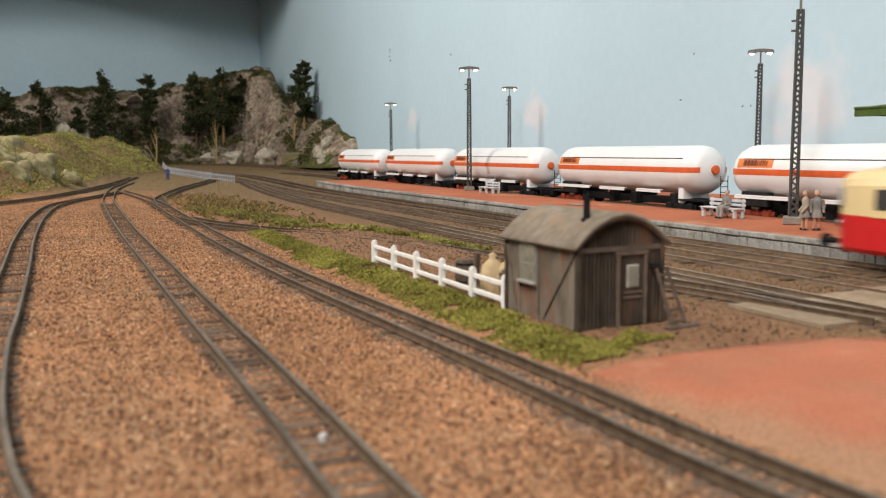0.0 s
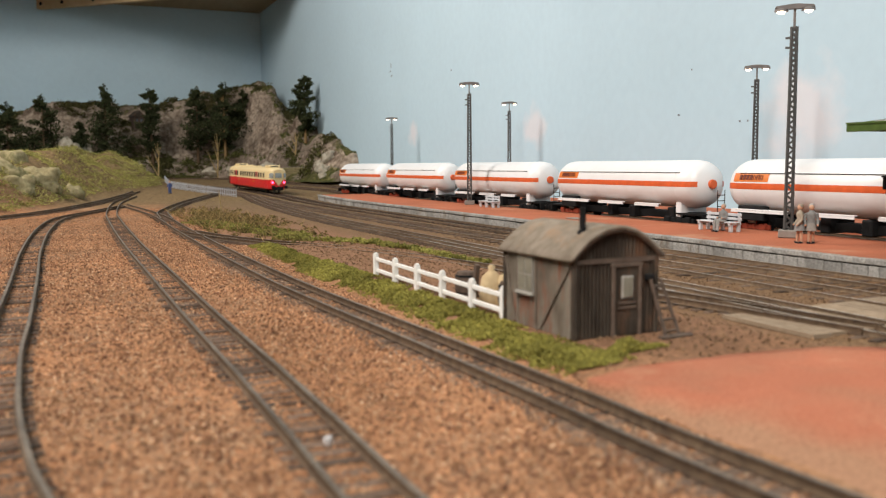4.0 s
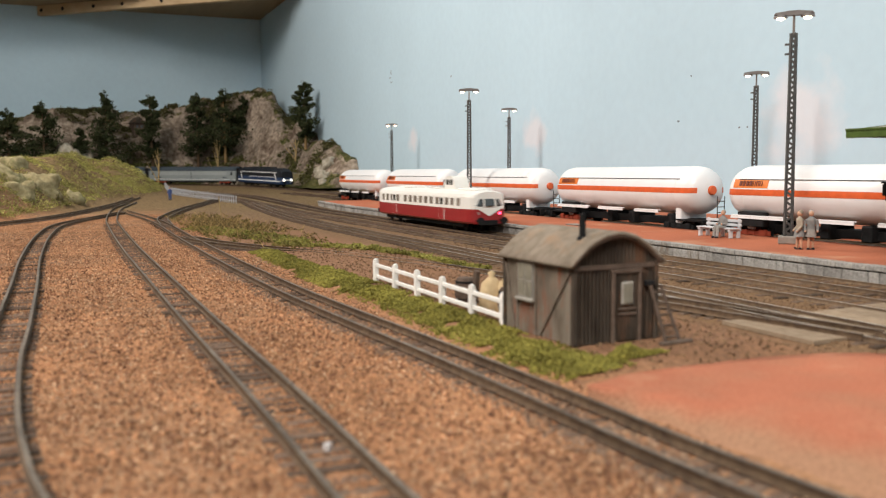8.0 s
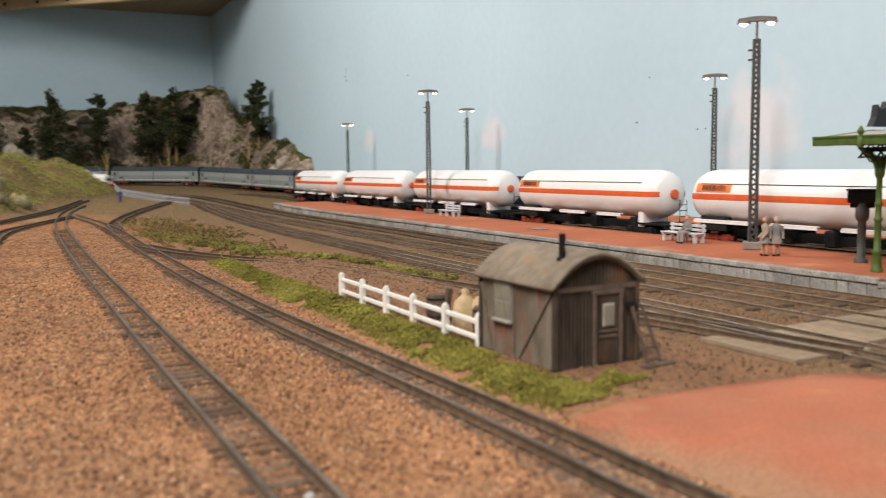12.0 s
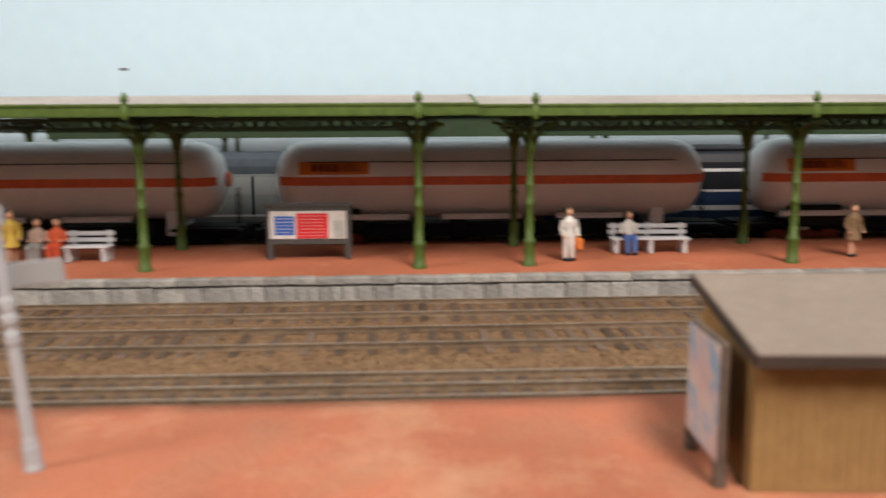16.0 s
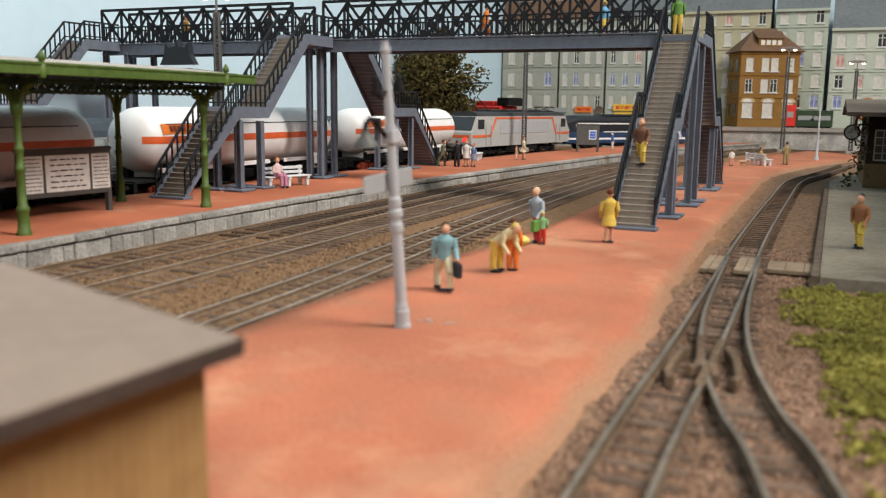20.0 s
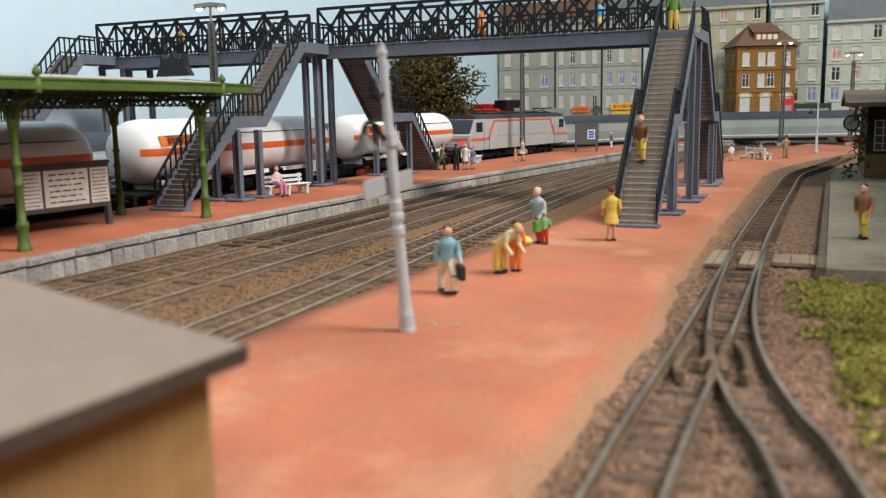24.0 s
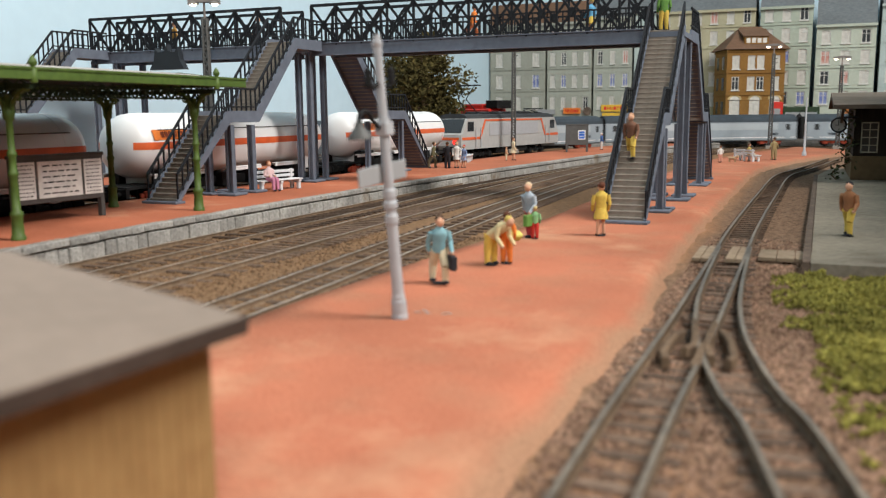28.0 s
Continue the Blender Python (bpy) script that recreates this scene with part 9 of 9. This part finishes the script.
shop_sign(35.4, 4.9, 4.2, 1.0, YELLOW, "yellow shop sign with red bars above a shop front")
shop_sign(42.0, 4.6, 2.6, 0.9, LOGO, "orange shop sign above a shop front")
s = Shape().box(-1.9, -0.3, 0, 1.9, 0.05, 1.5)
single("shop", s, YELLOW, "pale yellow shop front below its sign", "shop front", P(35.4, TOWN_Y + 0.35, 3.2))
s = Shape().tube((0, -0.1, 0), (0, 0.1, 0), 0.62, n=20)
single("round_sign", s, TIMBER_OLD, "round brown sign on the grey facade", "sign", P(39.6, TOWN_Y + 0.3, 5.0))
s = Shape().box(-1.4, -0.15, 0, 1.4, 0.1, 0.7)
single("wall_sign", s, PLATE, "plain white sign on the grey facade", "sign", P(46.0, TOWN_Y + 0.3, 4.6))
for x, c, w, h, lab in ((9.6, GREEN_DARK, 4.6, 2.3, "dark green container lorry parked in the street"), (12.6, RED_PAINT, 1.4, 3.0, "small red kiosk beside the green lorry"), (24.0, YELLOW, 2.2, 2.0, "yellow and green stand beside the ochre house")):
    t = thing("street_container", lab, "container", P(x, -133.6, STREET_Z))
    part("body", Shape().box(-w / 2, -0.9, 0.15, w / 2, 0.9, h, 0, 0.06), c, t)
    part("band", Shape().box(-w / 2 + 0.3, 0.9, h * 0.45, w / 2 - 0.3, 0.915, h * 0.7), PLATE if c is not YELLOW else GREEN, t)
    part("skid", Shape().box(-w / 2 + 0.2, -0.7, 0, w / 2 - 0.2, 0.7, 0.15), BLACK, t)
s = Shape().box(-0.9, -0.3, 0, 0.9, 0.1, 2.0).tube((0, 0.1, 2.0), (0, -0.2, 2.0), 0.9, n=20)
single("arched_gate", s, mat("orange_brown_door", (0.42, 0.16, 0.05), None, 200, 0.6, 0.1), "orange-brown arched gate in the pale facade", "gate", P(3.2, TOWN_Y + 0.1, STREET_Z + 1.2))

# large dark tree by the wall
tree(50.6, -100.5, 0, 14.2, 4.7, "large dark olive tree beside the blue wall", 77, "round", mat("olive_foliage", (0.12, 0.095, 0.032), (0.045, 0.04, 0.016), 260, 0.9, 0.3, rand=0.5, island=True, big=0.3), None, 9000, 0.30)
tree(53.2, -106, 0, 12.0, 3.4, "dark green tree close to the wall corner", 78, "round", None, None, 4500, 0.30)

# ---- slab platform and station building ----
# slab colour lowered, holding part of the shade that lies over it
SLAB = mat("concrete_slab", (0.27, 0.235, 0.185), (0.20, 0.175, 0.135), 420, 0.9, 0.4, big=0.14, bigscale=20, stain=(0.14, 0.115, 0.085), stain_scale=26, stain_at=0.62)
s = Shape().prism([(8.0, -32.6), (7.6, -72), (6.6, -80), (-34, -80), (-34, -32.6)], -0.1, 0.34)
tagged(part("platform_slab", s, SLAB), "grey concrete slab platform beside the narrow track", "platform", kind="structure")
s = Shape().prism([(8.25, -32.6), (7.85, -72), (7.62, -72), (8.02, -32.6)], -0.1, 0.37)
tagged(part("trim_slab_edge", s, TIMBER_OLD), "dark timber edge of the slab platform", "edge", kind="structure")

station = thing("station_building", "dark timber station building, the wide roof's shade in its wall colour", "building", P(0, 0, 0.34))
# near-black boarding; the colour holds the shade under the roof overhang
DARK_WALL = mat("dark_brown_boarding", (0.032, 0.024, 0.019), (0.022, 0.017, 0.014), 260, 0.8, 0.3, stretch=(3, 3, 0.3))
PLINTH = mat("ochre_plinth", (0.13, 0.09, 0.05), None, 300, 0.9, 0.3)
s = Shape()
at = Matrix.Translation((-1.4, -68, 0))
facade(s, 14.0, 1.55, 4.7, [(5.55, 6.6, 1.75, 3.75), (1.6, 2.9, 1.6, 4.2), (-1.8, -0.6, 1.75, 3.75), (-5.0, -3.8, 1.75, 3.75)])
s.add([(7.0, 0, 1.55), (7.0, -12, 1.55), (7.0, -12, 4.7), (7.0, 0, 4.7), (-7.0, 0, 1.55), (-7.0, -12, 1.55), (-7.0, -12, 4.7), (-7.0, 0, 4.7)], [(0, 1, 2, 3), (7, 6, 5, 4), (1, 5, 6, 2)])
# dark sheet behind the openings, for the unlit station rooms
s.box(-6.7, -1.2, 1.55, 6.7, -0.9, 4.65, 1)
part("wall", s, [DARK_WALL, DARK_SHEET], station, m=P(-1.4, -68, 0))
part("plinth", Shape().box(-7.08, -12.08, 0, 7.08, 0.08, 1.55, 0, 0.04), PLINTH, station, m=P(-1.4, -68, 0))
for x, w, h in ((6.07, 1.05, 2.0), (-1.2, 1.2, 2.0), (-4.4, 1.2, 2.0)):
    win = part("window", Shape(), FRAME_WHITE, station, m=P(-1.4 + x, -68.12, 1.75))
    g2 = Shape().box(-w / 2, 0, 0, -w / 2 + 0.09, 0.1, h).box(w / 2 - 0.09, 0, 0, w / 2, 0.1, h).box(-w / 2, 0, 0, w / 2, 0.1, 0.09).box(-w / 2, 0, h - 0.09, w / 2, 0.1, h)
    for k in (1, 2, 3):
        g2.box(-w / 2, 0.02, h * k / 4 - 0.03, w / 2, 0.08, h * k / 4 + 0.03)
    g2.box(-0.03, 0.02, 0, 0.03, 0.08, h)
    part("window_frame", g2, mat("cream_frame", (0.45, 0.42, 0.33), None, 200, 0.7, 0.1) if "cream_frame" not in bpy.data.materials else bpy.data.materials["cream_frame"], win)
    part("pane", Shape().box(-w / 2 + 0.02, 0.03, 0.02, w / 2 - 0.02, 0.05, h - 0.02), PANE_MATS[0], win)
part("door", Shape().box(0.2, -68.25, 1.6, 1.5, -68.1, 4.2, 0, 0.03), TIMBER_OLD, station)
# front eave drawn out to darken the wall below
part("roof", Shape().extrude([(-63.9, 4.6), (-74, 5.35), (-82, 4.6), (-82, 4.85), (-74, 5.75), (-63.8, 4.85)], -10.5, 7.0, "x"), mat("grey_brown_shingle", (0.13, 0.11, 0.09), (0.09, 0.075, 0.06), 200, 0.85, 0.4, stretch=(1, 3, 1)), station)
for x in (6.4, 2.4, -1.6, -5.6, -9.0):
    s = Shape()
    beam(s, (x, -68.0, 3.6), (x, -65.2, 4.7), 0.16, 0.16)
    part("bracket", s, TIMBER_OLD, station)
clock = thing("platform_clock", "round dark platform clock on a wall bracket", "clock", P(6.55, -67.7, 3.9, -8))
part("case", Shape().tube((0, -0.12, 0), (0, 0.12, 0), 0.5, n=24), BRIDGE_DARK, clock)
part("face", Shape().tube((0, 0.12, 0), (0, 0.135, 0), 0.4, n=24), mat("grey_clock_face", (0.30, 0.29, 0.27), None, 200, 0.5, 0), clock)
part("pointer", Shape().box(-0.02, 0.137, 0, 0.02, 0.15, 0.32), BLACK, clock)
part("pointer", Shape().box(-0.02, 0.137, -0.02, 0.22, 0.15, 0.02), BLACK, clock)
part("wall_arm", Shape().box(-1.1, -0.05, 0.45, 0.0, 0.05, 0.55), BRIDGE_DARK, clock)
s = Shape()
rnd = random.Random(3)
path = [Vector((6.0 + 0.35 * math.sin(k * 1.3) + (0.5 if k < 4 else 0), -67.8 + 0.2 * math.cos(k * 2.1), 0.34 + k * 0.30)) for k in range(16)]
for a, b in zip(path, path[1:]):
    s.tube(a, b, 0.05, 0.04, 5, 1, False)
    foliage(s, b, 0.55, 9, 0.16, rnd, 1.0)
single("creeper", s, [LEAF_DARK, BARK], "dark creeper climbing the corner of the station building", "plant")


# unseen tall house, added to shade the slab platform and the narrow track
shade_house = thing("station_house", "unseen tall rendered house added to shade the slab platform", "house", P(-1.0, -46.0, 0, -90))
RENDER_DULL = mat("dull_render", (0.33, 0.29, 0.23), (0.28, 0.245, 0.19), 260, 0.9, 0.2, big=0.1, bigscale=25, stain=(0.20, 0.17, 0.13), stain_scale=30, stain_at=0.64)
AX = [-15.0, -10.0, -5.0, 0.0, 5.0, 10.0, 15.0]
AZ = [2.4, 6.6, 10.8]
s = Shape()
facade(s, 38.0, 0.0, 15.0, [(x - 0.7, x + 0.7, z, z + 2.4) for x in AX for z in AZ])
s.add([(-19, 0, 0), (-19, -13, 0), (-19, -13, 15), (-19, 0, 15), (19, 0, 0), (19, -13, 0), (19, -13, 15), (19, 0, 15)], [(3, 2, 1, 0), (4, 5, 6, 7), (1, 2, 6, 5), (3, 7, 6, 2)], 0)
# dark sheet for the unlit inside behind these windows
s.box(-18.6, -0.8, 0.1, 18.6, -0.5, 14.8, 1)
part("wall", s, [RENDER_DULL, DARK_SHEET], shade_house)
for z in (5.7, 9.9):
    part("cornice", Shape().box(-19, 0.0, z, 19, 0.12, z + 0.18), RENDER_DULL, shade_house)
part("roof", Shape().extrude([(0.5, 14.95), (-13.5, 14.95), (-8.5, 18.0), (-4.5, 18.0)], -19.4, 19.4, "x"), BROWN_ROOF, shade_house)
rnd = random.Random(12)
for x in AX:
    for z in AZ:
        town_window(shade_house, x, z, 1.4, 2.4, rnd)


# ---- stone edge of the platform ----
def edge_stones(platform, front, top, y_from, y_to, courses=2):
    rough_line, pts = curve_points(front, 0.3), []
    for a, b in zip(rough_line, rough_line[1:]):
        n = max(1, round((b - a).length / 0.1))
        pts += [a.lerp(b, k / n) for k in range(n)]
    rnd, count, rest = random.Random(12), 0, Shape()
    core = Shape()
    core.sweep([(p.x + 0.17, p.y, -0.1) for p in pts[::6]], [(-0.08, 0), (0.08, 0), (0.08, top + 0.04), (-0.08, top + 0.04)])
    # the joint bed follows the ramp of the crossing
    core.v = [(x, y, min(z, top - 0.04 - dip(y))) for x, y, z in core.v]
    part("joint_bed", core, MORTAR, platform)
    for c in range(courses):
        s = rnd.uniform(0, 0.5)
        k = 0
        while k < len(pts) - 12:
            n = rnd.choice([6, 9, 12, 15, 19] if c == 0 else [4, 5, 6, 8, 10])
            j = min(len(pts) - 1, k + n)
            a, b = pts[k], pts[j]
            k = j
            m = (a + b) / 2
            high = 0.25 if c == 0 else 0.6
            z1 = top - dip(m.y) - c * 0.25 + (0.03 if c == 0 else rnd.uniform(-0.03, 0.0))
            z0 = z1 - high + 0.014
            if z1 < 0.1:
                continue
            w = (b - a).length / 2 - 0.009
            h = z1 - max(z0, -0.05)
            out, deep = (rnd.uniform(-0.04, 0.01) if c == 0 else rnd.uniform(0.0, 0.07)), (0.34 if c == 0 else 0.2)
            tilt = rnd.uniform(-0.9, 0.9)
            turn = math.degrees(math.atan2((b - a).y, (b - a).x)) + 90
            pm = P(m.x + 0.08 + out, m.y, z1 - h, turn, 0, 0) @ pose(0, 0, 0, tilt, 0, 0)
            if y_from < m.y < y_to and count < 300:
                st = Shape().box(-0.14, -w, 0, deep, w, h, 0, 0.03)
                st.v = [(x + 0.03 * noise.noise((x * 9, y * 3, k)), y, z + 0.02 * noise.noise((y * 4, x * 4, k))) for x, y, z in st.v]
                part("stone", st, STONE, platform, m=pm)
                count += 1
            else:
                mm = Matrix.Translation((m.x + 0.08 + out, m.y, z1 - h)) @ Matrix.Rotation(radians(turn), 4, "Z")
                rest.box(-0.14, -w, 0, deep, w, h, 0, 0.04, mm)
    tagged(part("edge_course", rest, STONE, platform), kind="stuff")


edge_stones(far_platform, FAR_EDGE, FAR_Z, -36, 36)


# ---- what moves ----
class Line:
    """A place along a track, by the length of its middle line from its southern end."""

    def __init__(self, knots):
        self.p = curve_points(knots, 0.5)
        self.s = [0.0]
        for a, b in zip(self.p, self.p[1:]):
            self.s.append(self.s[-1] + (b - a).length)

    def at(self, s):
        s = max(0.0, min(self.s[-1] - 1e-3, s))
        k = max(0, min(len(self.p) - 2, int(np.searchsorted(self.s, s)) - 1))
        p = self.p[k].lerp(self.p[k + 1], (s - self.s[k]) / (self.s[k + 1] - self.s[k]))
        return Vector((p.x, p.y, 0.30 + rise(p.y)))

    def placed(self, s, half, flip):
        a, b = self.at(s - half), self.at(s + half)
        d = b - a
        m = Matrix.Translation((a + b) / 2 * U) @ Matrix.Rotation(math.atan2(d.y, d.x) - math.pi / 2, 4, "Z") @ Matrix.Rotation(math.atan2(d.z, d.to_2d().length), 4, "X")
        return m @ Matrix.Rotation(math.pi, 4, "Z") if flip else m

    def north(self, y):
        """The length at which the line first reaches that y."""
        return next(s for s, p in zip(self.s, self.p) if p.y >= y)


def ride(line, ob, table, half, flip=False, step=0.5):
    """Keys a vehicle along a line: table of seconds and the length of its middle."""
    ts, ss = zip(*table)
    h = [(ss[i + 1] - ss[i]) / (ts[i + 1] - ts[i]) for i in range(len(ts) - 1)]
    rows, t = [], 0.0
    while t <= 28.0 + 1e-6:
        k = max(0, min(len(ts) - 2, int(np.searchsorted(ts, t, side="right")) - 1))
        u, d = (t - ts[k]) / (ts[k + 1] - ts[k]), ts[k + 1] - ts[k]
        m0 = h[k] if k == 0 else (h[k - 1] + h[k]) / 2
        m1 = h[k] if k == len(h) - 1 else (h[k] + h[k + 1]) / 2
        s = (2 * u ** 3 - 3 * u * u + 1) * ss[k] + (u ** 3 - 2 * u * u + u) * d * m0 + (3 * u * u - 2 * u ** 3) * ss[k + 1] + (u ** 3 - u * u) * d * m1
        rows.append((t, line.placed(s, half, flip)))
        t = round(t + step, 3)
    walk(ob, rows)


RED_TABLE = [(0.0, 149.5), (0.5, 166.5), (1.0, 183.4), (1.5, 201.2), (2.0, 218.6), (2.5, 234.2), (3.0, 247.5), (3.5, 261.0), (4.5, 296.0), (5.5, 334.0), (7.0, 380.0), (9.0, 410.0), (10.5, 420.0), (12.0, 422.0), (28.0, 422.0)]
WINE_TABLE = [(0.0, 14.0), (3.0, 20.0), (5.0, 90.0), (6.5, 148.0), (7.0, 168.0), (7.5, 187.3), (8.0, 204.8), (8.6, 225.2), (9.0, 238.0), (10.4, 276.0), (11.0, 299.0), (11.5, 317.0), (13.0, 358.0), (15.0, 386.0), (17.0, 392.0), (28.0, 392.0)]
EXPRESS_TABLE = [(0.0, 764.0), (6.2, 611.0), (7.0, 592.0), (8.0, 564.5), (9.0, 538.0), (10.0, 507.0), (14.0, 404.0), (28.0, 58.8)]


def motions():
    main, through_line = Line(M3), Line(TRAIN_LINE)
    ride(main, railcar_red, RED_TABLE, 8.6)
    ride(main, railcar_wine, WINE_TABLE, 8.6)
    ride(through_line, diesel, [(t, s) for t, s in EXPRESS_TABLE], 5.6, True)
    for k, c in enumerate(coaches):
        ride(through_line, c, [(t, s + 23.4 + 26.8 * k) for t, s in EXPRESS_TABLE], 9.2, True)


motions()
